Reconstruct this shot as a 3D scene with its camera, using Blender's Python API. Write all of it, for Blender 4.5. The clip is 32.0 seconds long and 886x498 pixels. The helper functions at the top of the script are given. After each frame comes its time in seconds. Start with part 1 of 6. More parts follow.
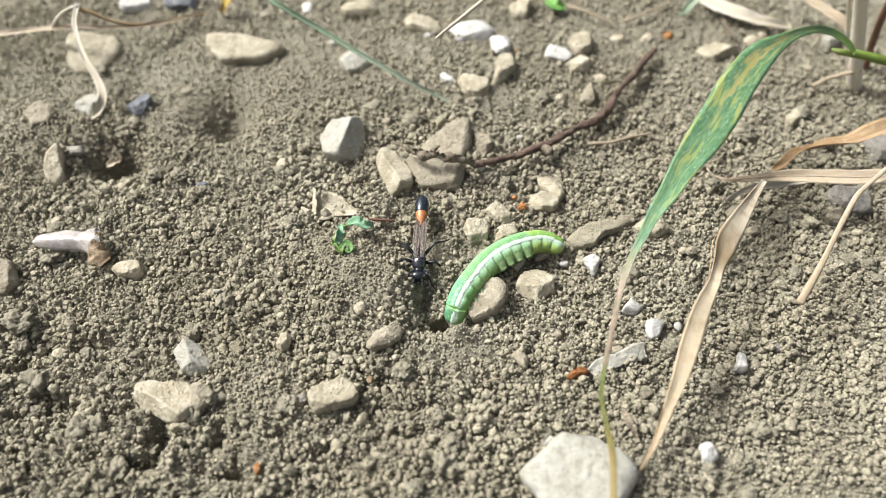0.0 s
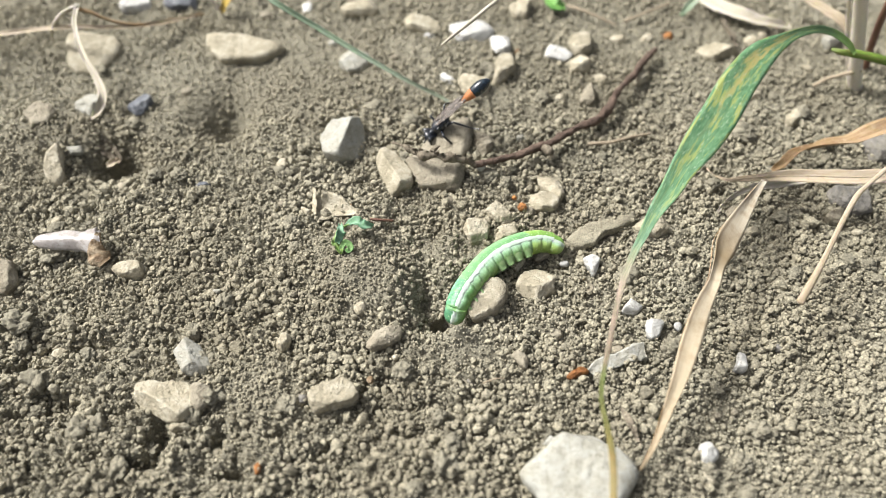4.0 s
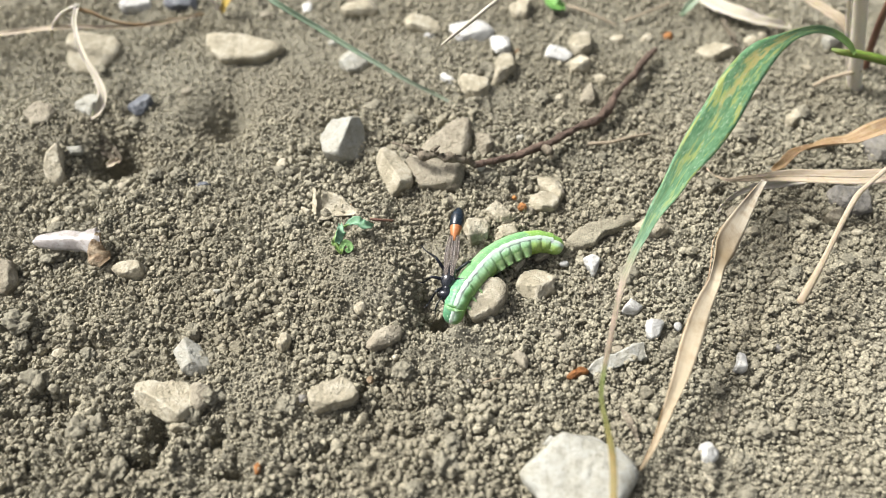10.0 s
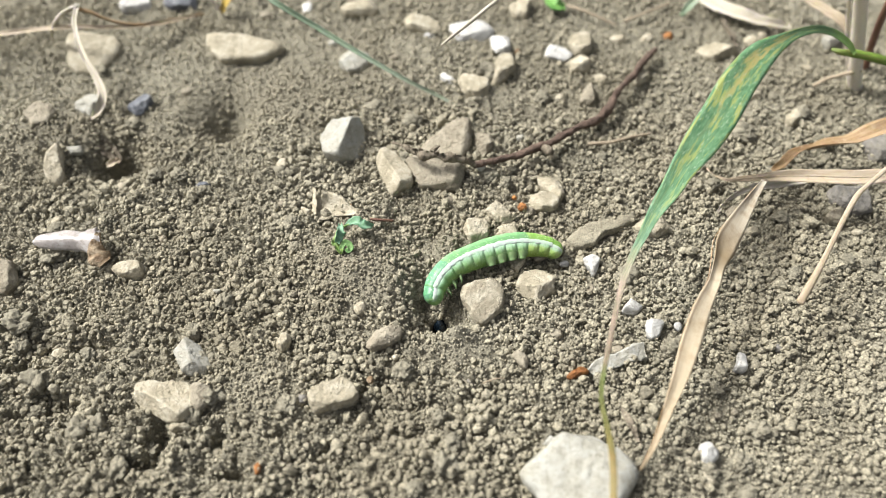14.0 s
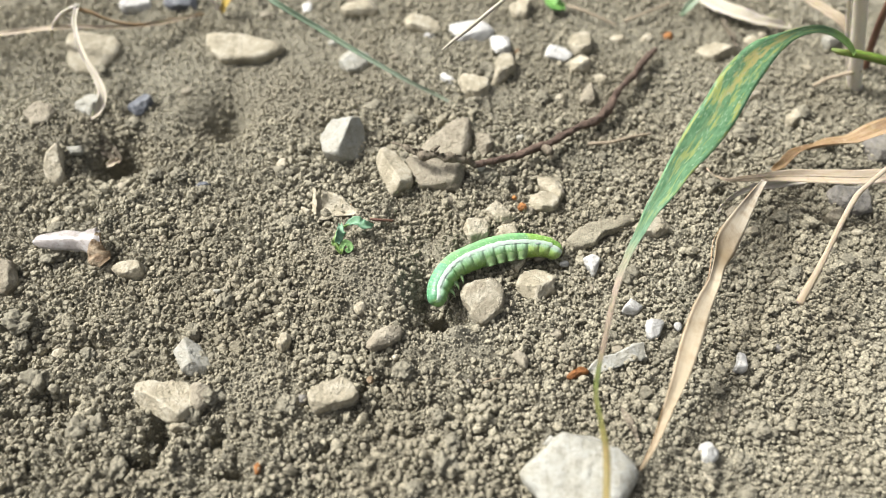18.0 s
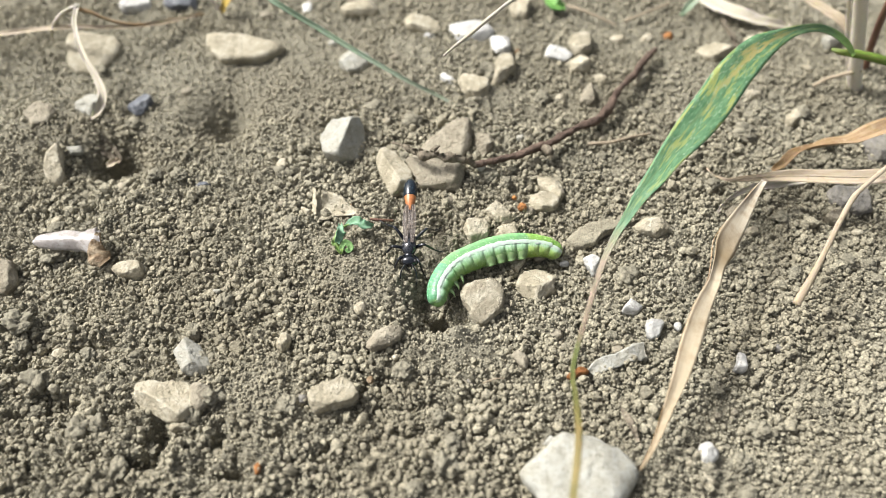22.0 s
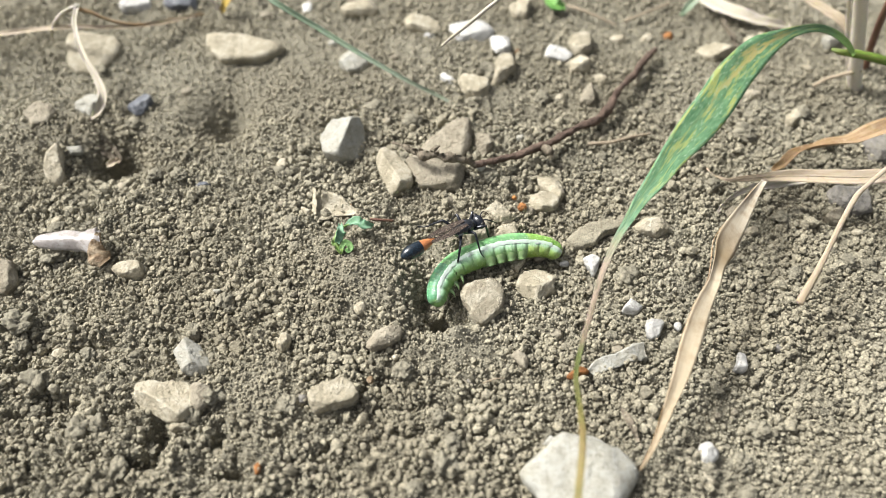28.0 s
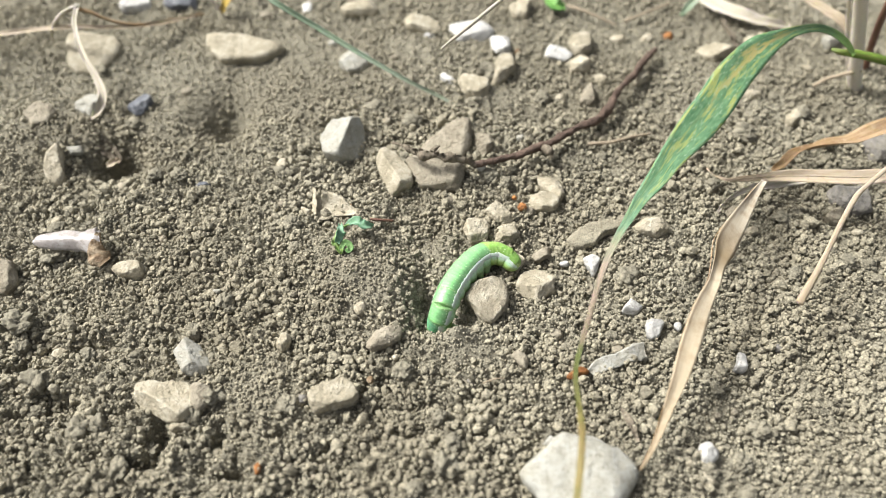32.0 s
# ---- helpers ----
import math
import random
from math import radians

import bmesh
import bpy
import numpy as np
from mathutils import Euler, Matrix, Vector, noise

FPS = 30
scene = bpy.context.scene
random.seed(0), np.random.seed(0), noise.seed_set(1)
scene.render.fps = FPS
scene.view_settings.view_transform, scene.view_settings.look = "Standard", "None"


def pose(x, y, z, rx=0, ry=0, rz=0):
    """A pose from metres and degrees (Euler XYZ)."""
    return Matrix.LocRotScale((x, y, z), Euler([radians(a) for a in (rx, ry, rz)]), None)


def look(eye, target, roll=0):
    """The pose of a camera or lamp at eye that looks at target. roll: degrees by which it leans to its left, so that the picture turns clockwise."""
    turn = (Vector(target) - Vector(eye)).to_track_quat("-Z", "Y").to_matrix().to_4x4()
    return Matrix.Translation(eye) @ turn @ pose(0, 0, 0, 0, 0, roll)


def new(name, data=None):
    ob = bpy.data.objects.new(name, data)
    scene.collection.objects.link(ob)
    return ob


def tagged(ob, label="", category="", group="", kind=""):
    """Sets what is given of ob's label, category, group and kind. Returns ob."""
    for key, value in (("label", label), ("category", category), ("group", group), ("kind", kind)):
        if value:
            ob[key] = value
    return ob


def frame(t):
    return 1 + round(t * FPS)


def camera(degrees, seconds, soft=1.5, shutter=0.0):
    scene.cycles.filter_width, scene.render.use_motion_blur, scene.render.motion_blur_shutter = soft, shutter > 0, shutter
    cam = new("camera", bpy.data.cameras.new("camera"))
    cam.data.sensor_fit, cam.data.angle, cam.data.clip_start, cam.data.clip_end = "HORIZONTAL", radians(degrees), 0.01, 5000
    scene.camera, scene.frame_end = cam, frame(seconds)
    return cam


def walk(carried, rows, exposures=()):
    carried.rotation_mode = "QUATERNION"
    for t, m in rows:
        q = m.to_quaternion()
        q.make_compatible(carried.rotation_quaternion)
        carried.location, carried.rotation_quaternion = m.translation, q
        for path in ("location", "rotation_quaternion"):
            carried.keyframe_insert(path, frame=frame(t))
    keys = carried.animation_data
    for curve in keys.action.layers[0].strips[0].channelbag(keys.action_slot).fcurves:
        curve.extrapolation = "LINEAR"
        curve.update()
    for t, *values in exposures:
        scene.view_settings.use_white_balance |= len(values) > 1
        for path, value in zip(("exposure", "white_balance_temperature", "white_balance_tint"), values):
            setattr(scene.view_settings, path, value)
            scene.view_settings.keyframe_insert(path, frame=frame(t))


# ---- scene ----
# A sand wasp drags a green caterpillar into its burrow on dry crumbly soil, seen close from above.
cam = camera(62, 32.0, soft=0.7)
cam.data.dof.use_dof = True
cam.data.dof.focus_distance = 0.151
cam.data.dof.aperture_fstop = 9.6
EYE = (0.0, -0.09005, 0.12861)
walk(cam, [(0.0, look(EYE, (0, 0, 0))), (32.0, look(EYE, (0, 0, 0)))], exposures=[(0.0, 1.33, 6470, 10), (32.0, 1.33, 6470, 10)])

# ---- light: a bright hazy sky with a veiled sun ----
SUN_HEIGHT, SUN_TURN = radians(48), radians(-66)
world = bpy.data.worlds.new("sky")
world.use_nodes = True
scene.world = world
sky = world.node_tree.nodes.new("ShaderNodeTexSky")
sky.sky_type, sky.sun_disc = "NISHITA", False
sky.sun_elevation, sky.sun_rotation = SUN_HEIGHT, SUN_TURN
sky.dust_density, sky.ozone_density = 9.0, 0.4
haze = world.node_tree.nodes.new("ShaderNodeHueSaturation")
haze.inputs["Saturation"].default_value = 0.4
world.node_tree.links.new(sky.outputs["Color"], haze.inputs["Color"])
world.node_tree.links.new(haze.outputs["Color"], world.node_tree.nodes["Background"].inputs["Color"])
world.node_tree.nodes["Background"].inputs["Strength"].default_value = 0.068
sun = new("sun", bpy.data.lights.new("sun", "SUN"))
sun.data.energy, sun.data.angle, sun.data.color = 2.8, radians(13), (1.0, 0.985, 0.955)
sun.matrix_world = look((math.sin(SUN_TURN) * math.cos(SUN_HEIGHT), math.cos(SUN_TURN) * math.cos(SUN_HEIGHT), math.sin(SUN_HEIGHT)), (0, 0, 0))

# ---- materials ----
MM = 0.001


class Paint:
    """A node material with short ways to wire it."""

    def __init__(self, name, rough=0.8, spec=0.3):
        self.m = bpy.data.materials.new(name)
        self.m.use_nodes = True
        self.t = self.m.node_tree
        self.b = self.t.nodes["Principled BSDF"]
        self.b.inputs["Roughness"].default_value = rough
        self.b.inputs["Specular IOR Level"].default_value = spec
        self.at = self.t.nodes.new("ShaderNodeTexCoord").outputs["Object"]

    def node(self, kind, **inputs):
        n = self.t.nodes.new(kind)
        for key, value in inputs.items():
            n.inputs[key].default_value = value
        return n

    def wire(self, a, b):
        self.t.links.new(a, b)

    def noise(self, size_mm, detail=3.0, rough=0.55, at=None, stretch=None):
        n = self.node("ShaderNodeTexNoise", Scale=1000.0 / size_mm, Detail=detail, Roughness=rough)
        source = at or self.at
        if stretch:
            mapping = self.node("ShaderNodeMapping", Scale=stretch)
            self.wire(source, mapping.inputs["Vector"])
            source = mapping.outputs["Vector"]
        self.wire(source, n.inputs["Vector"])
        return n.outputs["Fac"]

    def ramp(self, fac, stops):
        n = self.t.nodes.new("ShaderNodeValToRGB")
        while len(n.color_ramp.elements) < len(stops):
            n.color_ramp.elements.new(0.5)
        for e, (p, c) in zip(n.color_ramp.elements, stops):
            e.position, e.color = p, (*c, 1) if len(c) == 3 else c
        self.wire(fac, n.inputs["Fac"])
        return n.outputs["Color"]

    def mix(self, fac, a, b, how="MIX"):
        n = self.t.nodes.new("ShaderNodeMix")
        n.data_type, n.blend_type = "RGBA", how
        for socket, value in ((n.inputs["Factor"], fac), (n.inputs[6], a), (n.inputs[7], b)):
            if isinstance(value, (int, float)):
                socket.default_value = value
            elif isinstance(value, tuple):
                socket.default_value = (*value, 1)
            else:
                self.wire(value, socket)
        return n.outputs[2]

    def sums(self, op, a, b):
        n = self.t.nodes.new("ShaderNodeMath")
        n.operation = op
        for socket, value in zip(n.inputs, (a, b)):
            if isinstance(value, (int, float)):
                socket.default_value = value
            else:
                self.wire(value, socket)
        return n.outputs[0]

    def colour(self, c):
        if isinstance(c, tuple):
            self.b.inputs["Base Color"].default_value = (*c, 1)
        else:
            self.wire(c, self.b.inputs["Base Color"])
        return self

    def relief(self, height, mm, strength=1.0):
        n = self.node("ShaderNodeBump", Strength=strength, Distance=mm * MM)
        self.wire(height, n.inputs["Height"])
        self.wire(n.outputs["Normal"], self.b.inputs["Normal"])
        return self


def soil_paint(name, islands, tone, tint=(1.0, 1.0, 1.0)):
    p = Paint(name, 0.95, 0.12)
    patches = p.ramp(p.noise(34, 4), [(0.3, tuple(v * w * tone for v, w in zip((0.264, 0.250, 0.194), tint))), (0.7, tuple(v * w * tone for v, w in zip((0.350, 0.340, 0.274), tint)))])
    grain = p.ramp(p.noise(1.3, 5, 0.65), [(0.25, (0.68, 0.67, 0.65)), (0.55, (1, 1, 1)), (0.85, (1.18, 1.17, 1.15))])
    c = p.mix(1.0, patches, grain, "MULTIPLY")
    if islands:
        own = p.t.nodes.new("ShaderNodeNewGeometry").outputs["Random Per Island"]
        c = p.mix(1.0, c, p.ramp(own, [(0.0, (0.88, 0.87, 0.86)), (0.5, (1.0, 0.99, 0.97)), (0.97, (1.07, 1.06, 1.04)), (1.0, (1.1, 1.09, 1.07))]), "MULTIPLY")
    specks = p.ramp(p.noise(0.38, 3, 0.6), [(0.30, (0.66, 0.65, 0.63)), (0.48, (1, 1, 1)), (0.74, (1.30, 1.28, 1.24))])
    p.colour(p.mix(1.0, c, specks, "MULTIPLY"))
    p.relief(p.sums("ADD", p.noise(0.8, 6, 0.7), p.sums("MULTIPLY", p.noise(0.25, 3, 0.6), 0.7)), 0.40, 1.0)
    return p.m


def stone_paint(name, light, dark, dusty=0.45, rough=0.8, spec=0.25, bump_mm=0.6):
    p = Paint(name, rough, spec)
    own = p.t.nodes.new("ShaderNodeObjectInfo").outputs["Random"]
    shift = p.node("ShaderNodeCombineXYZ")
    p.wire(own, shift.inputs[0])
    moved = p.t.nodes.new("ShaderNodeVectorMath")
    p.wire(p.at, moved.inputs[0])
    p.wire(shift.outputs[0], moved.inputs[1])
    at = moved.outputs[0]
    body = p.ramp(p.noise(3.2, 6, 0.68, at), [(0.32, tuple(0.85 * v for v in dark)), (0.46, dark), (0.60, light)])
    specks = p.ramp(p.noise(0.6, 4, 0.7, at), [(0.30, (0.66, 0.63, 0.58)), (0.46, (1, 1, 1)), (1.0, (1.08, 1.08, 1.08))])
    c = p.mix(1.0, body, specks, "MULTIPLY")
    c = p.mix(1.0, c, p.ramp(own, [(0, (0.86, 0.85, 0.83)), (1, (1.08, 1.07, 1.05))]), "MULTIPLY")
    dust = p.ramp(p.noise(2.6, 6, 0.68, at), [(1 - dusty, (0, 0, 0)), (min(1.0, 1.12 - dusty * 0.6), (1, 1, 1))])
    c = p.mix(dust, c, (0.225, 0.208, 0.155))
    p.colour(c)
    p.relief(p.sums("ADD", p.noise(1.6, 5, 0.65, at), p.sums("MULTIPLY", p.noise(0.35, 3, 0.6, at), 0.5)), bump_mm, 1.0)
    return p.m


# Sheet colour darker than the crumbs: shade of the gaps put into it.
SHADED_SOIL = soil_paint("dry grey-brown soil", False, 0.68, (1.01, 0.985, 0.95))
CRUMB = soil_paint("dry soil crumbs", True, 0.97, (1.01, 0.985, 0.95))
CREAM = stone_paint("cream limestone", (0.40, 0.372, 0.295), (0.305, 0.277, 0.205), 0.34)
WHITE = stone_paint("white chalky stone", (0.34, 0.343, 0.312), (0.29, 0.285, 0.242), 0.24, 0.6, 0.35, 0.42)
TAN = stone_paint("tan stone", (0.30, 0.275, 0.215), (0.235, 0.211, 0.160), 0.36)
SLAB = stone_paint("dusty stone slab", (0.37, 0.345, 0.275), (0.25, 0.224, 0.168), 0.55, 0.85, 0.2, 0.8)
GREY = stone_paint("grey stone", (0.23, 0.218, 0.198), (0.16, 0.154, 0.141), 0.5)
BLUE = stone_paint("blue-grey flint", (0.179, 0.192, 0.211), (0.096, 0.106, 0.125), 0.36, 0.5, 0.4)
PALE = stone_paint("pale flint", (0.47, 0.475, 0.455), (0.37, 0.37, 0.355), 0.2, 0.5, 0.4, 0.3)
SHELL = stone_paint("pearly shell", (0.346, 0.333, 0.326), (0.256, 0.237, 0.224), 0.25, 0.3, 0.5, 0.06)
RUST = stone_paint("rust-red fragment", (0.36, 0.17, 0.055), (0.22, 0.09, 0.03), 0.3, 0.55)
BROWN = stone_paint("brown stone", (0.294, 0.237, 0.16), (0.173, 0.118, 0.0672), 0.3, 0.5)


def blade_paint(name, stops, streak, streak_colour, rough=0.55, vein=0.35, blotch=None, glow=0.25):
    """A leaf: colour along its length by stops, with fine veins and long streaks."""
    p = Paint(name, rough, 0.35)
    uv = p.t.nodes.new("ShaderNodeTexCoord").outputs["UV"]
    split = p.t.nodes.new("ShaderNodeSeparateXYZ")
    p.wire(uv, split.inputs[0])
    wobble = p.sums("ADD", split.outputs[1], p.sums("MULTIPLY", p.sums("SUBTRACT", p.noise(6, 3), 0.5), 0.08))
    c = p.ramp(wobble, stops)
    veins = p.noise(1000.0, 2, 0.5, uv, (34, 1.2, 1))
    c = p.mix(p.sums("MULTIPLY", veins, vein), c, p.mix(1.0, c, (0.55, 0.6, 0.5), "MULTIPLY"))
    long = p.ramp(p.noise(1000.0, 4, 0.6, uv, (5.5, 7.0, 1)), [(0.46, (0, 0, 0)), (0.60, (1, 1, 1))])
    c = p.mix(p.sums("MULTIPLY", long, streak), c, streak_colour)
    if blotch:
        c = p.mix(p.ramp(p.noise(1.6, 5, 0.7), [(0.54, (0, 0, 0)), (0.70, (0.75, 0.75, 0.75))]), c, blotch)
    p.colour(c)
    p.relief(p.sums("ADD", p.sums("MULTIPLY", veins, 0.5), p.noise(0.9, 3)), 0.08, 0.5)
    p.b.inputs["Subsurface Weight"].default_value = glow
    p.b.inputs["Subsurface Radius"].default_value = (0.0006, 0.0008, 0.0003)
    return p.m



def leaf_paint():
    """The long leaf: bluish green, yellow rust streaks and pale flecks on the blade, a withered tan neck, olive and yellow below it."""
    p = Paint("rust-flecked green leaf", 0.5, 0.35)
    uv = p.t.nodes.new("ShaderNodeTexCoord").outputs["UV"]
    split = p.t.nodes.new("ShaderNodeSeparateXYZ")
    p.wire(uv, split.inputs[0])
    along = p.sums("ADD", split.outputs[1], p.sums("MULTIPLY", p.sums("SUBTRACT", p.noise(3.0, 4), 0.5), 0.05))
    c = p.ramp(along, [(0.0, (0.10, 0.17, 0.035)), (0.08, (0.085, 0.165, 0.075)), (0.2, (0.095, 0.20, 0.095)), (0.50, (0.088, 0.19, 0.095)), (0.585, (0.10, 0.19, 0.11)), (0.62, (0.19, 0.20, 0.13)), (0.645, (0.26, 0.215, 0.16)), (0.75, (0.24, 0.19, 0.13)), (0.775, (0.13, 0.165, 0.05)), (0.83, (0.18, 0.18, 0.055)), (0.88, (0.22, 0.17, 0.06)), (1.0, (0.24, 0.22, 0.08))])
    blade = p.ramp(split.outputs[1], [(0.05, (0.2, 0.2, 0.2)), (0.13, (1, 1, 1)), (0.34, (1, 1, 1)), (0.5, (0.8, 0.8, 0.8)), (0.60, (0.2, 0.2, 0.2)), (0.63, (0, 0, 0))])
    tissue = p.ramp(p.noise(1000.0, 4, 0.6, uv, (8, 45, 1)), [(0.35, (0.60, 0.70, 0.64)), (0.65, (1.3, 1.18, 1.25))])
    c = p.mix(1.0, c, tissue, "MULTIPLY")
    streaks = p.ramp(p.noise(1000.0, 4, 0.6, uv, (6.0, 17, 1)), [(0.52, (0, 0, 0)), (0.60, (0.9, 0.9, 0.9))])
    c = p.mix(p.mix(1.0, streaks, blade, "MULTIPLY"), c, (0.25, 0.28, 0.085))
    middle = p.ramp(p.sums("ADD", split.outputs[0], p.sums("MULTIPLY", p.sums("SUBTRACT", p.noise(1000.0, 4, 0.6, uv, (3, 15, 1)), 0.5), 0.85)), [(0.47, (0, 0, 0)), (0.54, (1, 1, 1)), (0.60, (1, 1, 1)), (0.68, (0, 0, 0))])
    upper = p.ramp(split.outputs[1], [(0.12, (0, 0, 0)), (0.18, (1, 1, 1)), (0.30, (0.8, 0.8, 0.8)), (0.38, (0.1, 0.1, 0.1))])
    c = p.mix(p.mix(1.0, middle, upper, "MULTIPLY"), c, (0.33, 0.29, 0.11))
    flecks = p.ramp(p.noise(1000.0, 3, 0.6, uv, (13, 100, 1)), [(0.56, (0, 0, 0)), (0.70, (0.8, 0.8, 0.8))])
    c = p.mix(p.mix(1.0, flecks, blade, "MULTIPLY"), c, (0.27, 0.34, 0.24))
    rust = p.ramp(p.noise(1000.0, 3, 0.6, uv, (20, 260, 1)), [(0.67, (0, 0, 0)), (0.74, (0.7, 0.7, 0.7))])
    c = p.mix(rust, c, (0.20, 0.12, 0.04))
    p.colour(c)
    p.relief(p.sums("ADD", p.noise(1000.0, 2, 0.5, uv, (44, 1.5, 1)), p.noise(0.7, 3)), 0.10, 0.6)
    p.b.inputs["Subsurface Weight"].default_value = 0.2
    p.b.inputs["Subsurface Radius"].default_value = (0.0003, 0.0005, 0.0002)
    return p.m


LEAF = leaf_paint()
GRASS = blade_paint("green grass", [(0.0, (0.192, 0.269, 0.179)), (0.6, (0.23, 0.294, 0.218)), (1.0, (0.256, 0.282, 0.218))], 0.2, (0.256, 0.269, 0.128))
STEM = blade_paint("green sheath", [(0.0, (0.0896, 0.16, 0.0192)), (0.6, (0.128, 0.205, 0.032)), (1.0, (0.166, 0.224, 0.064))], 0.4, (0.128, 0.064, 0.032))
STRAW = blade_paint("dry straw", [(0.0, (0.37, 0.32, 0.245)), (0.5, (0.36, 0.305, 0.225)), (1.0, (0.30, 0.245, 0.17))], 0.35, (0.25, 0.175, 0.10), 0.75, 0.12, blotch=(0.27, 0.21, 0.14))
HUSK = blade_paint("brown dry leaf", [(0.0, (0.27, 0.18, 0.09)), (0.4, (0.31, 0.225, 0.135)), (0.7, (0.24, 0.16, 0.08)), (1.0, (0.21, 0.14, 0.075))], 0.5, (0.17, 0.09, 0.035), 0.7, 0.15, blotch=(0.36, 0.29, 0.19))

def withered_paint():
    p = Paint("withered straw leaf", 0.75, 0.2)
    uv = p.t.nodes.new("ShaderNodeTexCoord").outputs["UV"]
    split = p.t.nodes.new("ShaderNodeSeparateXYZ")
    p.wire(uv, split.inputs[0])
    c = p.ramp(split.outputs[1], [(0.0, (0.44, 0.40, 0.32)), (0.22, (0.42, 0.37, 0.28)), (0.34, (0.27, 0.205, 0.12)), (0.42, (0.41, 0.355, 0.26)), (0.75, (0.37, 0.31, 0.215)), (1.0, (0.31, 0.25, 0.165))])
    c = p.mix(p.ramp(p.noise(3.2, 5, 0.65), [(0.48, (0, 0, 0)), (0.70, (0.55, 0.55, 0.55))]), c, (0.22, 0.16, 0.09))
    c = p.mix(p.ramp(p.noise(1000.0, 3, 0.6, uv, (26, 2.5, 1)), [(0.40, (0.12, 0.12, 0.12)), (0.60, (0, 0, 0))]), c, (0.19, 0.145, 0.09))
    seam = p.ramp(p.sums("ADD", split.outputs[0], p.sums("MULTIPLY", p.sums("SUBTRACT", p.noise(5.0, 3), 0.5), 0.2)), [(0.74, (0, 0, 0)), (0.82, (0.5, 0.5, 0.5)), (0.90, (0.1, 0.1, 0.1))])
    c = p.mix(seam, c, (0.15, 0.10, 0.055))
    p.colour(c)
    p.relief(p.noise(1.4, 4, 0.65), 0.14, 0.7)
    p.b.inputs["Subsurface Weight"].default_value = 0.1
    p.b.inputs["Subsurface Radius"].default_value = (0.0006, 0.0005, 0.0003)
    return p.m


TAN_LEAF = withered_paint()
BLEACHED = blade_paint("bleached dry leaf", [(0.0, (0.47, 0.44, 0.37)), (1.0, (0.41, 0.37, 0.30))], 0.2, (0.32, 0.25, 0.17), 0.7, 0.12, glow=0.35)
STALK = blade_paint("pale straw stalk", [(0.0, (0.56, 0.52, 0.43)), (1.0, (0.60, 0.56, 0.47))], 0.2, (0.45, 0.38, 0.28), 0.6, 0.12, glow=0.35)
MAROON = blade_paint("reddish stem", [(0.0, (0.109, 0.0448, 0.032)), (1.0, (0.154, 0.0832, 0.0576))], 0.4, (0.192, 0.128, 0.0768))


def bark_paint(name, light, dark):
    p = Paint(name, 0.75, 0.25)
    p.colour(p.mix(1.0, p.ramp(p.noise(2.2, 6, 0.65), [(0.3, dark), (0.7, light)]), p.ramp(p.noise(0.5, 4), [(0.3, (0.6, 0.6, 0.6)), (0.6, (1.1, 1.1, 1.1))]), "MULTIPLY"))
    p.relief(p.noise(0.7, 5, 0.65), 0.3)
    return p.m


BARK = bark_paint("red-brown bark", (0.128, 0.0896, 0.0672), (0.0544, 0.0358, 0.0269))
OLD_BARK = bark_paint("grey weathered bark", (0.25, 0.215, 0.16), (0.095, 0.078, 0.056))


def skin_paint(name, back, flank, belly):
    """Caterpillar skin: dark back, whitish haze under the side stripe, yellowish belly, yellow joints and pale flecks."""
    p = Paint(name, 0.40, 0.4)
    split = p.t.nodes.new("ShaderNodeSeparateXYZ")
    p.wire(p.at, split.inputs[0])
    uneven = p.sums("MULTIPLY", p.sums("SUBTRACT", p.noise(1.3, 3), 0.5), 0.16)
    across = p.sums("MULTIPLY_ADD", split.outputs[2], 180.0)
    across.node.inputs[2].default_value = 0.5
    c = p.ramp(p.sums("ADD", across, uneven), [(0.10, belly), (0.30, tuple(0.5 * (u + v) for u, v in zip(belly, flank))), (0.42, flank), (0.54, (0.36, 0.53, 0.39)), (0.61, tuple(0.85 * v for v in flank)), (0.70, back), (0.86, tuple(1.15 * v for v in back)), (0.95, tuple(1.75 * v for v in back))])
    along = p.sums("MULTIPLY_ADD", split.outputs[0], 270.0)
    along.node.inputs[2].default_value = 0.5
    rings = p.ramp(p.sums("ADD", along, p.sums("MULTIPLY", uneven, 0.5)), [(0.09, (1, 1, 1)), (0.17, (0, 0, 0)), (0.85, (0, 0, 0)), (0.93, (1, 1, 1))])
    c = p.mix(p.sums("MULTIPLY", rings, 0.2), c, (0.28, 0.40, 0.10))
    annulets = p.ramp(p.noise(1000.0, 2, 0.5, p.at, (2600, 260, 260)), [(0.40, (0.90, 0.92, 0.89)), (0.60, (1.05, 1.04, 1.04))])
    c = p.mix(1.0, c, annulets, "MULTIPLY")
    dots = p.ramp(p.noise(0.34, 2, 0.5), [(0.62, (0, 0, 0)), (0.70, (0.8, 0.8, 0.8))])
    c = p.mix(dots, c, (0.42, 0.52, 0.33))
    c = p.mix(p.ramp(p.noise(1.7, 4, 0.6), [(0.52, (0, 0, 0)), (0.70, (0.35, 0.35, 0.35))]), c, tuple(0.7 * v for v in back))
    p.colour(c)
    folds = p.noise(1000.0, 3, 0.6, p.at, (2600, 300, 300))
    p.relief(p.sums("ADD", folds, p.noise(0.5, 3)), 0.08, 0.7)
    p.b.inputs["Subsurface Weight"].default_value = 0.25
    p.b.inputs["Subsurface Radius"].default_value = (0.0005, 0.0010, 0.0004)
    return p.m


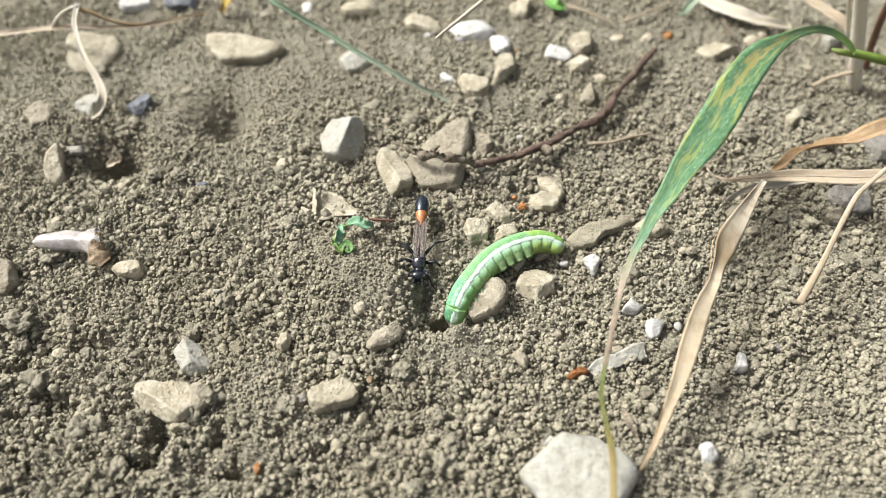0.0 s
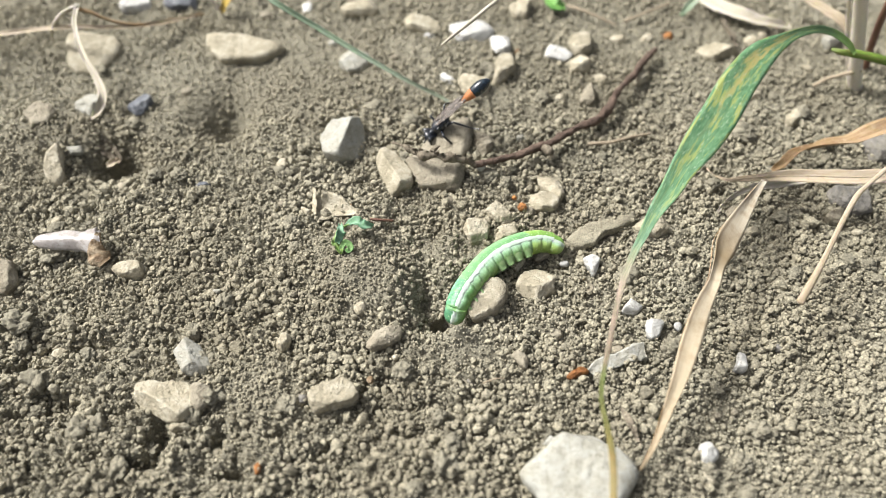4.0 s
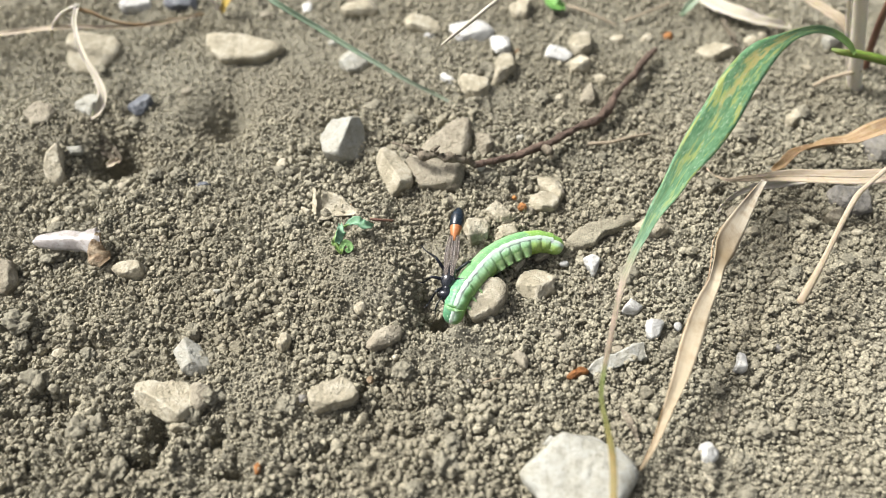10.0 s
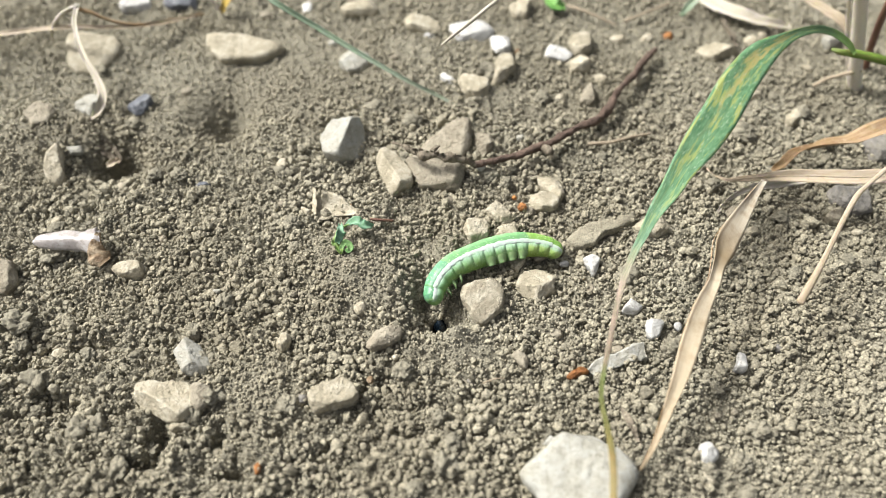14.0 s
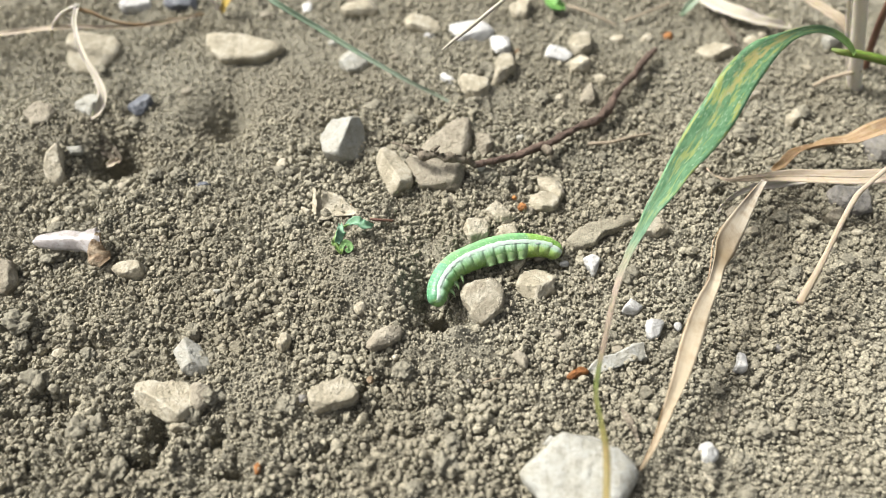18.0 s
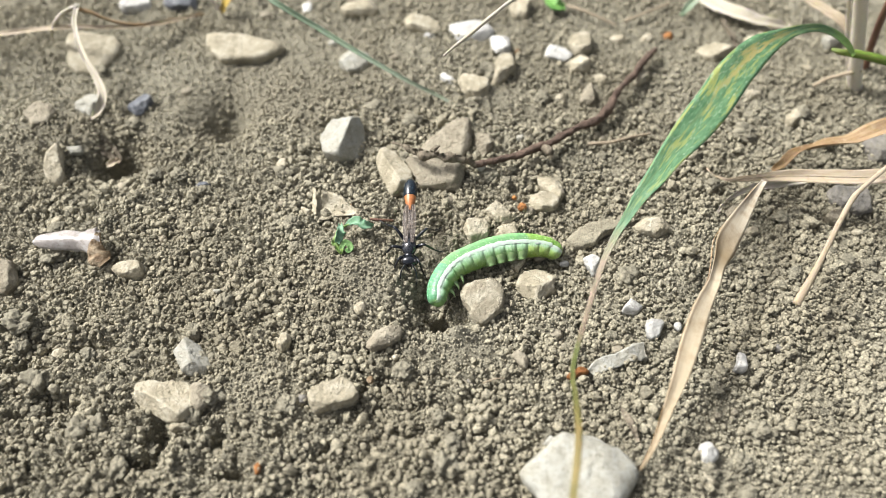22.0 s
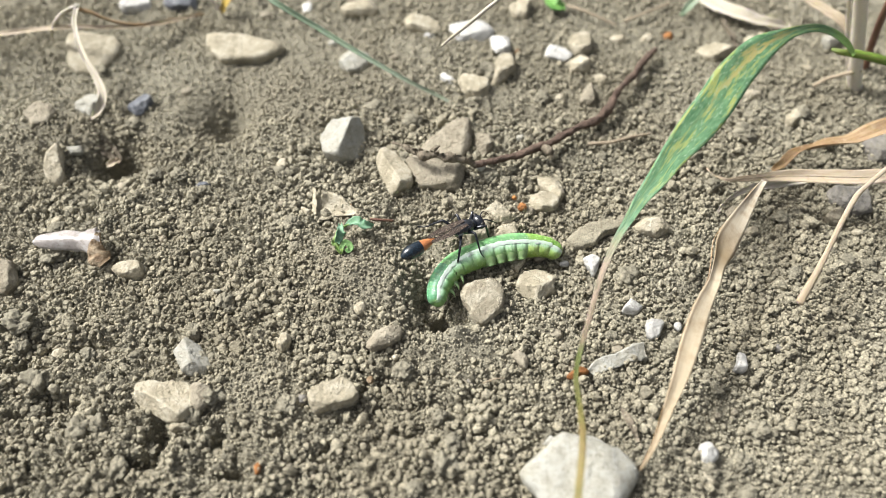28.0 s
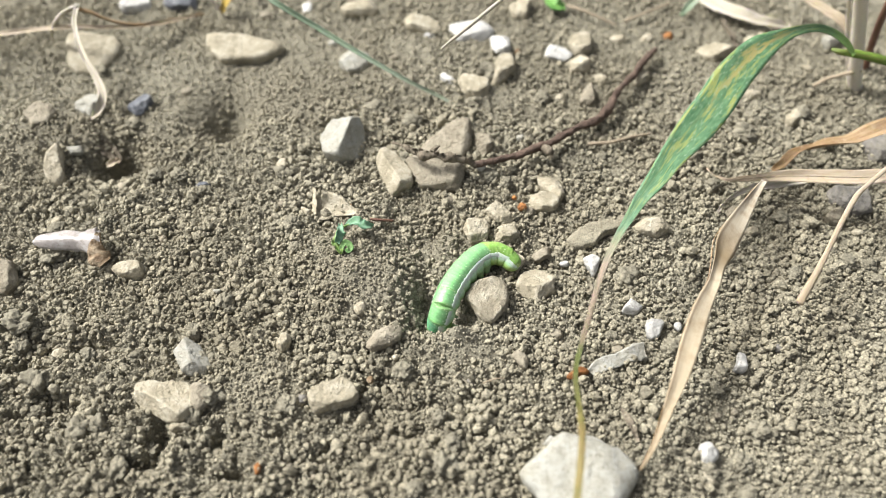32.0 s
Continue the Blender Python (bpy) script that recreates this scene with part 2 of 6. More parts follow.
def plain_paint(name, light, dark, rough, spec, grain_mm=0.6, bump_mm=0.04, glow=0.0):
    p = Paint(name, rough, spec)
    p.colour(p.ramp(p.noise(grain_mm, 4), [(0.3, dark), (0.7, light)]))
    p.relief(p.noise(grain_mm * 0.4, 3), bump_mm, 0.6)
    p.b.inputs["Subsurface Weight"].default_value = glow
    p.b.inputs["Subsurface Radius"].default_value = (0.0006, 0.001, 0.0004)
    return p.m


SKIN = skin_paint("green larva skin", (0.105, 0.24, 0.10), (0.29, 0.48, 0.26), (0.19, 0.34, 0.07))
TAIL_SKIN = skin_paint("yellow-green larva skin", (0.15, 0.28, 0.06), (0.31, 0.45, 0.15), (0.23, 0.34, 0.06))
FRONT_SKIN = skin_paint("bluish green larva skin", (0.078, 0.215, 0.115), (0.16, 0.33, 0.13), (0.15, 0.29, 0.055))
STRIPE = plain_paint("white side stripe", (0.448, 0.512, 0.467), (0.358, 0.461, 0.371), 0.45, 0.4, 1.0, 0.05, 0.3)
FOOT = plain_paint("pale proleg skin", (0.192, 0.314, 0.141), (0.173, 0.243, 0.102), 0.45, 0.4, 0.7, 0.05, 0.3)
LARVA_HEAD = plain_paint("larva head capsule", (0.192, 0.32, 0.102), (0.128, 0.256, 0.0768), 0.3, 0.5, 0.8, 0.03, 0.2)
CHITIN = plain_paint("black chitin", (0.011, 0.014, 0.020), (0.004, 0.005, 0.008), 0.2, 0.6, 0.5, 0.03)
HAIRY = plain_paint("black chitin under grey hair", (0.026, 0.029, 0.036), (0.004, 0.005, 0.007), 0.22, 0.6, 0.4, 0.05)
CHITIN_BLUE = plain_paint("blue-black chitin", (0.010, 0.020, 0.030), (0.004, 0.007, 0.012), 0.25, 0.5, 0.6, 0.02)
ORANGE = plain_paint("orange chitin", (0.42, 0.165, 0.060), (0.27, 0.095, 0.034), 0.38, 0.45, 0.6, 0.03)
EYE_SHINE = plain_paint("dark compound eye", (0.02, 0.018, 0.015), (0.01, 0.009, 0.008), 0.18, 0.6, 0.2, 0.01)


def wing_paint():
    p = Paint("smoky wing", 0.36, 0.4)
    uv = p.t.nodes.new("ShaderNodeTexCoord").outputs["UV"]
    veins = p.ramp(p.noise(1000.0, 2, 0.5, uv, (9, 1.6, 1)), [(0.44, (0, 0, 0)), (0.5, (1, 1, 1)), (0.56, (0, 0, 0))])
    p.colour(p.mix(veins, (0.11, 0.085, 0.068), (0.03, 0.02, 0.015)))
    p.wire(p.sums("MULTIPLY_ADD", veins, 0.4), p.b.inputs["Alpha"])
    p.b.inputs["Alpha"].links[0].from_node.inputs[2].default_value = 0.5
    p.relief(veins, 0.03, 0.5)
    return p.m


WING = wing_paint()
SPROUT = plain_paint("sprout green", (0.17, 0.30, 0.19), (0.095, 0.20, 0.11), 0.7, 0.4, 1.2, 0.08, 0.2)
SPROUT_LIGHT = plain_paint("sprout stalk", (0.154, 0.23, 0.064), (0.109, 0.179, 0.0512), 0.45, 0.4, 1.2, 0.05, 0.3)
FRESH_CURL = plain_paint("bright sprout green", (0.115, 0.211, 0.0704), (0.0704, 0.147, 0.0448), 0.7, 0.3, 1.2, 0.08, 0.2)
FRESH = plain_paint("fresh green", (0.128, 0.269, 0.064), (0.0896, 0.218, 0.0512), 0.5, 0.3, 2.0, 0.05, 0.2)
YELLOW = plain_paint("dried yellow petal", (0.397, 0.288, 0.064), (0.288, 0.211, 0.064), 0.7, 0.2, 1.5, 0.1)
ROOT = plain_paint("pale root fibre", (0.32, 0.269, 0.198), (0.23, 0.186, 0.128), 0.8, 0.2, 1.0, 0.1)


MOUTH = (-0.68, -17.72)
# centre x, y, reach x, y and height of each mound or hollow
FORMS = (
    (-18.1, -7.0, 11.1, 10.9, 4.2),
    (-5.9, -2.0, 5.4, 13.7, -2.2),
    (-53.9, 41.6, 6.4, 7.6, -10.0),
    (3.1, -21.3, 2.4, 1.5, 2.4),
    (-9.7, -10.5, 3.7, 7.0, 2.7),
    (-3.7, -11.8, 1.8, 6.9, -4.2),
    (-78.3, 28.5, 6.6, 5.5, -13.0),
    (-73.8, -33.4, 5.3, 3.0, -6.0),
    (-53.0, -42.7, 2.2, 3.8, -5.5),
    (-50.6, -40.5, 4.1, 1.5, -3.5),
    (-70.4, -37.8, 2.7, 1.3, -5.0),
    (-55.8, -45.4, 3.6, 1.0, -4.0),
    (-41.2, -41.6, 1.4, 3.2, -4.5),
    (-37.6, -48.1, 3.0, 1.2, -4.0),
    (-82.0, -26.4, 5.4, 1.4, -4.0),
    (-70.3, -21.5, 5.5, 2.0, -5.0),
    (-80.3, -21.5, 6.7, 3.8, -2.5),
    (-100.3, 35.0, 12.2, 13.7, 4.0),
    (36.8, 9.3, 8.7, 4.0, 2.2),
    (33.9, 5.4, 7.4, 2.2, -1.6),
    (1.8, -21.5, 6.7, 3.8, 1.5),
    (66.4, 3.1, 24.3, 14.2, -2.0),
    (-34.2, -33.4, 8.5, 7.0, 1.8),
    (58.4, -11.1, 4.6, 8.4, -1.5),
    (-20.1, -49.3, 5.9, 4.0, -2.0),
    (23.1, -5.6, 9.4, 5.8, -0.8),
    (-75.1, 0.1, 9.6, 6.0, -2.0),
    (-55.1, 70.3, 30.3, 14.5, 1.5),
)
# the same for how cloddy the soil is
COARSE = (
    (-53.9, 41.6, 8.3, 10.1, 0.1),
    (-79.2, 29.4, 10.7, 11.2, 0.1),
    (-66.1, -42.0, 38.0, 17.0, 0.28),
    (-81.1, 17.3, 25.6, 15.8, 0.05),
    (-3.5, -37.8, 27.0, 13.9, 0.15),
    (-16.9, -7.0, 9.4, 10.1, -0.5),
    (5.1, -22.8, 6.6, 4.4, -0.55),
    (-34.9, -32.3, 8.5, 7.1, -0.6),
    (64.5, -35.6, 27.2, 24.5, -0.05),
    (17.5, 70.3, 105.9, 22.2, -0.3),
    (-47.6, 50.7, 25.7, 19.7, -0.35),
    (-92.8, 59.1, 38.0, 25.7, -0.15),
    (-99.2, 29.4, 12.0, 17.1, -0.2),
    (68.9, 3.1, 14.6, 9.3, -0.15),
    (32.7, 6.2, 11.1, 6.3, -0.45),
    (4.1, -15.1, 4.5, 6.7, -0.5),
    (62.9, -52.2, 11.7, 8.0, -0.15),
)


# ---- the form of the soil surface, in millimetres ----
def lattice(ix, iy, seed):
    n = (ix.astype(np.int64) * 374761393 + iy.astype(np.int64) * 668265263 + seed * 974634777) & 0xFFFFFFFF
    n = ((n ^ (n >> 13)) * 1274126177) & 0xFFFFFFFF
    return ((n ^ (n >> 16)) & 0xFFFF) / 65535.0


def soft_noise(x, y, seed):
    """Smooth value noise, -1 to 1, with cells of one unit."""
    ix, iy = np.floor(x), np.floor(y)
    u, v = x - ix, y - iy
    u, v = u * u * (3 - 2 * u), v * v * (3 - 2 * v)
    a, b = lattice(ix, iy, seed), lattice(ix + 1, iy, seed)
    c, d = lattice(ix, iy + 1, seed), lattice(ix + 1, iy + 1, seed)
    return 2 * ((a * (1 - u) + b * u) * (1 - v) + (c * (1 - u) + d * u) * v) - 1


def clumps(x, y, seed):
    """Rounded clumps with creases between them, cells of one unit, about -0.6 to 0.5."""
    ix, iy = np.floor(x), np.floor(y)
    near = np.full(np.shape(x), 9.0)
    for i in (-1, 0, 1):
        for j in (-1, 0, 1):
            px = ix + i + 0.15 + 0.7 * lattice(ix + i, iy + j, seed)
            py = iy + j + 0.15 + 0.7 * lattice(ix + i, iy + j, seed + 50)
            near = np.minimum(near, (x - px) ** 2 + (y - py) ** 2)
    return 0.5 - 1.4 * near


def bump(x, y, cx, cy, rx, ry):
    return np.exp(-(((x - cx) / rx) ** 2 + ((y - cy) / ry) ** 2))


def step_up(v):
    v = np.clip(v, 0, 1)
    return v * v * (3 - 2 * v)


def roughness_of(x, y):
    """How cloddy the soil is: 1 on the open crumbly parts, less on dusty ones."""
    r = 0.75 + 0 * x
    for cx, cy, rx, ry, amount in COARSE:
        r = r + amount * bump(x, y, cx, cy, rx, ry)
    return np.clip(r, 0.12, 1.6)


def soil_base(x, y):
    z = 1.2 * soft_noise(x / 31 + 5, y / 31, 3) + 0.5 * soft_noise(x / 12, y / 12, 4)
    z = z - 0.0007 * x * x / (1 + (x / 100) ** 2)
    for cx, cy, rx, ry, amount in FORMS:
        z = z + amount * bump(x, y, cx, cy, rx, ry)
    return z


def soil_z(x, y, fine=True):
    x, y = np.asarray(x, float), np.asarray(y, float)
    z = soil_base(x, y)
    if fine:
        r = roughness_of(x, y)
        z = z + r * (0.35 * r * soft_noise(x / 8.0, y / 8.0, 8) + 0.6 * r * soft_noise(x / 5.2, y / 5.2, 5) + 0.75 * soft_noise(x / 2.6, y / 2.6, 6))
        wx, wy = x + 1.5 * soft_noise(x / 4, y / 4, 31), y + 1.5 * soft_noise(x / 4, y / 4, 32)
        z = z + np.clip(r - 0.3, 0, 1.2) * (1.9 * clumps(wx / 5.2, wy / 5.2, 33) + 1.0 * clumps(wx / 2.7, wy / 2.7, 34) - 0.75)
        # crumbs bound into the surface, in two sizes
        ux, uy = x + 0.5 * soft_noise(x / 1.7, y / 1.7, 36), y + 0.5 * soft_noise(x / 1.7, y / 1.7, 37)
        z = z + np.clip(r, 0.3, 1.0) * (1.0 * clumps(ux / 1.75, uy / 1.75, 35) + 0.5 * soft_noise(x / 1.1, y / 1.1, 39)) + 0.35 * clumps(ux / 0.95, uy / 0.95, 38)
        z = z + 2.0 * np.maximum(r - 0.6, 0) * soft_noise(x / 14.0, y / 14.0, 9) + 0.22 * soft_noise(x / 1.2, y / 1.2, 7)
        # cracks between the clods of the roughest ground
        crack = np.clip(1 - np.abs(soft_noise(x / 6.5 + 0.3 * soft_noise(x / 3, y / 3, 21), y / 6.5, 20)) / 0.22, 0, 1)
        z = z - 4.2 * np.clip(r - 0.55, 0, 1) * crack
    # burrow: a ramp that falls towards the mouth, then a shaft under a steep front lip
    hx, hy = MOUTH
    dx, dy = x - hx, y - hy
    ramp = np.exp(-((dx - 2.2) / 4.6) ** 2) * step_up(1 - dy / 15.0) * step_up((dy + 3.2) / 2.4)
    z = z - 5.0 * ramp
    shaft = step_up((2.75 - np.hypot(dx * 1.05, dy * 0.95)) / 0.6)
    return z * (1 - shaft) - 46.0 * shaft


# ---- mesh helpers, all sizes in millimetres ----
def mesh_from(name, verts, faces, material, smooth=True, uvs=None):
    """A mesh of equal-sided faces from arrays, in millimetres."""
    verts, faces = np.asarray(verts, float) * MM, np.asarray(faces, int)
    me = bpy.data.meshes.new(name)
    sides = faces.shape[1]
    me.vertices.add(len(verts))
    me.vertices.foreach_set("co", verts.ravel())
    me.loops.add(faces.size)
    me.loops.foreach_set("vertex_index", faces.ravel())
    me.polygons.add(len(faces))
    me.polygons.foreach_set("loop_start", np.arange(len(faces)) * sides)
    me.polygons.foreach_set("use_smooth", np.full(len(faces), smooth))
    if uvs is not None:
        me.uv_layers.new(name="UVMap").data.foreach_set("uv", np.asarray(uvs, float)[faces.ravel()].ravel())
    me.materials.append(material)
    me.update(calc_edges=True)
    me.validate()
    return me


def part(name, me, parent, label="", at=None):
    ob = new(name, me)
    ob.parent = parent
    if at is not None:
        ob.matrix_basis = at
    return tagged(ob, label)


def ball(level):
    bm = bmesh.new()
    bmesh.ops.create_icosphere(bm, subdivisions=level, radius=1)
    bm.verts.index_update()
    v = np.array([q.co[:] for q in bm.verts])
    f = np.array([[q.index for q in p.verts] for p in bm.faces])
    bm.free()
    return v, f


BALLS = {n: ball(n) for n in (1, 2, 3, 4, 5)}


def lumps(v, size, seed):
    """Smooth three-dimensional noise at the points v, -1 to 1, cells of that size."""
    q = v / size + (seed * 0.37, seed * 0.71, seed * 0.53)
    cell = np.floor(q)
    u = q - cell
    u = u * u * (3 - 2 * u)
    out = 0
    for k in (0, 1):
        s = seed * 7 + 13
        layer = cell[:, 2] + k
        jump = layer * 57
        a, b = lattice(cell[:, 0] + jump, cell[:, 1] - jump * 3, s), lattice(cell[:, 0] + 1 + jump, cell[:, 1] - jump * 3, s)
        c, d = lattice(cell[:, 0] + jump, cell[:, 1] + 1 - jump * 3, s), lattice(cell[:, 0] + 1 + jump, cell[:, 1] + 1 - jump * 3, s)
        flat = (a * (1 - u[:, 0]) + b * u[:, 0]) * (1 - u[:, 1]) + (c * (1 - u[:, 0]) + d * u[:, 0]) * u[:, 1]
        out = out + flat * (u[:, 2] if k else 1 - u[:, 2])
    return 2 * out - 1


def smooth_path(points, n):
    """A Catmull-Rom line through points with any number of columns."""
    p = np.asarray(points, float)
    p = np.vstack([2 * p[0] - p[1], p, 2 * p[-1] - p[-2]])
    s = np.linspace(0, len(p) - 3 - 1e-6, n)
    i = s.astype(int)
    t = (s - i)[:, None]
    a, b, c, d = p[i], p[i + 1], p[i + 2], p[i + 3]
    return 0.5 * (2 * b + (c - a) * t + (2 * a - 5 * b + 4 * c - d) * t ** 2 + (3 * b - a - 3 * c + d) * t ** 3)


def unit(v):
    return v / np.maximum(np.linalg.norm(v, axis=-1, keepdims=True), 1e-9)


def strip_faces(n, k, loop):
    """Quads between n rings of k points."""
    i, j = np.meshgrid(np.arange(n - 1), np.arange(k if loop else k - 1), indexing="ij")
    a, b = i * k + j, i * k + (j + 1) % k
    return np.stack([a, b, b + k, a + k], -1).reshape(-1, 4)


def tube(name, points, material, sides=10, n=40, knobs=0.0, seed=1, flat=1.0):
    """A stalk along rows of x, y, z, radius; knobs: how gnarled it is."""
    p = smooth_path(points, n)
    c, r = p[:, :3], np.maximum(p[:, 3], 0.02)
    t = unit(np.gradient(c, axis=0))
    hint = np.array([0.0, -0.4, 0.9]) if abs(t[n // 2][2]) < 0.8 else np.array([0.3, 1.0, 0.1])
    s = unit(np.cross(t, hint))
    u = np.cross(s, t)
    a = np.linspace(0, 2 * np.pi, sides, endpoint=False)
    ring = c[:, None] + r[:, None, None] * (np.cos(a)[None, :, None] * s[:, None] + flat * np.sin(a)[None, :, None] * u[:, None])
    v = ring.reshape(-1, 3)
    if knobs:
        grow = knobs * lumps(v, 1.9, seed) + 0.5 * knobs * lumps(v, 0.7, seed + 3)
        v = v + unit(v - np.repeat(c, sides, 0)) * (np.repeat(r, sides) * grow)[:, None]
    v = np.vstack([v, c[0] - t[0] * r[0] * 0.4, c[-1] + t[-1] * r[-1] * 0.4])
    f = strip_faces(n, sides, True)
    j = np.arange(sides)
    e0, e1 = n * sides, n * sides + 1
    cap0 = np.stack([np.full(sides, e0), (j + 1) % sides, j, j], -1)
    cap1 = np.stack([np.full(sides, e1), (n - 1) * sides + j, (n - 1) * sides + (j + 1) % sides, (n - 1) * sides + (j + 1) % sides], -1)
    tri = np.vstack([f[:, [0, 1, 2]], f[:, [0, 2, 3]], cap0[:, :3], cap1[:, :3]])
    uv = np.zeros((len(v), 2))
    uv[: n * sides, 0] = np.tile(np.abs(np.linspace(-1, 1, sides)), n)
    uv[: n * sides, 1] = np.repeat(np.linspace(0, 1, n), sides)
    uv[-1, 1] = 1
    return mesh_from(name, v, tri, material, True, uv)


def ribbon(name, points, material, fold=0.15, thick=0.16, n=70, ruffle=0.0, seed=1, across=9):
    """A leaf blade along rows of x, y, z, width, twist (degrees); fold: depth of its channel, in widths."""
    p = smooth_path(points, n)
    c, w, turn = p[:, :3], np.maximum(p[:, 3], 0.05), np.radians(p[:, 4])
    t = unit(np.gradient(c, axis=0))
    s = unit(np.cross(t, np.array([0.0, -0.45, 0.89])))
    u = np.cross(s, t)
    s, u = np.cos(turn)[:, None] * s + np.sin(turn)[:, None] * u, np.cos(turn)[:, None] * u - np.sin(turn)[:, None] * s
    k = np.linspace(-1, 1, across)
    half = w[:, None] * 0.5
    edge = 1 + 0.10 * soft_noise(np.linspace(0, 14, n)[:, None] + seed, np.sign(k)[None] * 3.0, seed) * (np.abs(k)[None] > 0.9)
    top = c[:, None] + (half * k * edge)[..., None] * s[:, None] + (w[:, None] * fold * (np.abs(k) ** 1.4 - 0.4))[..., None] * u[:, None]
    if ruffle:
        wave = ruffle * np.abs(k)[None] * soft_noise(np.linspace(0, 9, n)[:, None] + np.zeros_like(k)[None], np.sign(k)[None] * 2.0 + seed + np.zeros((n, 1)), seed)
        top = top + wave[..., None] * u[:, None]
    low = top - thick * (1.15 - 0.6 * np.abs(k))[None, :, None] * u[:, None]
    ring = np.concatenate([top, low[:, ::-1]], 1)
    m = 2 * across
    v = ring.reshape(-1, 3)
    f = strip_faces(n, m, True)
    j = np.arange(across - 1)
    last = (n - 1) * m
    ends = np.vstack([np.stack([j, m - 1 - j, m - 2 - j, j + 1], -1)[:, ::-1], np.stack([j, m - 1 - j, m - 2 - j, j + 1], -1) + last])
    run = np.concatenate([[0], np.cumsum(np.linalg.norm(np.diff(c, axis=0), axis=1))])
    uv = np.stack([np.tile(np.concatenate([k, k[::-1]]) * 0.5 + 0.5, n), np.repeat(run / run[-1], m)], -1)
    return mesh_from(name, v, np.vstack([f, ends]), material, True, uv)


def stone_mesh(name, radii, height, material, seed, level=5, cuts=3, flat_top=0.15, grit=0.05, planes=None, crisp=26.0):
    """An angular stone: its plan by radii at even angles from +x, chipped by a few planes."""
    rng = np.random.RandomState(seed)
    v, f = BALLS[level]
    a = np.arctan2(v[:, 1], v[:, 0]) / (2 * np.pi) * len(radii) % len(radii)
    i = a.astype(int)
    ring = np.asarray(radii, float)
    plan = ring[i % len(ring)] * (1 - a + i) + ring[(i + 1) % len(ring)] * (a - i)
    mean = ring.mean()
    level_part, up = np.hypot(v[:, 0], v[:, 1]), v[:, 2]
    reach = [plan / np.maximum(level_part + np.where(up > 0, rng.uniform(0.12, 0.4), 0.2) * np.abs(up), 0.05), height * 0.62 / np.maximum(-up, 0.01)]
    if not planes:
        lean = rng.normal(size=2) * 0.16
        planes = [(lean[0], lean[1], 1.0, height * (0.62 - flat_top))]
        for k in range(cuts + 3):
            turn, tilt = rng.uniform(0, 2 * np.pi), rng.uniform(0.35, 1.2)
            edge = ring[int(turn / (2 * np.pi) * len(ring)) % len(ring)]
            planes.append((np.cos(turn) * np.sin(tilt), np.sin(turn) * np.sin(tilt), np.cos(tilt), rng.uniform(0.62, 0.9) * (edge * np.sin(tilt) + height * 0.5 * np.cos(tilt))))
    for nx, ny, nz, d in planes:
        reach.append(d / np.maximum(v @ np.array((nx, ny, nz)), 0.02))
    far = (np.array(reach) ** -crisp).sum(0) ** (-1 / crisp)
    out = v * far[:, None]
    out = out + unit(out) * (grit * min(mean, 3.2) * (lumps(out, mean * 0.6, seed) * 0.5 + 0.8 * lumps(out, mean * 0.25, seed + 5) + 0.75 * lumps(out, mean * 0.11, seed + 8)))[:, None]
    return mesh_from(name, out, f, material, True)


STONE_KINDS = {"c": CREAM, "w": WHITE, "t": TAN, "g": GREY, "b": BLUE, "p": PALE, "r": RUST, "n": BROWN, "s": CRUMB, "l": SLAB}


def stone(x, y, z, radii, height, kind, label, name="stone", level=5, cuts=3, flat_top=0.15, category="stone", planes=None, crisp=26.0):
    seed = int(abs(x * 37 + y * 91) * 10) % 9973
    ob = new(name, stone_mesh(name, radii, height, STONE_KINDS[kind], seed, level if max(radii) > 3.5 else min(level, 4), cuts, flat_top, 0.05, planes, crisp))
    ob.location = (x * MM, y * MM, z * MM)
    return tagged(ob, label, category, "stones strewn over the soil")


def pebble(x, y, z, wide, deep, kind, label, turn=0):
    """A small rounded stone of a given width and depth."""
    rng = np.random.RandomState(int(abs(x * 53 + y * 29) * 10) % 9973)
    a = np.arange(8) * np.pi / 4 - radians(turn)
    radii = 0.5 / np.sqrt((np.cos(a) / wide) ** 2 + (np.sin(a) / deep) ** 2) * rng.uniform(0.88, 1.1, 8)
    return stone(x, y, z, radii, 0.6 * min(wide, deep) + 0.3, kind, label, "pebble", 3 if wide < 2.0 else 4, 3, 0.1, "pebble", None, 7.0)


# ---- ground: one sheet, fine near the burrow and wide out to the horizon ----
def spaced(low, high, fine_step):
    inner = np.arange(low, high + fine_step / 2, fine_step)
    far = fine_step * 1.45 ** np.arange(1, 34)
    return np.concatenate([(low - np.cumsum(far))[::-1], inner, high + np.cumsum(far)])


gx, gy = spaced(-122, 122, 0.36), spaced(-60, 94, 0.36)
grid_x, grid_y = np.meshgrid(gx, gy)
flat_x, flat_y = grid_x.ravel(), grid_y.ravel()
inside = (np.abs(flat_x) < 200) & (np.abs(flat_y) < 200)
flat_z = np.where(inside, soil_z(np.where(inside, flat_x, 0), np.where(inside, flat_y, 60)), 2.0 * soft_noise(flat_x / 400, flat_y / 400, 2))
flat_z = flat_z - 0.9 * np.clip(roughness_of(flat_x, flat_y), 0, 1)
ground = new("ground", mesh_from("ground", np.column_stack([flat_x, flat_y, flat_z]), strip_faces(len(gy), len(gx), False), SHADED_SOIL))
tagged(ground, "dry grey-brown crumbly soil with hollows and a burrow", "soil", kind="structure")


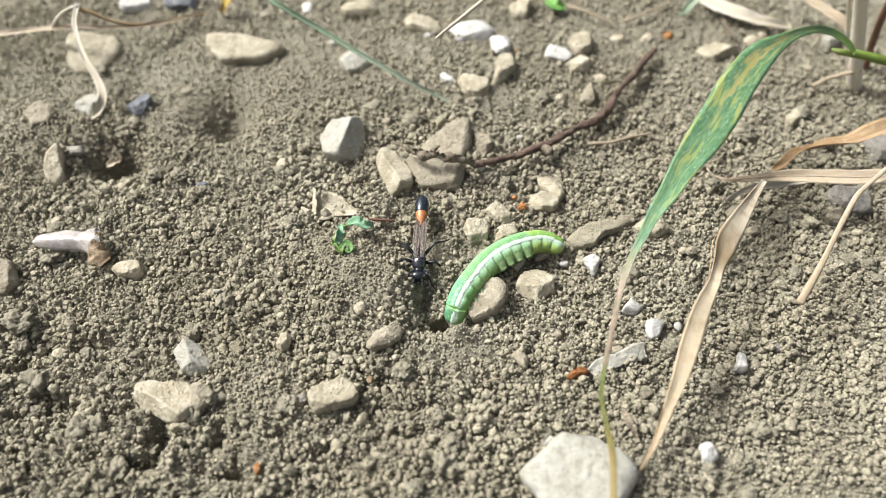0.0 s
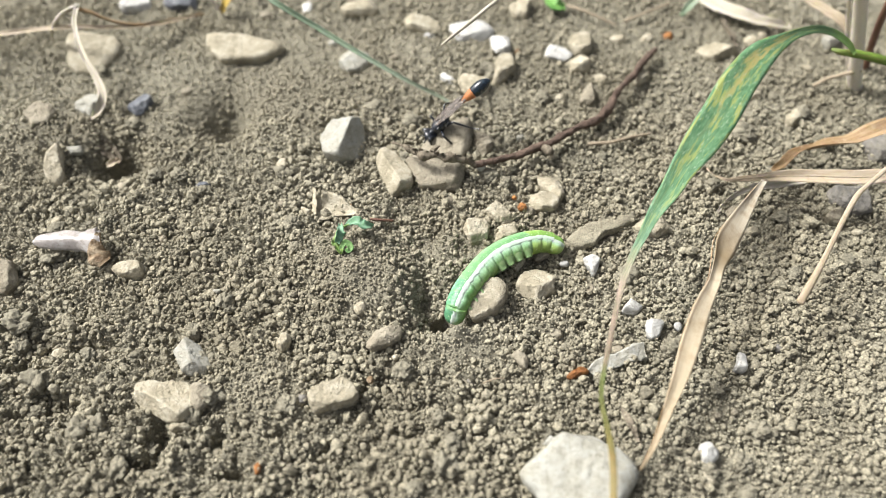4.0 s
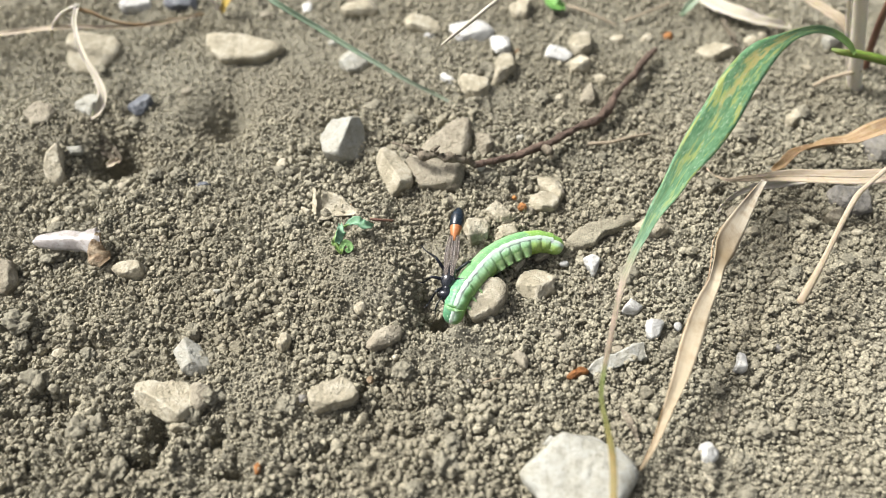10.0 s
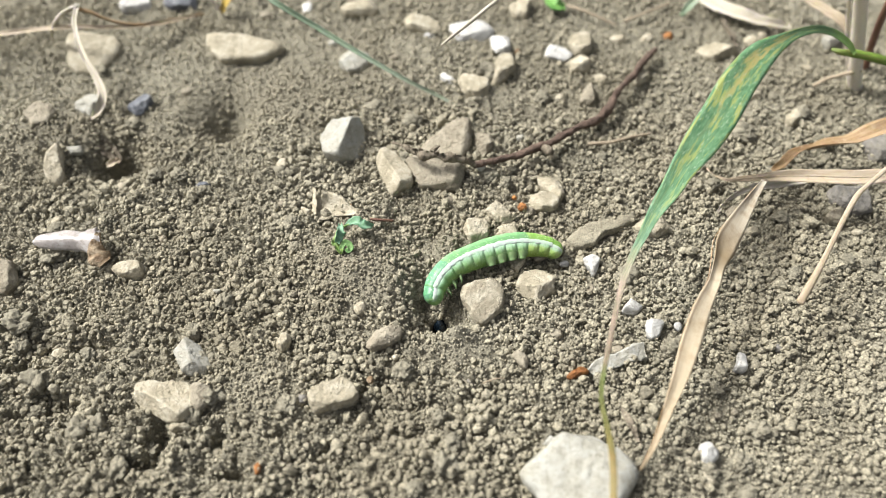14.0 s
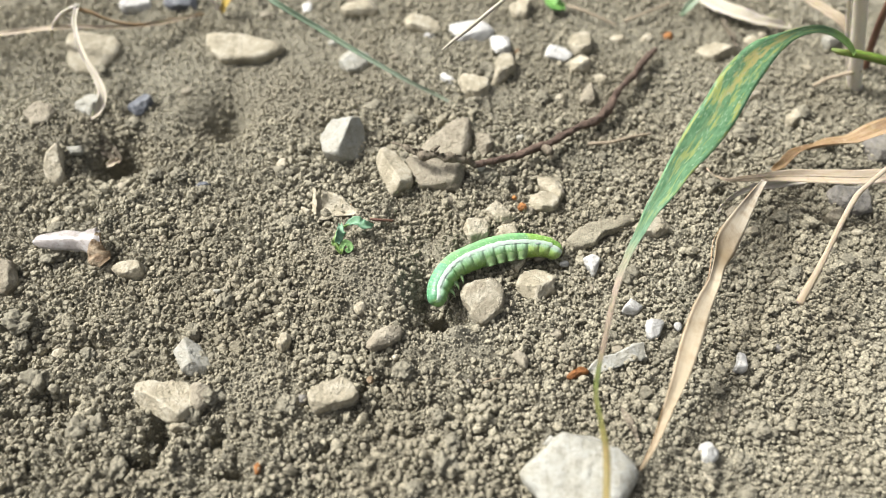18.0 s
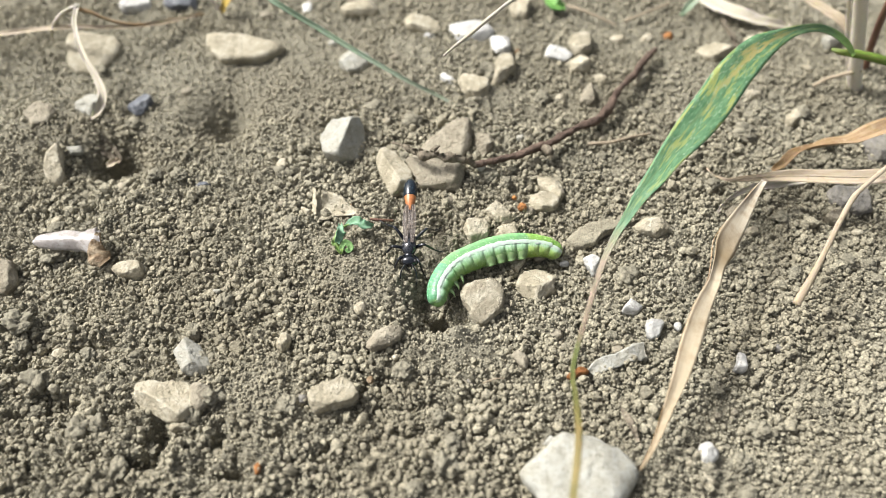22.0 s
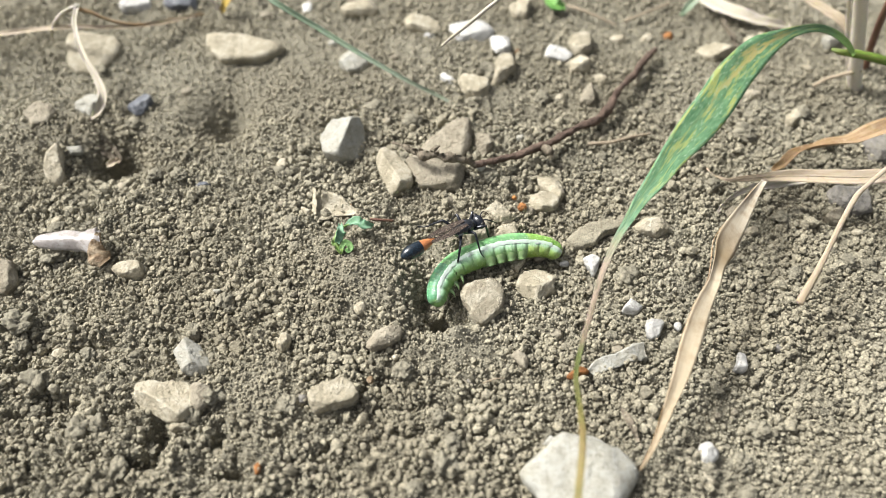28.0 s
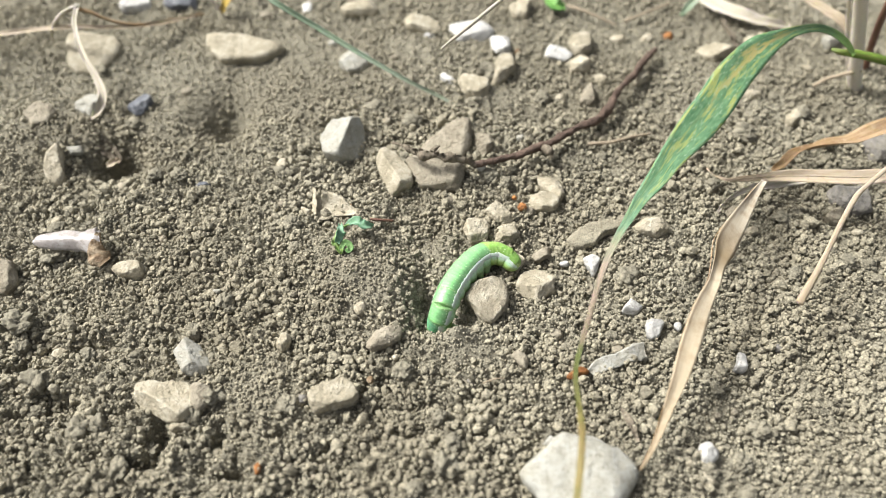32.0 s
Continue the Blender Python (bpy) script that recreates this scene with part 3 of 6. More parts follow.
def crumb_shapes(level):
    """Rounded lumps with a few broken faces."""
    bv, bf = BALLS[level]
    shapes = []
    for k in range(16):
        rng = np.random.RandomState(k + 40)
        reach = 1 + 0.34 * lumps(bv, 0.85, k * 3 + 2) + 0.34 * lumps(bv, 0.42, k * 5 + 1)
        for n in unit(rng.normal(size=(6, 3))):
            reach = np.minimum(reach, rng.uniform(0.62, 0.92) / np.maximum(bv @ n, 0.05))
        shapes.append(bv * reach[:, None] * rng.uniform((0.85, 0.85, 0.65), (1.15, 1.15, 0.95)))
    return shapes, bf


def crumb_layer(rng, step, low, high, level, fade_rough, sink, near, far):
    """Soil crumbs packed close on a shaken lattice between two lines of y; fade_rough: how strictly they keep to cloddy ground."""
    shapes, bf = crumb_shapes(level)
    x, y = np.meshgrid(np.arange(-126, 126, step), np.arange(near, far, step * 0.87))
    x = x + np.where(np.arange(len(x))[:, None] % 2, step * 0.5, 0)
    x, y = (v.ravel() + rng.uniform(-0.42, 0.42, v.size) * step for v in (x, y))
    keep = np.abs(x) < 80 + 0.36 * (y + 56)
    r = roughness_of(x, y)
    patchy = soft_noise(x / 9.0, y / 9.0, 61) + 0.6 * soft_noise(x / 4.0, y / 4.0, 62)
    keep &= rng.uniform(0, 1, len(x)) < np.clip((r + 0.22 * patchy - fade_rough) / 0.5, 0.03, 1)
    if high > 1.2:
        # bare dusty patches among the loose crumbs
        keep &= rng.uniform(0, 1, len(x)) < np.clip(0.95 + 0.9 * soft_noise(x / 6.5, y / 6.5, 63), 0.4, 1)
    keep &= np.hypot(x - MOUTH[0], (y - MOUTH[1])) > 2.7
    x, y, r, patchy = x[keep], y[keep], r[keep], patchy[keep]
    size = 0.5 * (low + (high - low) * rng.beta(1.5, 3.0, len(x))) * np.clip(0.88 + 0.14 * r + 0.20 * patchy, 0.6, 1.4)
    z = soil_z(x, y) - (0.55 if high < 1.2 else 0.0) * np.clip(r, 0, 1) + size * rng.uniform(sink - 0.45, sink + 0.35, len(x))
    out = np.empty((len(x), len(shapes[0]), 3))
    pick = rng.randint(0, len(shapes), len(x))
    q = unit(rng.normal(size=(len(x), 4)))
    w, a, b, c = q.T
    m = np.array([[1 - 2 * (b * b + c * c), 2 * (a * b - c * w), 2 * (a * c + b * w)],
                  [2 * (a * b + c * w), 1 - 2 * (a * a + c * c), 2 * (b * c - a * w)],
                  [2 * (a * c - b * w), 2 * (b * c + a * w), 1 - 2 * (a * a + b * b)]]).transpose(2, 0, 1)
    for k, v in enumerate(shapes):
        mine = pick == k
        out[mine] = np.einsum("nij,vj->nvi", m[mine], v) * size[mine, None, None]
    out += np.column_stack([x, y, z])[:, None]
    n = len(shapes[0])
    return out.reshape(-1, 3), (bf[None] + (np.arange(len(x)) * n)[:, None, None]).reshape(-1, 3)


def crumbs(name, label, layers, seed, smooth):
    rng = np.random.RandomState(seed)
    vs, fs, start = [], [], 0
    for layer in layers:
        v, f = crumb_layer(rng, *layer)
        vs.append(v)
        fs.append(f + start)
        start += len(v)
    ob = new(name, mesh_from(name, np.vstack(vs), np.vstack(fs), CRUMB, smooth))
    return tagged(ob, label, "soil", kind="stuff")


crumbs("soil_crumbs", "loose rough crumbs of dry grey-brown soil", [(1.12, 0.55, 2.1, 2, 0.2, 0.15, -58, 40), (4.8, 1.5, 3.2, 2, 0.6, 0.1, -58, 40)], 11, False)
crumbs("soil_crumbs", "loose crumbs of dry soil farther from the burrow", [(1.35, 0.55, 2.0, 1, 0.2, 0.15, 40, 90)], 15, False)
crumbs("soil_grains", "fine angular grains of dry soil between larger crumbs", [(0.78, 0.45, 1.18, 1, -0.5, 0.45, -58, 28), (1.15, 0.55, 1.19, 1, -0.4, 0.45, 28, 88)], 14, False)


def clods(count, seed):
    """Single larger clods on the roughest ground, a few shapes shared among them."""
    rng = np.random.RandomState(seed)
    bv, bf = BALLS[4]
    shapes = []
    for s in range(8):
        v = bv * (1 + 0.45 * lumps(bv, 0.8, s * 3 + 2) + 0.35 * lumps(bv, 0.33, s * 5 + 1) + 0.25 * lumps(bv, 0.15, s * 7 + 3))[:, None]
        # darker sheet colour, in place of the crumb-gap shade that smooth clods lack
        shapes.append(mesh_from("soil_clod", v * (1, 1, 0.75), bf, SHADED_SOIL))
    made = 0
    while made < count:
        x, y = rng.uniform(-95, 95), rng.uniform(-52, 60)
        if abs(x) > 80 + 0.36 * (y + 52) or rng.uniform(0.45, 1.4) > roughness_of(x, y) or np.hypot(x - MOUTH[0] - 8, y - MOUTH[1] - 8) < 22:
            continue
        size = rng.uniform(1.1, 2.3) * rng.uniform(0.8, 1.1)
        ob = new("soil_clod", shapes[rng.randint(8)])
        ob.matrix_basis = pose(x * MM, y * MM, (float(soil_z(x, y)) + 0.2 * size) * MM, rng.uniform(-20, 20), rng.uniform(-20, 20), rng.uniform(0, 360)) @ Matrix.Diagonal((size, size * rng.uniform(0.75, 1.1), size * rng.uniform(0.7, 1), 1))
        tagged(ob, "rough clod of dry grey-brown soil", "soil clod", "clods on the crumbly soil")
        made += 1


clods(80, 13)

# ---- stones ----
stone(-23.1, 30.4, 2.9, (5.4, 5.2, 5.5, 7.1, 7.3, 6.5, 5.2, 5.1, 5.8, 5.8, 6.7, 6.5, 6.7, 6.3, 6.8, 5.6), 9.0, "w", "angular white stone with a shaded tan side", planes=((-0.42, -0.06, 0.9, 2.0), (0.74, -0.35, 0.57, 2.3), (-0.1, 0.8, 0.6, 4.2)), crisp=30)
stone(-11.2, 20.5, 1.7, (4.0, 3.4, 3.3, 3.7, 5.2, 6.9, 5.7, 4.3, 3.4, 3.2, 3.5, 4.6, 6.1, 5.6, 6.0, 4.9), 4.6, "c", "wedge-shaped cream stone beside the twig", planes=((-0.72, -0.4, 0.57, 1.9), (0.32, 0.2, 0.93, 1.9)), crisp=30)
stone(1.4, 28.6, 1.9, (5.1, 5.6, 7.6, 6.3, 4.8, 3.9, 3.7, 4.1, 5.6, 8.0, 5.9, 5.0, 4.9, 5.8, 4.9, 4.7), 2.3, "t", "flat tan stone under the bark-covered twig", planes=((-0.15, -0.3, 0.94, 1.5), (0.5, -0.4, 0.76, 3.4)))
stone(-1.2, 19.9, 1.8, (6.0, 6.2, 5.3, 4.2, 4.0, 4.4, 6.0, 8.0, 5.9, 5.3, 5.4, 4.5, 4.4, 5.1, 6.3, 6.2), 3.0, "t", "blocky tan stone below the twig", planes=((-0.1, -0.2, 0.97, 1.7), (0.1, -0.85, 0.5, 3.8), (0.7, -0.3, 0.6, 4.4)))
stone(9.4, 29.2, 1.5, (2.0, 2.0, 2.2, 3.2, 3.6, 3.2, 3.3, 2.2, 1.8, 1.8, 2.1, 3.1, 3.9, 3.0, 2.7, 2.5), 3.1, "t", "small tan stone behind the twig")
stone(7.9, 48.5, 1.7, (3.8, 4.4, 4.1, 3.3, 3.1, 3.5, 4.8, 4.6, 3.7, 3.4, 3.8, 3.8, 3.7, 4.1, 4.6, 3.8), 3.1, "c", "cream wedge stone on bare soil")
stone(15.0, 55.2, 1.2, (3.6, 3.7, 4.6, 6.3, 5.3, 3.3, 2.5, 2.3, 2.5, 3.4, 6.3, 6.0, 4.1, 3.2, 2.9, 3.2), 3.7, "c", "leaning cream stone on bare soil")
stone(7.2, 70.0, 1.2, (6.8, 4.7, 3.8, 3.7, 4.1, 4.1, 4.5, 6.1, 5.3, 5.2, 5.1, 3.7, 3.3, 3.5, 4.4, 5.6), 2.5, "p", "flat pale grey flint flake")
stone(15.1, 65.0, 0.9, (2.5, 2.7, 3.5, 3.5, 3.2, 3.4, 3.8, 2.8, 2.5, 2.7, 3.4, 3.5, 3.3, 3.5, 3.6, 2.8), 3.0, "p", "small pale grey flint lump")
stone(-5.7, 73.2, 1.3, (4.5, 3.3, 3.0, 3.1, 3.9, 5.3, 6.5, 5.3, 4.3, 4.1, 3.8, 3.4, 3.6, 4.5, 6.8, 6.1), 2.8, "c", "long beige stone on smooth soil")
stone(-22.9, 59.2, 0.0, (3.9, 4.5, 3.5, 3.0, 3.0, 3.7, 3.9, 3.7, 4.2, 3.8, 3.6, 3.8, 3.2, 3.2, 3.8, 3.9), 3.1, "w", "small white stone with a flat top")
stone(-52.9, 64.5, -0.4, (11.4, 6.1, 4.7, 4.3, 4.3, 4.7, 6.4, 11.0, 8.8, 7.1, 6.7, 5.0, 4.5, 4.7, 5.9, 8.2), 3.0, "c", "long flat cream stone", planes=((0.0, -0.1, 0.99, 1.5),))
stone(-93.8, 65.9, -3.0, (7.3, 7.9, 7.8, 6.3, 6.0, 6.8, 9.3, 8.1, 6.6, 6.3, 7.0, 7.3, 7.6, 8.1, 6.9, 6.9), 2.5, "c", "flat beige slab under a dry leaf", planes=((0.1, -0.15, 0.98, 1.6), (0.6, -0.5, 0.62, 5.0)))
stone(-88.2, 45.7, -1.9, (2.6, 2.8, 3.6, 4.2, 4.2, 4.5, 3.3, 2.9, 3.1, 3.8, 3.7, 3.4, 3.7, 4.8, 3.9, 2.9), 3.0, "w", "pale stone flake behind a dry leaf")
stone(-75.8, 45.6, -2.1, (2.4, 3.2, 3.3, 3.3, 4.0, 2.9, 2.4, 2.4, 2.8, 3.3, 2.9, 3.1, 3.9, 3.2, 2.4, 2.2), 3.0, "b", "smooth blue-grey flint pebble")
stone(-90.7, 24.5, -1.3, (2.0, 1.9, 2.2, 3.0, 5.7, 5.4, 4.4, 2.8, 2.3, 2.2, 2.5, 3.0, 4.3, 5.9, 4.2, 2.5), 3.6, "c", "upright speckled cream stone")
stone(-98.8, 40.3, 0.3, (3.8, 4.3, 3.5, 3.0, 3.2, 3.9, 4.6, 4.4, 4.2, 3.2, 3.0, 3.3, 4.1, 4.0, 4.5, 4.0), 2.0, "t", "flat dusty beige stone")
stone(-88.1, 30.5, -2.3, (2.0, 2.1, 1.3, 1.0, 1.0, 1.1, 1.6, 2.4, 1.8, 1.6, 1.7, 1.2, 1.1, 1.2, 1.6, 2.2), 1.5, "w", "thin pale splinter of stone")
stone(-66.2, -4.2, -1.4, (3.1, 2.9, 2.1, 1.9, 2.0, 2.5, 2.7, 3.0, 3.9, 2.7, 2.3, 2.0, 1.9, 2.1, 2.7, 3.4), 3.0, "c", "small flat tan stone")
stone(-92.8, -4.9, -1.6, (2.8, 2.5, 2.6, 3.3, 4.0, 4.7, 6.9, 3.4, 2.4, 2.1, 2.2, 2.7, 4.4, 5.3, 4.9, 3.9), 3.1, "t", "dusty beige stone cut by the soil")
stone(-29.8, 9.5, 0.5, (1.2, 1.0, 0.8, 0.7, 0.8, 1.1, 2.5, 1.1, 0.7, 0.6, 0.6, 0.7, 1.0, 2.2, 1.4, 1.2), 2.0, "c", "small pale chip of stone")
stone(12.3, 9.0, 0.7, (2.5, 2.0, 1.9, 2.1, 2.9, 3.1, 3.2, 4.0, 2.6, 2.2, 2.1, 2.2, 2.3, 2.9, 4.0, 3.4), 3.1, "c", "knobbly cream stone among soil crumbs")
stone(13.7, 3.9, 0.2, (3.0, 3.3, 3.6, 2.5, 2.2, 2.3, 2.4, 2.6, 3.2, 3.1, 3.4, 2.7, 2.4, 2.4, 2.2, 2.4), 3.1, "c", "rough cream stone behind the caterpillar")
stone(7.3, 4.3, 0.9, (2.7, 3.1, 3.1, 3.6, 3.0, 3.1, 3.0, 2.9, 3.0, 2.7, 2.9, 3.6, 3.2, 3.1, 3.0, 2.6), 3.7, "c", "rounded cream stone behind the caterpillar")
stone(24.6, 17.3, -0.3, (2.3, 2.2, 2.5, 2.8, 2.8, 3.2, 4.6, 3.1, 2.5, 2.3, 2.1, 2.2, 2.7, 4.3, 3.8, 3.0), 2.8, "c", "cream stone with a notched edge")
stone(22.6, 13.0, -0.2, (3.4, 3.5, 2.6, 2.4, 2.6, 3.0, 2.9, 3.3, 3.5, 3.1, 3.1, 2.7, 2.4, 2.5, 3.1, 3.3), 2.8, "c", "low rounded cream stone")
stone(19.1, -8.8, -0.2, (4.0, 4.6, 3.8, 3.8, 3.8, 3.6, 3.9, 3.8, 4.2, 4.0, 3.8, 3.9, 4.1, 3.5, 3.5, 4.1), 3.1, "c", "clean cream stone with a bulging front", planes=((0.05, 0.35, 0.93, 1.5), (-0.45, -0.6, 0.66, 2.6), (0.5, -0.55, 0.67, 2.5)))
stone(31.7, -3.0, -1.2, (1.4, 1.9, 2.4, 2.4, 1.8, 1.7, 1.8, 2.4, 1.8, 1.6, 1.6, 1.9, 3.0, 1.9, 1.5, 1.3), 3.0, "p", "triangular grey-white stone on soil")
stone(38.3, -14.2, -0.3, (2.1, 1.8, 1.8, 2.0, 2.2, 1.5, 1.4, 1.4, 1.8, 2.5, 1.9, 1.7, 1.8, 1.8, 1.6, 1.7), 3.0, "p", "small cream-white stone on soil")
stone(41.8, -19.1, -0.2, (1.7, 2.4, 2.4, 1.9, 1.8, 2.0, 2.4, 1.8, 1.6, 1.7, 2.2, 2.5, 2.2, 2.0, 1.6, 1.5), 2.8, "p", "small bright white stone on soil")
stone(23.7, -49.1, 2.7, (9.9, 8.6, 7.3, 7.4, 6.8, 7.9, 7.2, 8.2, 10.6, 8.7, 9.2, 6.8, 6.3, 6.9, 7.8, 8.6), 7.5, "w", "large white faceted stone under a grass blade", planes=((-0.06, -0.24, 0.97, 2.9), (0.5, -0.3, 0.81, 5.9), (-0.55, -0.45, 0.70, 6.2), (0.2, 0.1, 0.97, 3.9), (0.25, 0.75, 0.6, 6.0)), crisp=40)
stone(18.9, -43.0, 1.3, (0.8, 1.1, 1.1, 1.1, 1.0, 0.7, 0.7, 0.7, 0.8, 1.3, 1.1, 0.9, 0.9, 1.0, 0.8, 0.8), 3.0, "w", "white chip leaning on a large stone")
stone(47.6, -44.2, -0.7, (1.9, 1.7, 1.7, 2.1, 2.1, 1.9, 2.0, 1.7, 1.6, 1.7, 2.2, 2.0, 2.1, 1.9, 1.7, 1.8), 3.0, "p", "white pebble with one sharp corner")
stone(57.9, -25.9, -1.2, (1.1, 1.3, 1.6, 2.4, 2.3, 1.3, 1.0, 0.9, 1.0, 1.3, 2.6, 2.2, 2.2, 1.9, 1.3, 1.1), 2.5, "p", "upright cream splinter of stone")
stone(46.0, 6.9, -1.2, (4.0, 3.0, 2.8, 2.9, 2.6, 2.6, 2.6, 3.0, 4.3, 3.5, 2.7, 2.3, 2.3, 2.7, 2.7, 3.2), 3.0, "c", "flat beige stone behind a grass blade")
stone(-20.2, -34.3, 1.8, (4.8, 4.5, 4.1, 3.8, 2.9, 2.6, 2.8, 3.6, 4.8, 4.6, 4.6, 3.3, 2.6, 2.5, 2.8, 3.8), 4.2, "c", "blocky cream limestone with a straight front", planes=((0.06, 0.12, 0.98, 1.9), (-0.1, -0.75, 0.64, 3.4), (-0.7, 0.1, 0.7, 4.4)), crisp=34)
stone(-48.3, -25.9, 0.3, (3.1, 2.6, 2.6, 2.9, 3.3, 4.6, 4.2, 4.2, 3.1, 2.7, 2.7, 3.3, 3.4, 3.9, 4.3, 4.5), 3.7, "w", "rounded white stone with chipped faces", planes=((-0.5, -0.2, 0.84, 1.9), (0.5, 0.3, 0.8, 1.7), (0.1, -0.85, 0.5, 2.6)), crisp=34)
stone(-51.4, -34.3, 0.3, (5.9, 5.3, 4.9, 3.8, 3.5, 3.8, 4.9, 6.8, 6.2, 4.6, 3.7, 3.5, 3.9, 4.8, 5.9, 5.9), 4.2, "c", "large cream stone with a dusty top", planes=((0.2, 0.3, 0.93, 1.6), (-0.4, -0.72, 0.56, 2.4)), crisp=34)
stone(-45.1, -33.6, 0.5, (2.3, 2.1, 2.3, 2.6, 2.5, 2.7, 3.2, 2.3, 2.0, 2.0, 2.4, 2.6, 3.3, 2.6, 2.4, 2.6), 2.8, "t", "yellowish stone against a larger one")
stone(-48.1, -39.2, -1.1, (2.5, 2.0, 1.0, 0.7, 0.7, 0.7, 0.9, 1.4, 2.4, 2.0, 1.1, 0.8, 0.7, 0.7, 0.8, 1.4), 3.0, "c", "small pale stone under a larger one")
stone(-11.2, -22.6, 2.3, (2.9, 3.7, 3.9, 2.4, 1.9, 1.8, 1.9, 2.3, 2.7, 4.0, 3.7, 2.5, 1.9, 1.7, 1.8, 2.0), 3.7, "t", "smooth tan stone beside the burrow")
stone(-30.9, -22.7, 1.0, (1.3, 1.4, 2.0, 1.9, 1.9, 1.8, 1.3, 1.2, 1.3, 1.6, 1.8, 1.9, 2.1, 1.5, 1.4, 1.3), 3.1, "c", "bright cream chip of stone")
stone(14.9, -26.7, 1.4, (1.6, 1.4, 1.2, 1.2, 1.4, 2.0, 1.9, 2.1, 1.3, 1.0, 1.0, 1.1, 1.5, 2.2, 1.7, 1.5), 2.5, "t", "thin tan stone standing on edge")
stone(72.5, 65.4, -1.7, (7.0, 4.2, 3.3, 3.2, 3.1, 2.9, 3.2, 4.2, 5.4, 4.2, 3.9, 3.7, 2.8, 2.6, 2.9, 3.7), 3.0, "c", "pale beige stone below dry leaves")
stone(88.4, 11.0, -3.0, (2.1, 2.2, 1.9, 1.9, 2.2, 1.8, 1.7, 1.9, 2.6, 2.1, 1.7, 1.7, 1.9, 2.2, 1.9, 1.8), 3.1, "t", "ridged tan stone beside a dry stem")
stone(93.7, 15.6, -2.6, (4.9, 5.5, 4.5, 3.3, 2.9, 3.0, 3.7, 6.1, 5.6, 4.3, 3.6, 3.5, 4.1, 4.0, 4.6, 5.2), 3.7, "g", "large grey stone under a dry leaf")
stone(106.1, 32.0, -3.0, (3.5, 4.2, 6.4, 4.8, 3.6, 3.3, 3.6, 4.7, 4.5, 4.9, 5.2, 4.3, 4.2, 4.8, 4.1, 3.5), 4.2, "g", "grey stone under dry leaves")
stone(25.3, -29.5, 1.5, (2.2, 2.6, 1.8, 1.1, 0.9, 0.7, 0.7, 0.9, 1.3, 2.4, 1.9, 1.0, 0.8, 0.7, 0.8, 1.0), 2.0, "r", "rust-red and amber fragment")
stone(21.3, 80.3, 0.5, (2.5, 3.0, 4.6, 3.6, 2.9, 2.7, 3.1, 3.7, 3.0, 3.0, 3.4, 3.8, 3.6, 4.0, 2.8, 2.4), 3.1, "c", "cream stone in the distance")
stone(36.4, 66.4, -0.1, (2.9, 3.3, 4.2, 4.0, 4.4, 3.8, 3.2, 3.2, 3.3, 3.1, 3.5, 4.8, 4.0, 3.8, 3.6, 3.0), 3.7, "c", "round cream stone in the distance")
stone(35.2, 58.1, 0.1, (2.8, 3.5, 3.2, 3.1, 3.1, 2.6, 2.5, 2.9, 3.0, 3.0, 3.5, 3.1, 2.7, 2.7, 3.0, 2.7), 3.1, "c", "low cream stone in the distance")
stone(29.9, 62.4, 0.1, (4.3, 3.0, 2.6, 2.7, 3.2, 2.8, 3.0, 3.8, 4.3, 3.3, 2.6, 2.3, 2.4, 3.1, 3.5, 3.8), 2.0, "p", "pale bluish flint flake")
stone(36.3, 46.7, -0.1, (1.9, 2.4, 2.6, 3.1, 3.9, 2.2, 1.7, 1.6, 1.8, 2.4, 3.4, 2.9, 3.0, 2.8, 2.1, 1.8), 3.1, "t", "tan stone standing upright")
stone(50.8, 54.8, -1.2, (2.5, 2.7, 3.4, 3.7, 2.0, 1.6, 1.5, 1.6, 2.1, 3.4, 3.6, 3.4, 2.1, 1.8, 1.7, 2.0), 3.0, "c", "cream stone under a twig")
stone(-22.9, 80.9, 0.3, (5.1, 4.6, 3.9, 2.8, 2.4, 2.5, 3.1, 5.0, 5.3, 4.5, 3.7, 2.7, 2.4, 2.6, 3.2, 5.5), 3.0, "c", "long cream stone far off")
stone(-86.2, 84.7, -1.3, (4.6, 4.2, 4.6, 3.3, 2.8, 2.8, 3.3, 4.9, 4.9, 4.1, 4.1, 3.3, 2.9, 2.9, 3.5, 5.4), 3.1, "p", "smooth pale flint far off")
stone(-73.5, 85.0, -0.8, (4.7, 4.2, 4.3, 3.2, 2.7, 2.7, 3.1, 4.6, 5.1, 4.2, 4.0, 3.1, 2.7, 2.8, 3.3, 5.2), 3.1, "b", "dark blue-grey flint far off")
stone(104.9, 70.4, -2.6, (2.1, 2.1, 2.6, 2.9, 2.1, 1.9, 2.0, 2.4, 2.1, 2.1, 2.6, 2.9, 2.1, 1.9, 2.0, 2.3), 3.0, "w", "pale pebble behind dry stalks")
stone(32.8, 5.2, -1.3, (2.8, 11.3, 4.5, 3.0, 2.6, 2.6, 2.6, 2.9, 4.1, 6.8, 5.9, 3.8, 3.1, 2.3, 2.1, 2.2), 2.5, "s", "flat crust of dry soil with a cracked edge", planes=((0.0, -0.05, 1.0, 1.1),))
stone(86.4, 40.8, -1.9, (2.1, 2.1, 2.3, 3.2, 2.0, 1.5, 1.3, 1.4, 1.9, 2.2, 2.5, 2.9, 1.8, 1.5, 1.5, 1.7), 3.0, "c", "small cream stone on soil")
stone(65.5, 12.0, -2.2, (2.6, 2.2, 2.1, 1.9, 1.3, 1.2, 1.2, 1.5, 2.3, 2.2, 2.5, 1.6, 1.2, 1.1, 1.2, 1.5), 2.5, "t", "small tan stone below dry leaf")
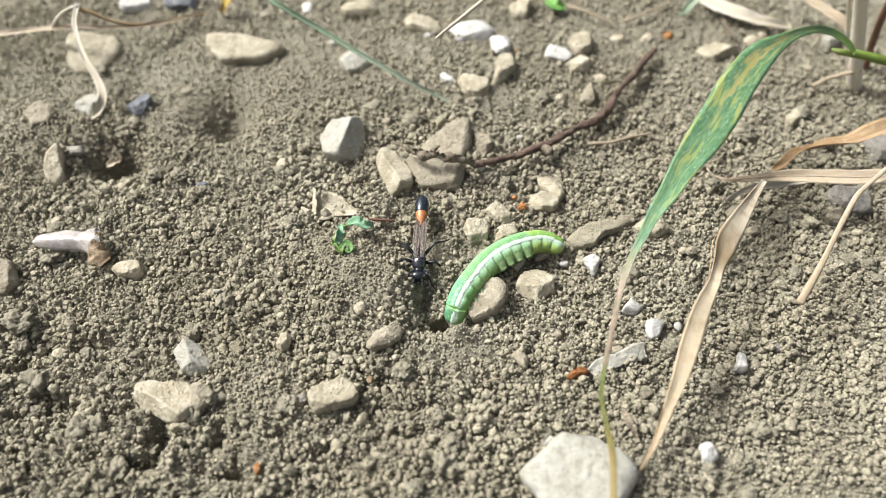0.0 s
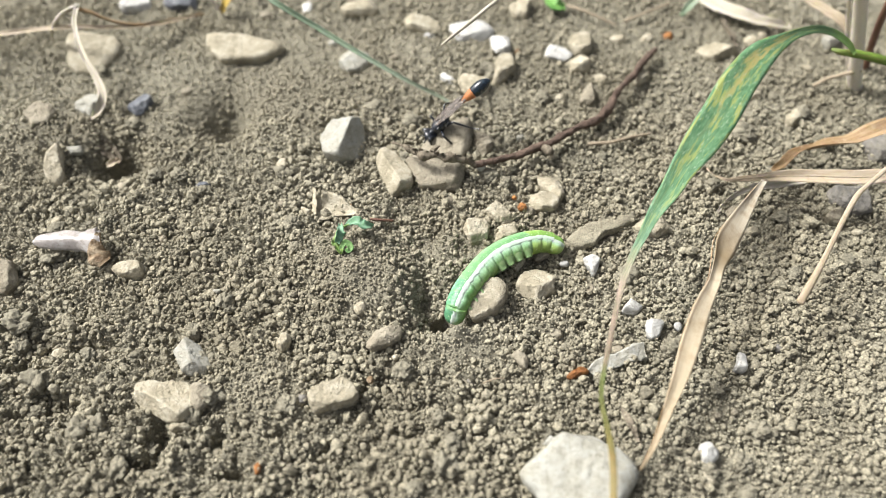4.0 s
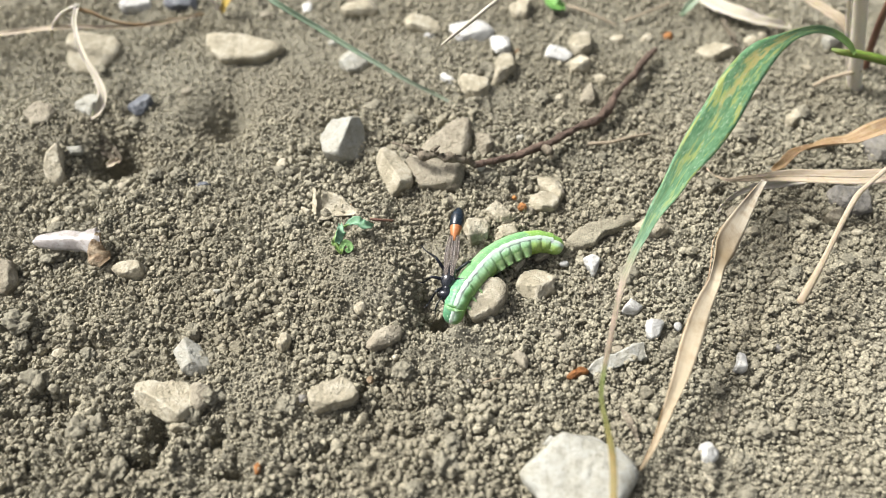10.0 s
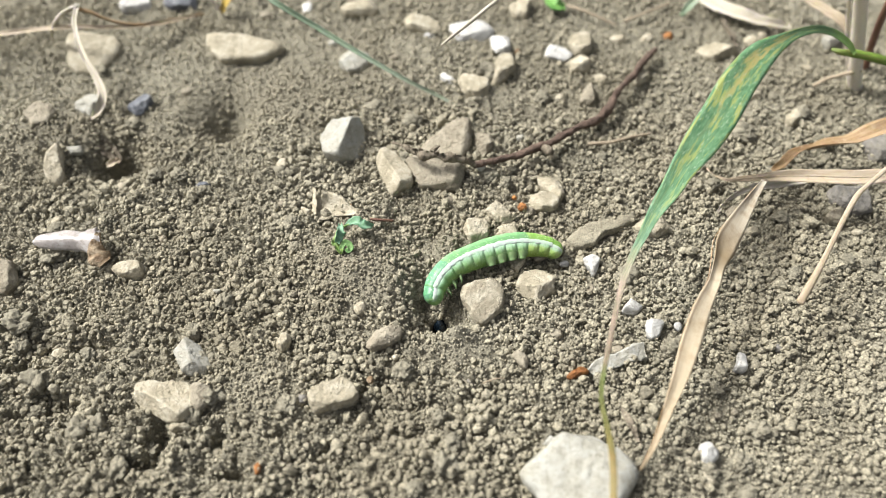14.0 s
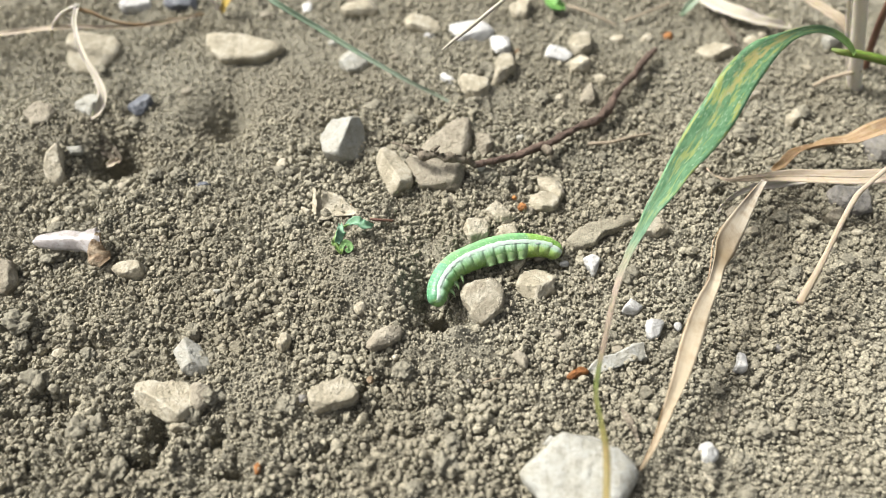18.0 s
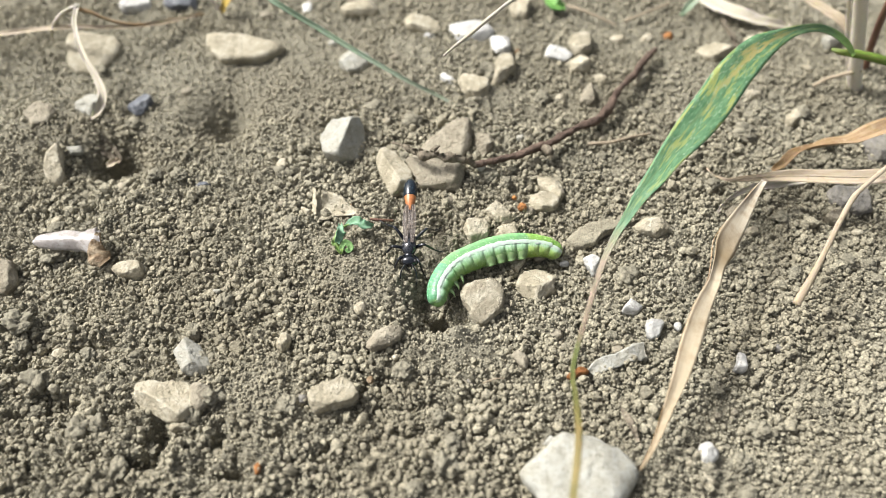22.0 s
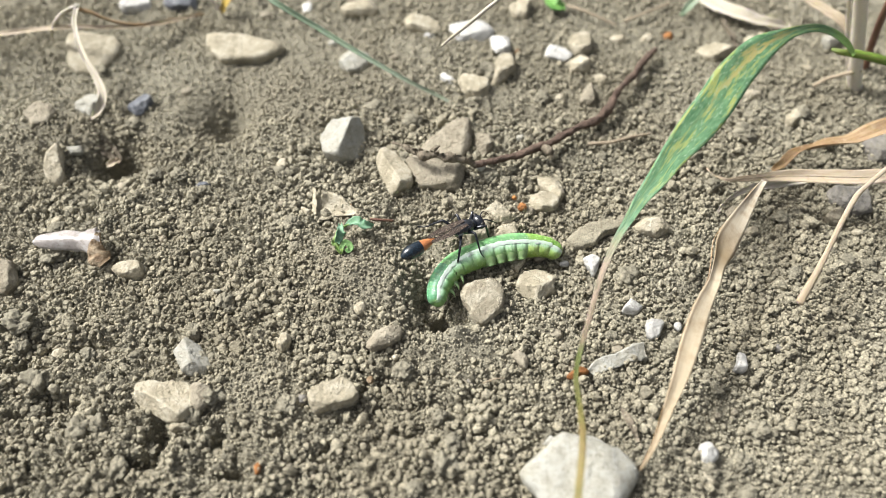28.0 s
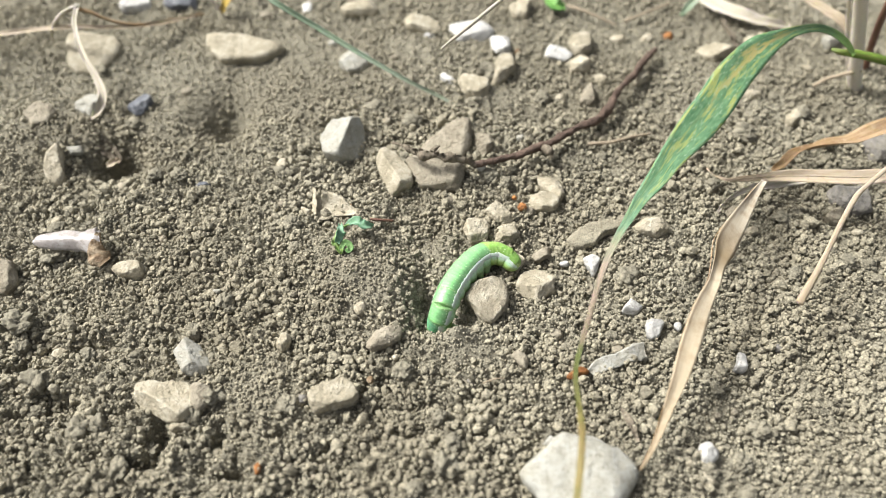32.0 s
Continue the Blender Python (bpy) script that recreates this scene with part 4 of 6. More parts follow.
stone(21.5, -0.4, -1.1, (2.5, 2.7, 2.7, 1.6, 1.2, 1.1, 1.2, 1.5, 2.8, 2.6, 2.7, 1.7, 1.2, 1.1, 1.2, 1.5), 2.0, "t", "flat tan stone beneath the caterpillar")
stone(15.7, -3.1, -0.6, (1.5, 2.0, 1.9, 2.1, 1.7, 1.5, 1.5, 1.9, 1.7, 1.5, 1.5, 1.9, 2.3, 1.5, 1.3, 1.3), 2.0, "c", "small cream chip beneath the caterpillar")
pebble(-73.4, 19.0, -2.0, 3.4, 2.5, "c", "small cream pebble among soil crumbs")
pebble(-86.3, 9.6, -3.0, 2.5, 3.1, "c", "small cream pebble among soil crumbs")
pebble(-37.0, 23.6, 0.1, 3.1, 3.5, "c", "small cream pebble among soil crumbs")
pebble(-54.7, 18.6, -0.9, 3.9, 1.6, "b", "dark blue-grey splinter of flint")
pebble(26.0, -2.5, -1.9, 2.4, 1.3, "p", "tiny white chip of stone")
pebble(47.1, -17.9, -1.4, 1.5, 2.3, "p", "tiny bright white chip")
pebble(34.1, -23.9, -0.0, 2.9, 1.9, "t", "small tan pebble on soil")
pebble(46.9, -48.5, -1.5, 3.0, 3.2, "c", "small cream pebble among soil crumbs")
pebble(43.8, -45.9, -0.8, 1.6, 1.7, "c", "small cream pebble among soil crumbs")
pebble(74.5, -44.0, -2.8, 2.5, 2.1, "c", "small cream pebble among soil crumbs")
pebble(83.2, -20.9, -3.4, 2.0, 1.9, "c", "small cream pebble among soil crumbs")
pebble(-16.4, -15.8, 2.2, 2.6, 3.0, "c", "small cream pebble among soil crumbs")
pebble(-49.5, -19.9, -1.2, 2.9, 3.2, "t", "small tan cube-shaped pebble")
pebble(-77.5, -21.9, -5.5, 3.6, 3.3, "c", "pale pebble dusted with soil")
pebble(22.3, -20.6, 0.2, 2.7, 2.4, "t", "small tan pebble on soil")
pebble(-41.3, 0.9, -0.7, 1.8, 2.1, "c", "small cream pebble among soil crumbs")
pebble(-38.3, -8.3, 0.1, 1.3, 1.4, "c", "small cream pebble among soil crumbs")
pebble(-46.7, -10.1, -0.8, 2.3, 1.1, "w", "tiny white splinter of stone")
pebble(29.1, 46.9, -1.0, 2.3, 2.4, "c", "small cream pebble among soil crumbs")
pebble(47.3, 70.4, -2.3, 5.5, 3.7, "c", "pale blurred pebble far off")
pebble(79.3, 50.2, -3.1, 4.3, 3.5, "c", "small cream pebble among soil crumbs")
pebble(61.3, 72.5, -2.6, 3.7, 2.6, "r", "orange-brown pebble far off")
pebble(17.5, 11.0, 0.6, 2.2, 2.1, "r", "small orange pebble on soil")
pebble(15.9, 14.0, 0.0, 1.1, 1.1, "r", "tiny red pebble on soil")
pebble(18.3, 32.2, 0.1, 2.1, 2.0, "w", "small white pebble on soil")
pebble(8.6, 21.6, 2.0, 2.2, 2.4, "w", "white chip beside the twig")
pebble(-13.4, 36.6, 1.2, 2.0, 2.0, "c", "small cream pebble among soil crumbs")
pebble(66.6, -22.1, -2.7, 1.8, 2.0, "g", "small grey pebble on soil")
pebble(-61.1, 4.0, -2.0, 1.8, 2.1, "t", "small tan pebble on soil")
pebble(-35.6, 12.2, 0.0, 2.5, 1.8, "t", "small tan pebble on soil")
pebble(-29.2, 67.6, -0.9, 3.3, 2.2, "w", "small white pebble far off")
pebble(-32.8, -47.2, -0.2, 1.2, 2.4, "r", "small reddish-brown crumb of brick")
pebble(68.6, 7.4, -3.6, 4.3, 2.0, "c", "flat pale pebble on soil")
pebble(30.9, -9.0, -1.6, 2.3, 2.3, "t", "small tan pebble on soil")
pebble(-26.0, -34.5, 1.0, 1.9, 2.1, "g", "small grey pebble on soil")
pebble(92.6, 7.3, -4.0, 2.8, 1.8, "c", "small cream pebble among soil crumbs")
pebble(87.2, 73.2, -3.1, 2.8, 2.6, "c", "small cream pebble among soil crumbs")
pebble(-13.7, -30.7, 1.0, 1.5, 1.6, "n", "small olive pebble on soil")
pebble(4.9, -31.0, 0.9, 1.1, 1.0, "g", "small grey pebble on soil")
pebble(-9.1, -26.1, 1.2, 1.3, 1.3, "c", "small cream pebble among soil crumbs")
pebble(-67.6, -24.2, -2.2, 1.8, 1.6, "c", "small cream pebble among soil crumbs")
pebble(19.4, 63.1, 0.1, 1.8, 1.8, "n", "small brown pebble far off")
pebble(1.4, 13.1, 0.2, 3.0, 3.1, "t", "small tan lump of earth")
pebble(84.8, -24.8, -3.5, 1.8, 1.9, "c", "small cream pebble among soil crumbs")
pebble(-22.9, -48.3, -1.4, 1.0, 1.1, "t", "small tan pebble on soil")
pebble(51.2, -36.6, -1.9, 1.5, 1.6, "t", "small tan pebble on soil")
pebble(-92.4, 12.9, -2.8, 2.3, 1.9, "c", "small cream pebble among soil crumbs")
pebble(-71.3, 6.1, -2.2, 1.5, 1.5, "t", "small tan pebble on soil")
pebble(-37.6, 83.0, -1.7, 4.1, 4.5, "p", "pale bluish flint far off")
pebble(-3.6, 68.6, 0.7, 3.3, 2.2, "p", "small pale flint far off")
pebble(1.1, 52.1, 0.6, 6.3, 2.3, "p", "pale splinter of flint lying flat", -30)
pebble(40.2, 54.1, -1.6, 4.3, 3.9, "c", "cream pebble far off on soil")
pebble(55.2, 71.3, -2.4, 4.6, 3.0, "c", "pale blurred pebble far off")
pebble(83.6, 71.1, -3.1, 4.0, 3.4, "c", "pale blurred pebble far off")
pebble(-48.7, 79.0, -0.7, 4.7, 2.6, "t", "tan blurred pebble far off")
pebble(-12.3, 60.1, 0.7, 2.3, 2.1, "t", "small tan pebble on soil")
pebble(-65.4, 50.9, -2.6, 3.2, 2.5, "t", "small tan pebble on soil")
pebble(96.0, 60.2, -3.3, 3.6, 2.5, "c", "pale blurred pebble far off")
pebble(18.9, 10.8, -0.9, 2.8, 2.8, "t", "small tan lump of earth")
pebble(54.6, -35.9, -2.1, 1.3, 1.4, "t", "small tan pebble on soil")
pebble(-20.5, 11.3, 0.4, 1.1, 1.3, "n", "dark hole-like brown grain")

# ---- plants, straw and litter ----
grass_plant = tagged(new("grass_plant"), "grass shoot with one long arching rust-flecked leaf", "grass plant")
part("stem", tube("stem", [(114.9, 44.8, 9.3, 1.0), (103.8, 45.1, 12.4, 1.06), (97.2, 46.0, 13.6, 0.99), (93.3, 46.6, 13.7, 0.72), (91.2, 47.5, 13.8, 0.4)], STEM, 12, 40, 0.06), grass_plant, "green sheath with a curled end")
leaf_pivot = Vector((89.3, 47.3, 18.8)) * MM
arching_leaf = part("leaf", ribbon("leaf", [(95.4, 44.9, 14.6, 1.31, 10), (93.2, 46.3, 16.7, 1.69, 15), (89.3, 47.3, 18.8, 1.68, 20), (84.5, 46.4, 20.5, 1.79, 18), (79.0, 43.8, 21.3, 2.27, 12), (74.4, 40.6, 21.4, 3.62, 6), (69.6, 36.6, 21.5, 5.78, 0), (65.3, 31.5, 21.5, 7.24, 3), (61.0, 25.6, 21.4, 7.8, 0), (57.1, 19.7, 20.3, 7.9, 0), (52.6, 13.7, 18.7, 7.45, 0), (47.8, 7.4, 17.2, 5.5, 0), (44.5, 2.3, 16.3, 4.2, -3), (41.1, -2.3, 14.9, 2.7, -6), (38.2, -7.2, 14.2, 1.8, -10), (36.1, -10.7, 13.6, 1.4, -15), (33.4, -16.5, 12.8, 1.15, -20), (31.5, -22.1, 12.4, 1.0, -15), (29.7, -28.3, 11.6, 0.9, -8), (28.2, -33.4, 10.9, 0.85, 0), (27.0, -38.8, 11.0, 0.96, 20), (27.3, -43.9, 11.2, 1.13, 25), (27.3, -48.8, 12.4, 1.18, 15), (26.9, -53.3, 12.7, 1.16, 5), (26.4, -57.5, 12.0, 1.14, 0), (25.7, -62.2, 11.0, 1.2, 0), (24.9, -67.7, 10.2, 1.01, 0)], LEAF, 0.07, 0.2, 130, 0.35, 4), grass_plant, "long green leaf with yellow streaks and a withered tip")
dry_stalk = tagged(new("dry_stalk", tube("dry_stalk", [(107.2, 54.3, -4.9, 1.92), (104.2, 54.4, 2.3, 1.72), (100.4, 54.8, 12.5, 1.64), (96.1, 54.0, 22.7, 1.56), (91.5, 52.0, 32.8, 1.47)], STALK, 12, 40, 0.05)), "thick upright bleached straw stalk", "stalk")
dry_stalk_b = tagged(new("dry_stalk", tube("dry_stalk", [(107.5, 61.8, -4.2, 0.53), (103.1, 62.6, 6.2, 0.51), (98.6, 62.3, 16.6, 0.48), (96.1, 62.5, 22.7, 0.47)], STALK, 8, 30)), "thin bleached straw stalk beside a thicker one", "stalk")
red_stem = tagged(new("red_stem", tube("red_stem", [(112.0, 61.4, -4.3, 0.9), (110.0, 61.3, 3.7, 0.87), (106.5, 58.4, 13.8, 0.89), (103.3, 55.3, 26.3, 0.83)], MAROON, 10, 30, 0.08)), "dark reddish stem leaning out of the soil", "stem")
husk_leaf = tagged(new("dry_leaf", ribbon("dry_leaf", [(110.4, 34.3, 5.3, 5.28, -20), (101.5, 29.7, 6.2, 4.4, -25), (93.3, 26.6, 5.5, 4.37, -45), (85.5, 25.2, 4.9, 3.34, -60), (80.4, 24.3, 4.0, 2.57, -40), (77.5, 22.4, 2.0, 2.06, -20), (75.6, 22.1, -0.0, 0.91, 0)], HUSK, 0.22, 0.2, 80, 0.5, 7)), "twisted brown dry grass leaf", "leaf")
part("midrib", tube("midrib", [(110.4, 34.3, 5.3, 0.08), (101.5, 29.7, 6.2, 0.07), (93.3, 26.6, 5.5, 0.07), (85.5, 25.2, 4.9, 0.06), (80.4, 24.3, 4.0, 0.06), (77.5, 22.4, 2.0, 0.05), (75.6, 22.1, 0.0, 0.04)], HUSK, 6, 60), husk_leaf, "raised pale midrib")
broad_leaf = tagged(new("dry_leaf", ribbon("dry_leaf", [(104.7, 14.5, 6.9, 3.67, -10), (95.7, 14.1, 7.2, 3.42, -10), (87.2, 13.8, 7.3, 3.29, 0), (79.3, 14.9, 6.5, 2.95, 5), (72.4, 15.4, 5.7, 2.22, 0), (66.3, 15.2, 5.3, 1.24, 0), (62.2, 15.4, 4.7, 0.62, 0), (60.0, 17.5, 4.0, 0.38, 0), (59.2, 19.9, 3.2, 0.25, 0)], STRAW, 0.12, 0.18, 90, 0.4, 8)), "broad straw-coloured dry leaf lying flat", "leaf")
part("midrib", tube("midrib", [(104.7, 14.5, 6.9, 0.07), (95.7, 14.1, 7.2, 0.06), (87.2, 13.8, 7.3, 0.06), (79.3, 14.9, 6.5, 0.06), (72.4, 15.4, 5.7, 0.05), (66.3, 15.2, 5.3, 0.04), (62.2, 15.4, 4.7, 0.04), (60.0, 17.5, 4.0, 0.03), (59.2, 19.9, 3.2, 0.03)], STRAW, 6, 60), broad_leaf, "raised pale midrib")
curl_leaf = tagged(new("dry_leaf", ribbon("dry_leaf", [(80.9, 16.3, 3.6, 1.5, 20), (73.0, 14.8, 3.7, 1.74, 30), (68.1, 14.5, 3.0, 1.5, 30), (64.8, 13.8, 1.3, 1.26, 40), (62.6, 12.6, -0.6, 0.88, 40), (60.9, 10.6, -2.1, 0.51, 30)], BLEACHED, 0.2, 0.15, 60, 0.3, 9)), "thin pale curled strip of dry leaf", "leaf")
part("midrib", tube("midrib", [(80.9, 16.3, 3.6, 0.04), (73.0, 14.8, 3.7, 0.05), (68.1, 14.5, 3.0, 0.04), (64.8, 13.8, 1.3, 0.04), (62.6, 12.6, -0.6, 0.04), (60.9, 10.6, -2.1, 0.04)], BLEACHED, 6, 60), curl_leaf, "raised pale midrib")
hanging_leaf = tagged(new("dry_leaf", ribbon("dry_leaf", [(68.7, 12.4, 7.8, 0.97, 10), (65.4, 8.1, 8.3, 2.14, 5), (60.2, 0.7, 9.3, 4.36, 8), (56.4, -4.8, 9.0, 5.18, 15), (53.8, -9.7, 9.3, 3.31, 25), (51.5, -14.7, 9.9, 2.58, 10), (48.3, -20.3, 9.9, 3.6, 5), (45.3, -26.4, 9.2, 3.7, 0), (42.5, -33.0, 7.7, 3.0, -5), (39.3, -39.3, 6.1, 1.8, -15), (36.6, -44.6, 3.8, 0.95, -20), (33.9, -48.7, 0.7, 0.49, -20)], TAN_LEAF, 0.10, 0.2, 110, 0.45, 10)), "long withered straw leaf hanging to the ground", "leaf")
part("rolled_edge", tube("rolled_edge", [(68.3, 12.6, 7.9, 0.06), (64.5, 8.5, 8.4, 0.10), (58.4, 1.4, 9.4, 0.10), (54.2, -3.9, 9.1, 0.10), (52.4, -9.1, 9.4, 0.10), (50.4, -14.3, 10.0, 0.10), (46.8, -19.7, 10.0, 0.10), (43.7, -25.8, 9.3, 0.10), (41.2, -32.5, 7.8, 0.10), (38.5, -39.0, 6.2, 0.10), (36.2, -44.4, 3.9, 0.06), (33.7, -48.6, 0.8, 0.06)], HUSK, 6, 70, 0.3, 6), hanging_leaf, "dark rolled edge")
bent_stem = tagged(new("bent_straw", tube("bent_straw", [(106.7, 23.7, 9.8, 0.5), (94.7, 14.3, 9.2, 0.48), (90.2, 10.9, 8.0, 0.48), (86.8, 7.7, 7.9, 0.59), (82.4, 1.7, 6.9, 0.58), (75.6, -8.0, 6.7, 0.62), (71.3, -13.7, 6.8, 0.77), (68.8, -17.1, 6.4, 0.87)], STRAW, 10, 50, 0.1, 3, 0.6)), "thin bent dry grass stem", "stem")
thin_straw = tagged(new("thin_straw", tube("thin_straw", [(21.4, 50.2, 33.3, 0.42), (13.7, 42.3, 33.4, 0.41), (9.5, 38.3, 32.6, 0.41), (5.3, 34.0, 31.8, 0.41), (1.8, 30.7, 31.1, 0.34), (-0.3, 27.7, 31.3, 0.23)], BLEACHED, 8, 40, 0.1)), "thin pale straw hanging over the soil", "straw")
green_blade = tagged(new("fallen_grass", ribbon("fallen_grass", [(-45.1, 59.1, 24.4, 1.31, 0), (-39.3, 53.5, 23.1, 1.29, 0), (-29.6, 51.3, 17.2, 1.32, 0), (-19.3, 47.8, 12.0, 1.2, 0), (-8.7, 44.7, 6.8, 1.09, 0), (-1.2, 43.9, 2.6, 0.97, 0), (3.9, 41.9, 0.7, 0.55, 0)], GRASS, 0.2, 0.2, 60, 0.0, 5)), "thin blurred green grass blade across the soil", "grass")
curled_leaf = tagged(new("dry_leaf", ribbon("dry_leaf", [(-93.1, 69.2, 10.5, 1.15, 0), (-92.8, 63.2, 9.2, 1.28, 0), (-91.2, 58.0, 7.3, 1.41, 5), (-88.2, 52.7, 5.6, 1.54, 5), (-85.3, 48.6, 3.7, 1.81, 5), (-83.4, 44.4, 2.1, 2.08, 10), (-84.5, 41.7, -0.1, 1.94, 10), (-87.1, 40.6, -2.2, 0.98, 0)], BLEACHED, 0.3, 0.2, 70, 0.5, 12)), "curled cream dry leaf hanging down", "leaf")
part("midrib", tube("midrib", [(-93.1, 69.2, 10.5, 0.04), (-92.8, 63.2, 9.2, 0.04), (-91.2, 58.0, 7.3, 0.04), (-88.2, 52.7, 5.6, 0.05), (-85.3, 48.6, 3.7, 0.05), (-83.4, 44.4, 2.1, 0.05), (-84.5, 41.7, -0.1, 0.05), (-87.1, 40.6, -2.2, 0.04)], BLEACHED, 6, 60), curled_leaf, "raised pale midrib")
straw_a = tagged(new("straw", ribbon("straw", [(-122.8, 67.2, 1.4, 1.19, 0), (-116.3, 67.3, 2.4, 1.34, 0), (-107.1, 67.7, 3.4, 1.33, 0), (-95.6, 66.5, 5.3, 1.32, 0), (-85.7, 66.9, 4.8, 1.17, 0), (-79.4, 69.4, 3.4, 1.34, 0), (-73.3, 73.2, 1.8, 1.21, 0), (-67.7, 77.5, 0.4, 0.92, 0)], STRAW, 0.25, 0.2, 60, 0.2, 13)), "long pale straw lying on the soil", "straw")
straw_b = tagged(new("straw", tube("straw", [(-94.6, 68.8, 9.4, 0.58), (-90.4, 68.1, 8.6, 0.51), (-85.6, 68.0, 5.9, 0.44), (-79.5, 69.8, 3.4, 0.45), (-72.4, 75.2, 1.0, 0.38), (-66.0, 79.6, -0.6, 0.31)], HUSK, 8, 40)), "brown curved straw crossing another", "straw")
straw_c = tagged(new("straw", tube("straw", [(-92.9, 68.3, 10.5, 0.36), (-96.5, 67.6, 9.3, 0.43), (-100.2, 67.5, 6.2, 0.44), (-103.2, 68.0, 2.3, 0.37), (-105.3, 70.1, -1.7, 0.3)], BLEACHED, 8, 36)), "pale looping straw above the soil", "straw")
rotten_leaf = tagged(new("leaf_scrap", ribbon("leaf_scrap", [(-85.4, 36.7, -3.4, 1.11, 0), (-83.4, 34.6, -4.8, 2.77, 10), (-81.3, 33.0, -6.2, 3.33, 10), (-79.3, 32.1, -7.5, 1.39, 0)], OLD_BARK, 0.3, 0.3, 30, 0.6, 41)), "olive-brown rotten leaf in a hollow", "leaf scrap")
brown_bit = tagged(new("leaf_scrap", ribbon("leaf_scrap", [(-80.9, 27.9, -5.0, 0.81, 0), (-79.2, 28.4, -4.4, 1.76, 0), (-77.9, 29.8, -4.8, 1.09, 0)], STRAW, 0.3, 0.3, 24, 0.4, 42)), "small curled brown leaf bit", "leaf scrap")
top_leaf_a = tagged(new("dry_leaf", ribbon("dry_leaf", [(70.4, 86.3, 0.8, 2.21, 0), (77.2, 80.8, 0.4, 4.04, 0), (85.6, 76.4, 0.0, 3.08, 0), (95.1, 75.2, -1.6, 1.39, 0)], BLEACHED, 0.2, 0.2, 40, 0.5, 14)), "bleached strip of leaf on the far soil", "leaf")
part("midrib", tube("midrib", [(70.4, 86.3, 0.8, 0.05), (77.2, 80.8, 0.4, 0.07), (85.6, 76.4, 0.0, 0.06), (95.1, 75.2, -1.6, 0.04)], BLEACHED, 6, 60), top_leaf_a, "raised pale midrib")
top_leaf_b = tagged(new("dry_leaf", ribbon("dry_leaf", [(95.3, 84.2, 4.1, 2.17, 0), (100.5, 79.2, 3.2, 2.76, 0), (105.4, 74.2, 2.5, 3.03, 0), (108.9, 70.3, 0.4, 1.51, 0)], STRAW, 0.2, 0.2, 40, 0.5, 15)), "brown-edged dry leaf strip far off", "leaf")
part("midrib", tube("midrib", [(95.3, 84.2, 4.1, 0.05), (100.5, 79.2, 3.2, 0.06), (105.4, 74.2, 2.5, 0.06), (108.9, 70.3, 0.4, 0.05)], STRAW, 6, 60), top_leaf_b, "raised pale midrib")
dark_scrap = tagged(new("leaf_scrap", ribbon("leaf_scrap", [(76.4, 77.1, -0.7, 1.86, 20), (77.0, 71.9, -0.3, 2.74, 40), (78.3, 67.5, -1.8, 1.21, 20)], OLD_BARK, 0.3, 0.3, 20, 0.5, 16)), "dark brown scrap of rotten leaf", "leaf scrap")
green_scrap = tagged(new("leaf_scrap", ribbon("leaf_scrap", [(29.1, 86.2, 0.5, 2.21, 0), (30.7, 81.4, 1.4, 4.04, 0), (33.7, 81.7, 0.1, 1.87, 0)], FRESH, 0.2, 0.3, 20, 0.2, 17)), "fresh green leaf tip far off", "leaf scrap")
green_scrap_b = tagged(new("leaf_scrap", ribbon("leaf_scrap", [(65.9, 80.1, -1.6, 0.94, 0), (67.4, 80.7, 0.9, 2.17, 0), (70.2, 82.2, 3.8, 2.16, 0)], GRASS, 0.2, 0.3, 20, 0.2, 18)), "small green blade far off", "leaf scrap")
yellow_scrap = tagged(new("petal_scrap", ribbon("petal_scrap", [(-61.0, 79.9, -0.4, 1.25, 0), (-59.0, 79.7, 2.7, 3.07, 20), (-57.6, 81.3, 4.8, 3.06, 20)], YELLOW, 0.2, 0.3, 20, 0.4, 19)), "dried yellow petal with dark edge", "petal")
pale_scrap = tagged(new("petal_scrap", ribbon("petal_scrap", [(-62.4, 80.5, -0.5, 0.94, 0), (-62.3, 80.4, 2.5, 2.16, 20), (-62.6, 81.7, 4.5, 2.15, 20)], BLEACHED, 0.2, 0.3, 20, 0.4, 20)), "pale papery scrap of leaf", "petal")
root_a = tagged(new("root_fibre", tube("root_fibre", [(34.3, 30.6, -0.2, 0.34), (39.6, 30.7, 0.2, 0.47), (44.5, 32.3, 0.2, 0.41), (49.9, 34.1, -0.4, 0.27)], ROOT, 6, 24, 0.15)), "thin pale root lying on the soil", "root")
root_b = tagged(new("root_fibre", tube("root_fibre", [(33.8, 82.8, 0.0, 0.39), (39.6, 78.6, 0.6, 0.39), (47.1, 75.1, -0.9, 0.31)], ROOT, 6, 24, 0.15)), "thin pale straw fibre far off", "root")
root_c = tagged(new("root_fibre", tube("root_fibre", [(49.7, 76.8, -1.0, 0.39), (55.1, 78.8, 0.1, 0.39), (63.1, 83.7, -0.3, 0.32)], ROOT, 6, 24, 0.15)), "thin dry fibre far off", "root")
root_d = tagged(new("root_fibre", tube("root_fibre", [(7.5, -31.5, 1.3, 0.16), (9.6, -30.9, 1.7, 0.16), (11.6, -30.5, 1.3, 0.1)], ROOT, 6, 24, 0.15)), "short pale root fibre", "root")
root_e = tagged(new("root_fibre", tube("root_fibre", [(95.1, 52.7, -2.3, 0.43), (98.0, 53.2, -0.4, 0.51), (102.3, 53.2, 1.4, 0.5), (105.4, 53.1, 2.3, 0.35)], ROOT, 6, 24, 0.15)), "dry forked stem against a stalk", "root")
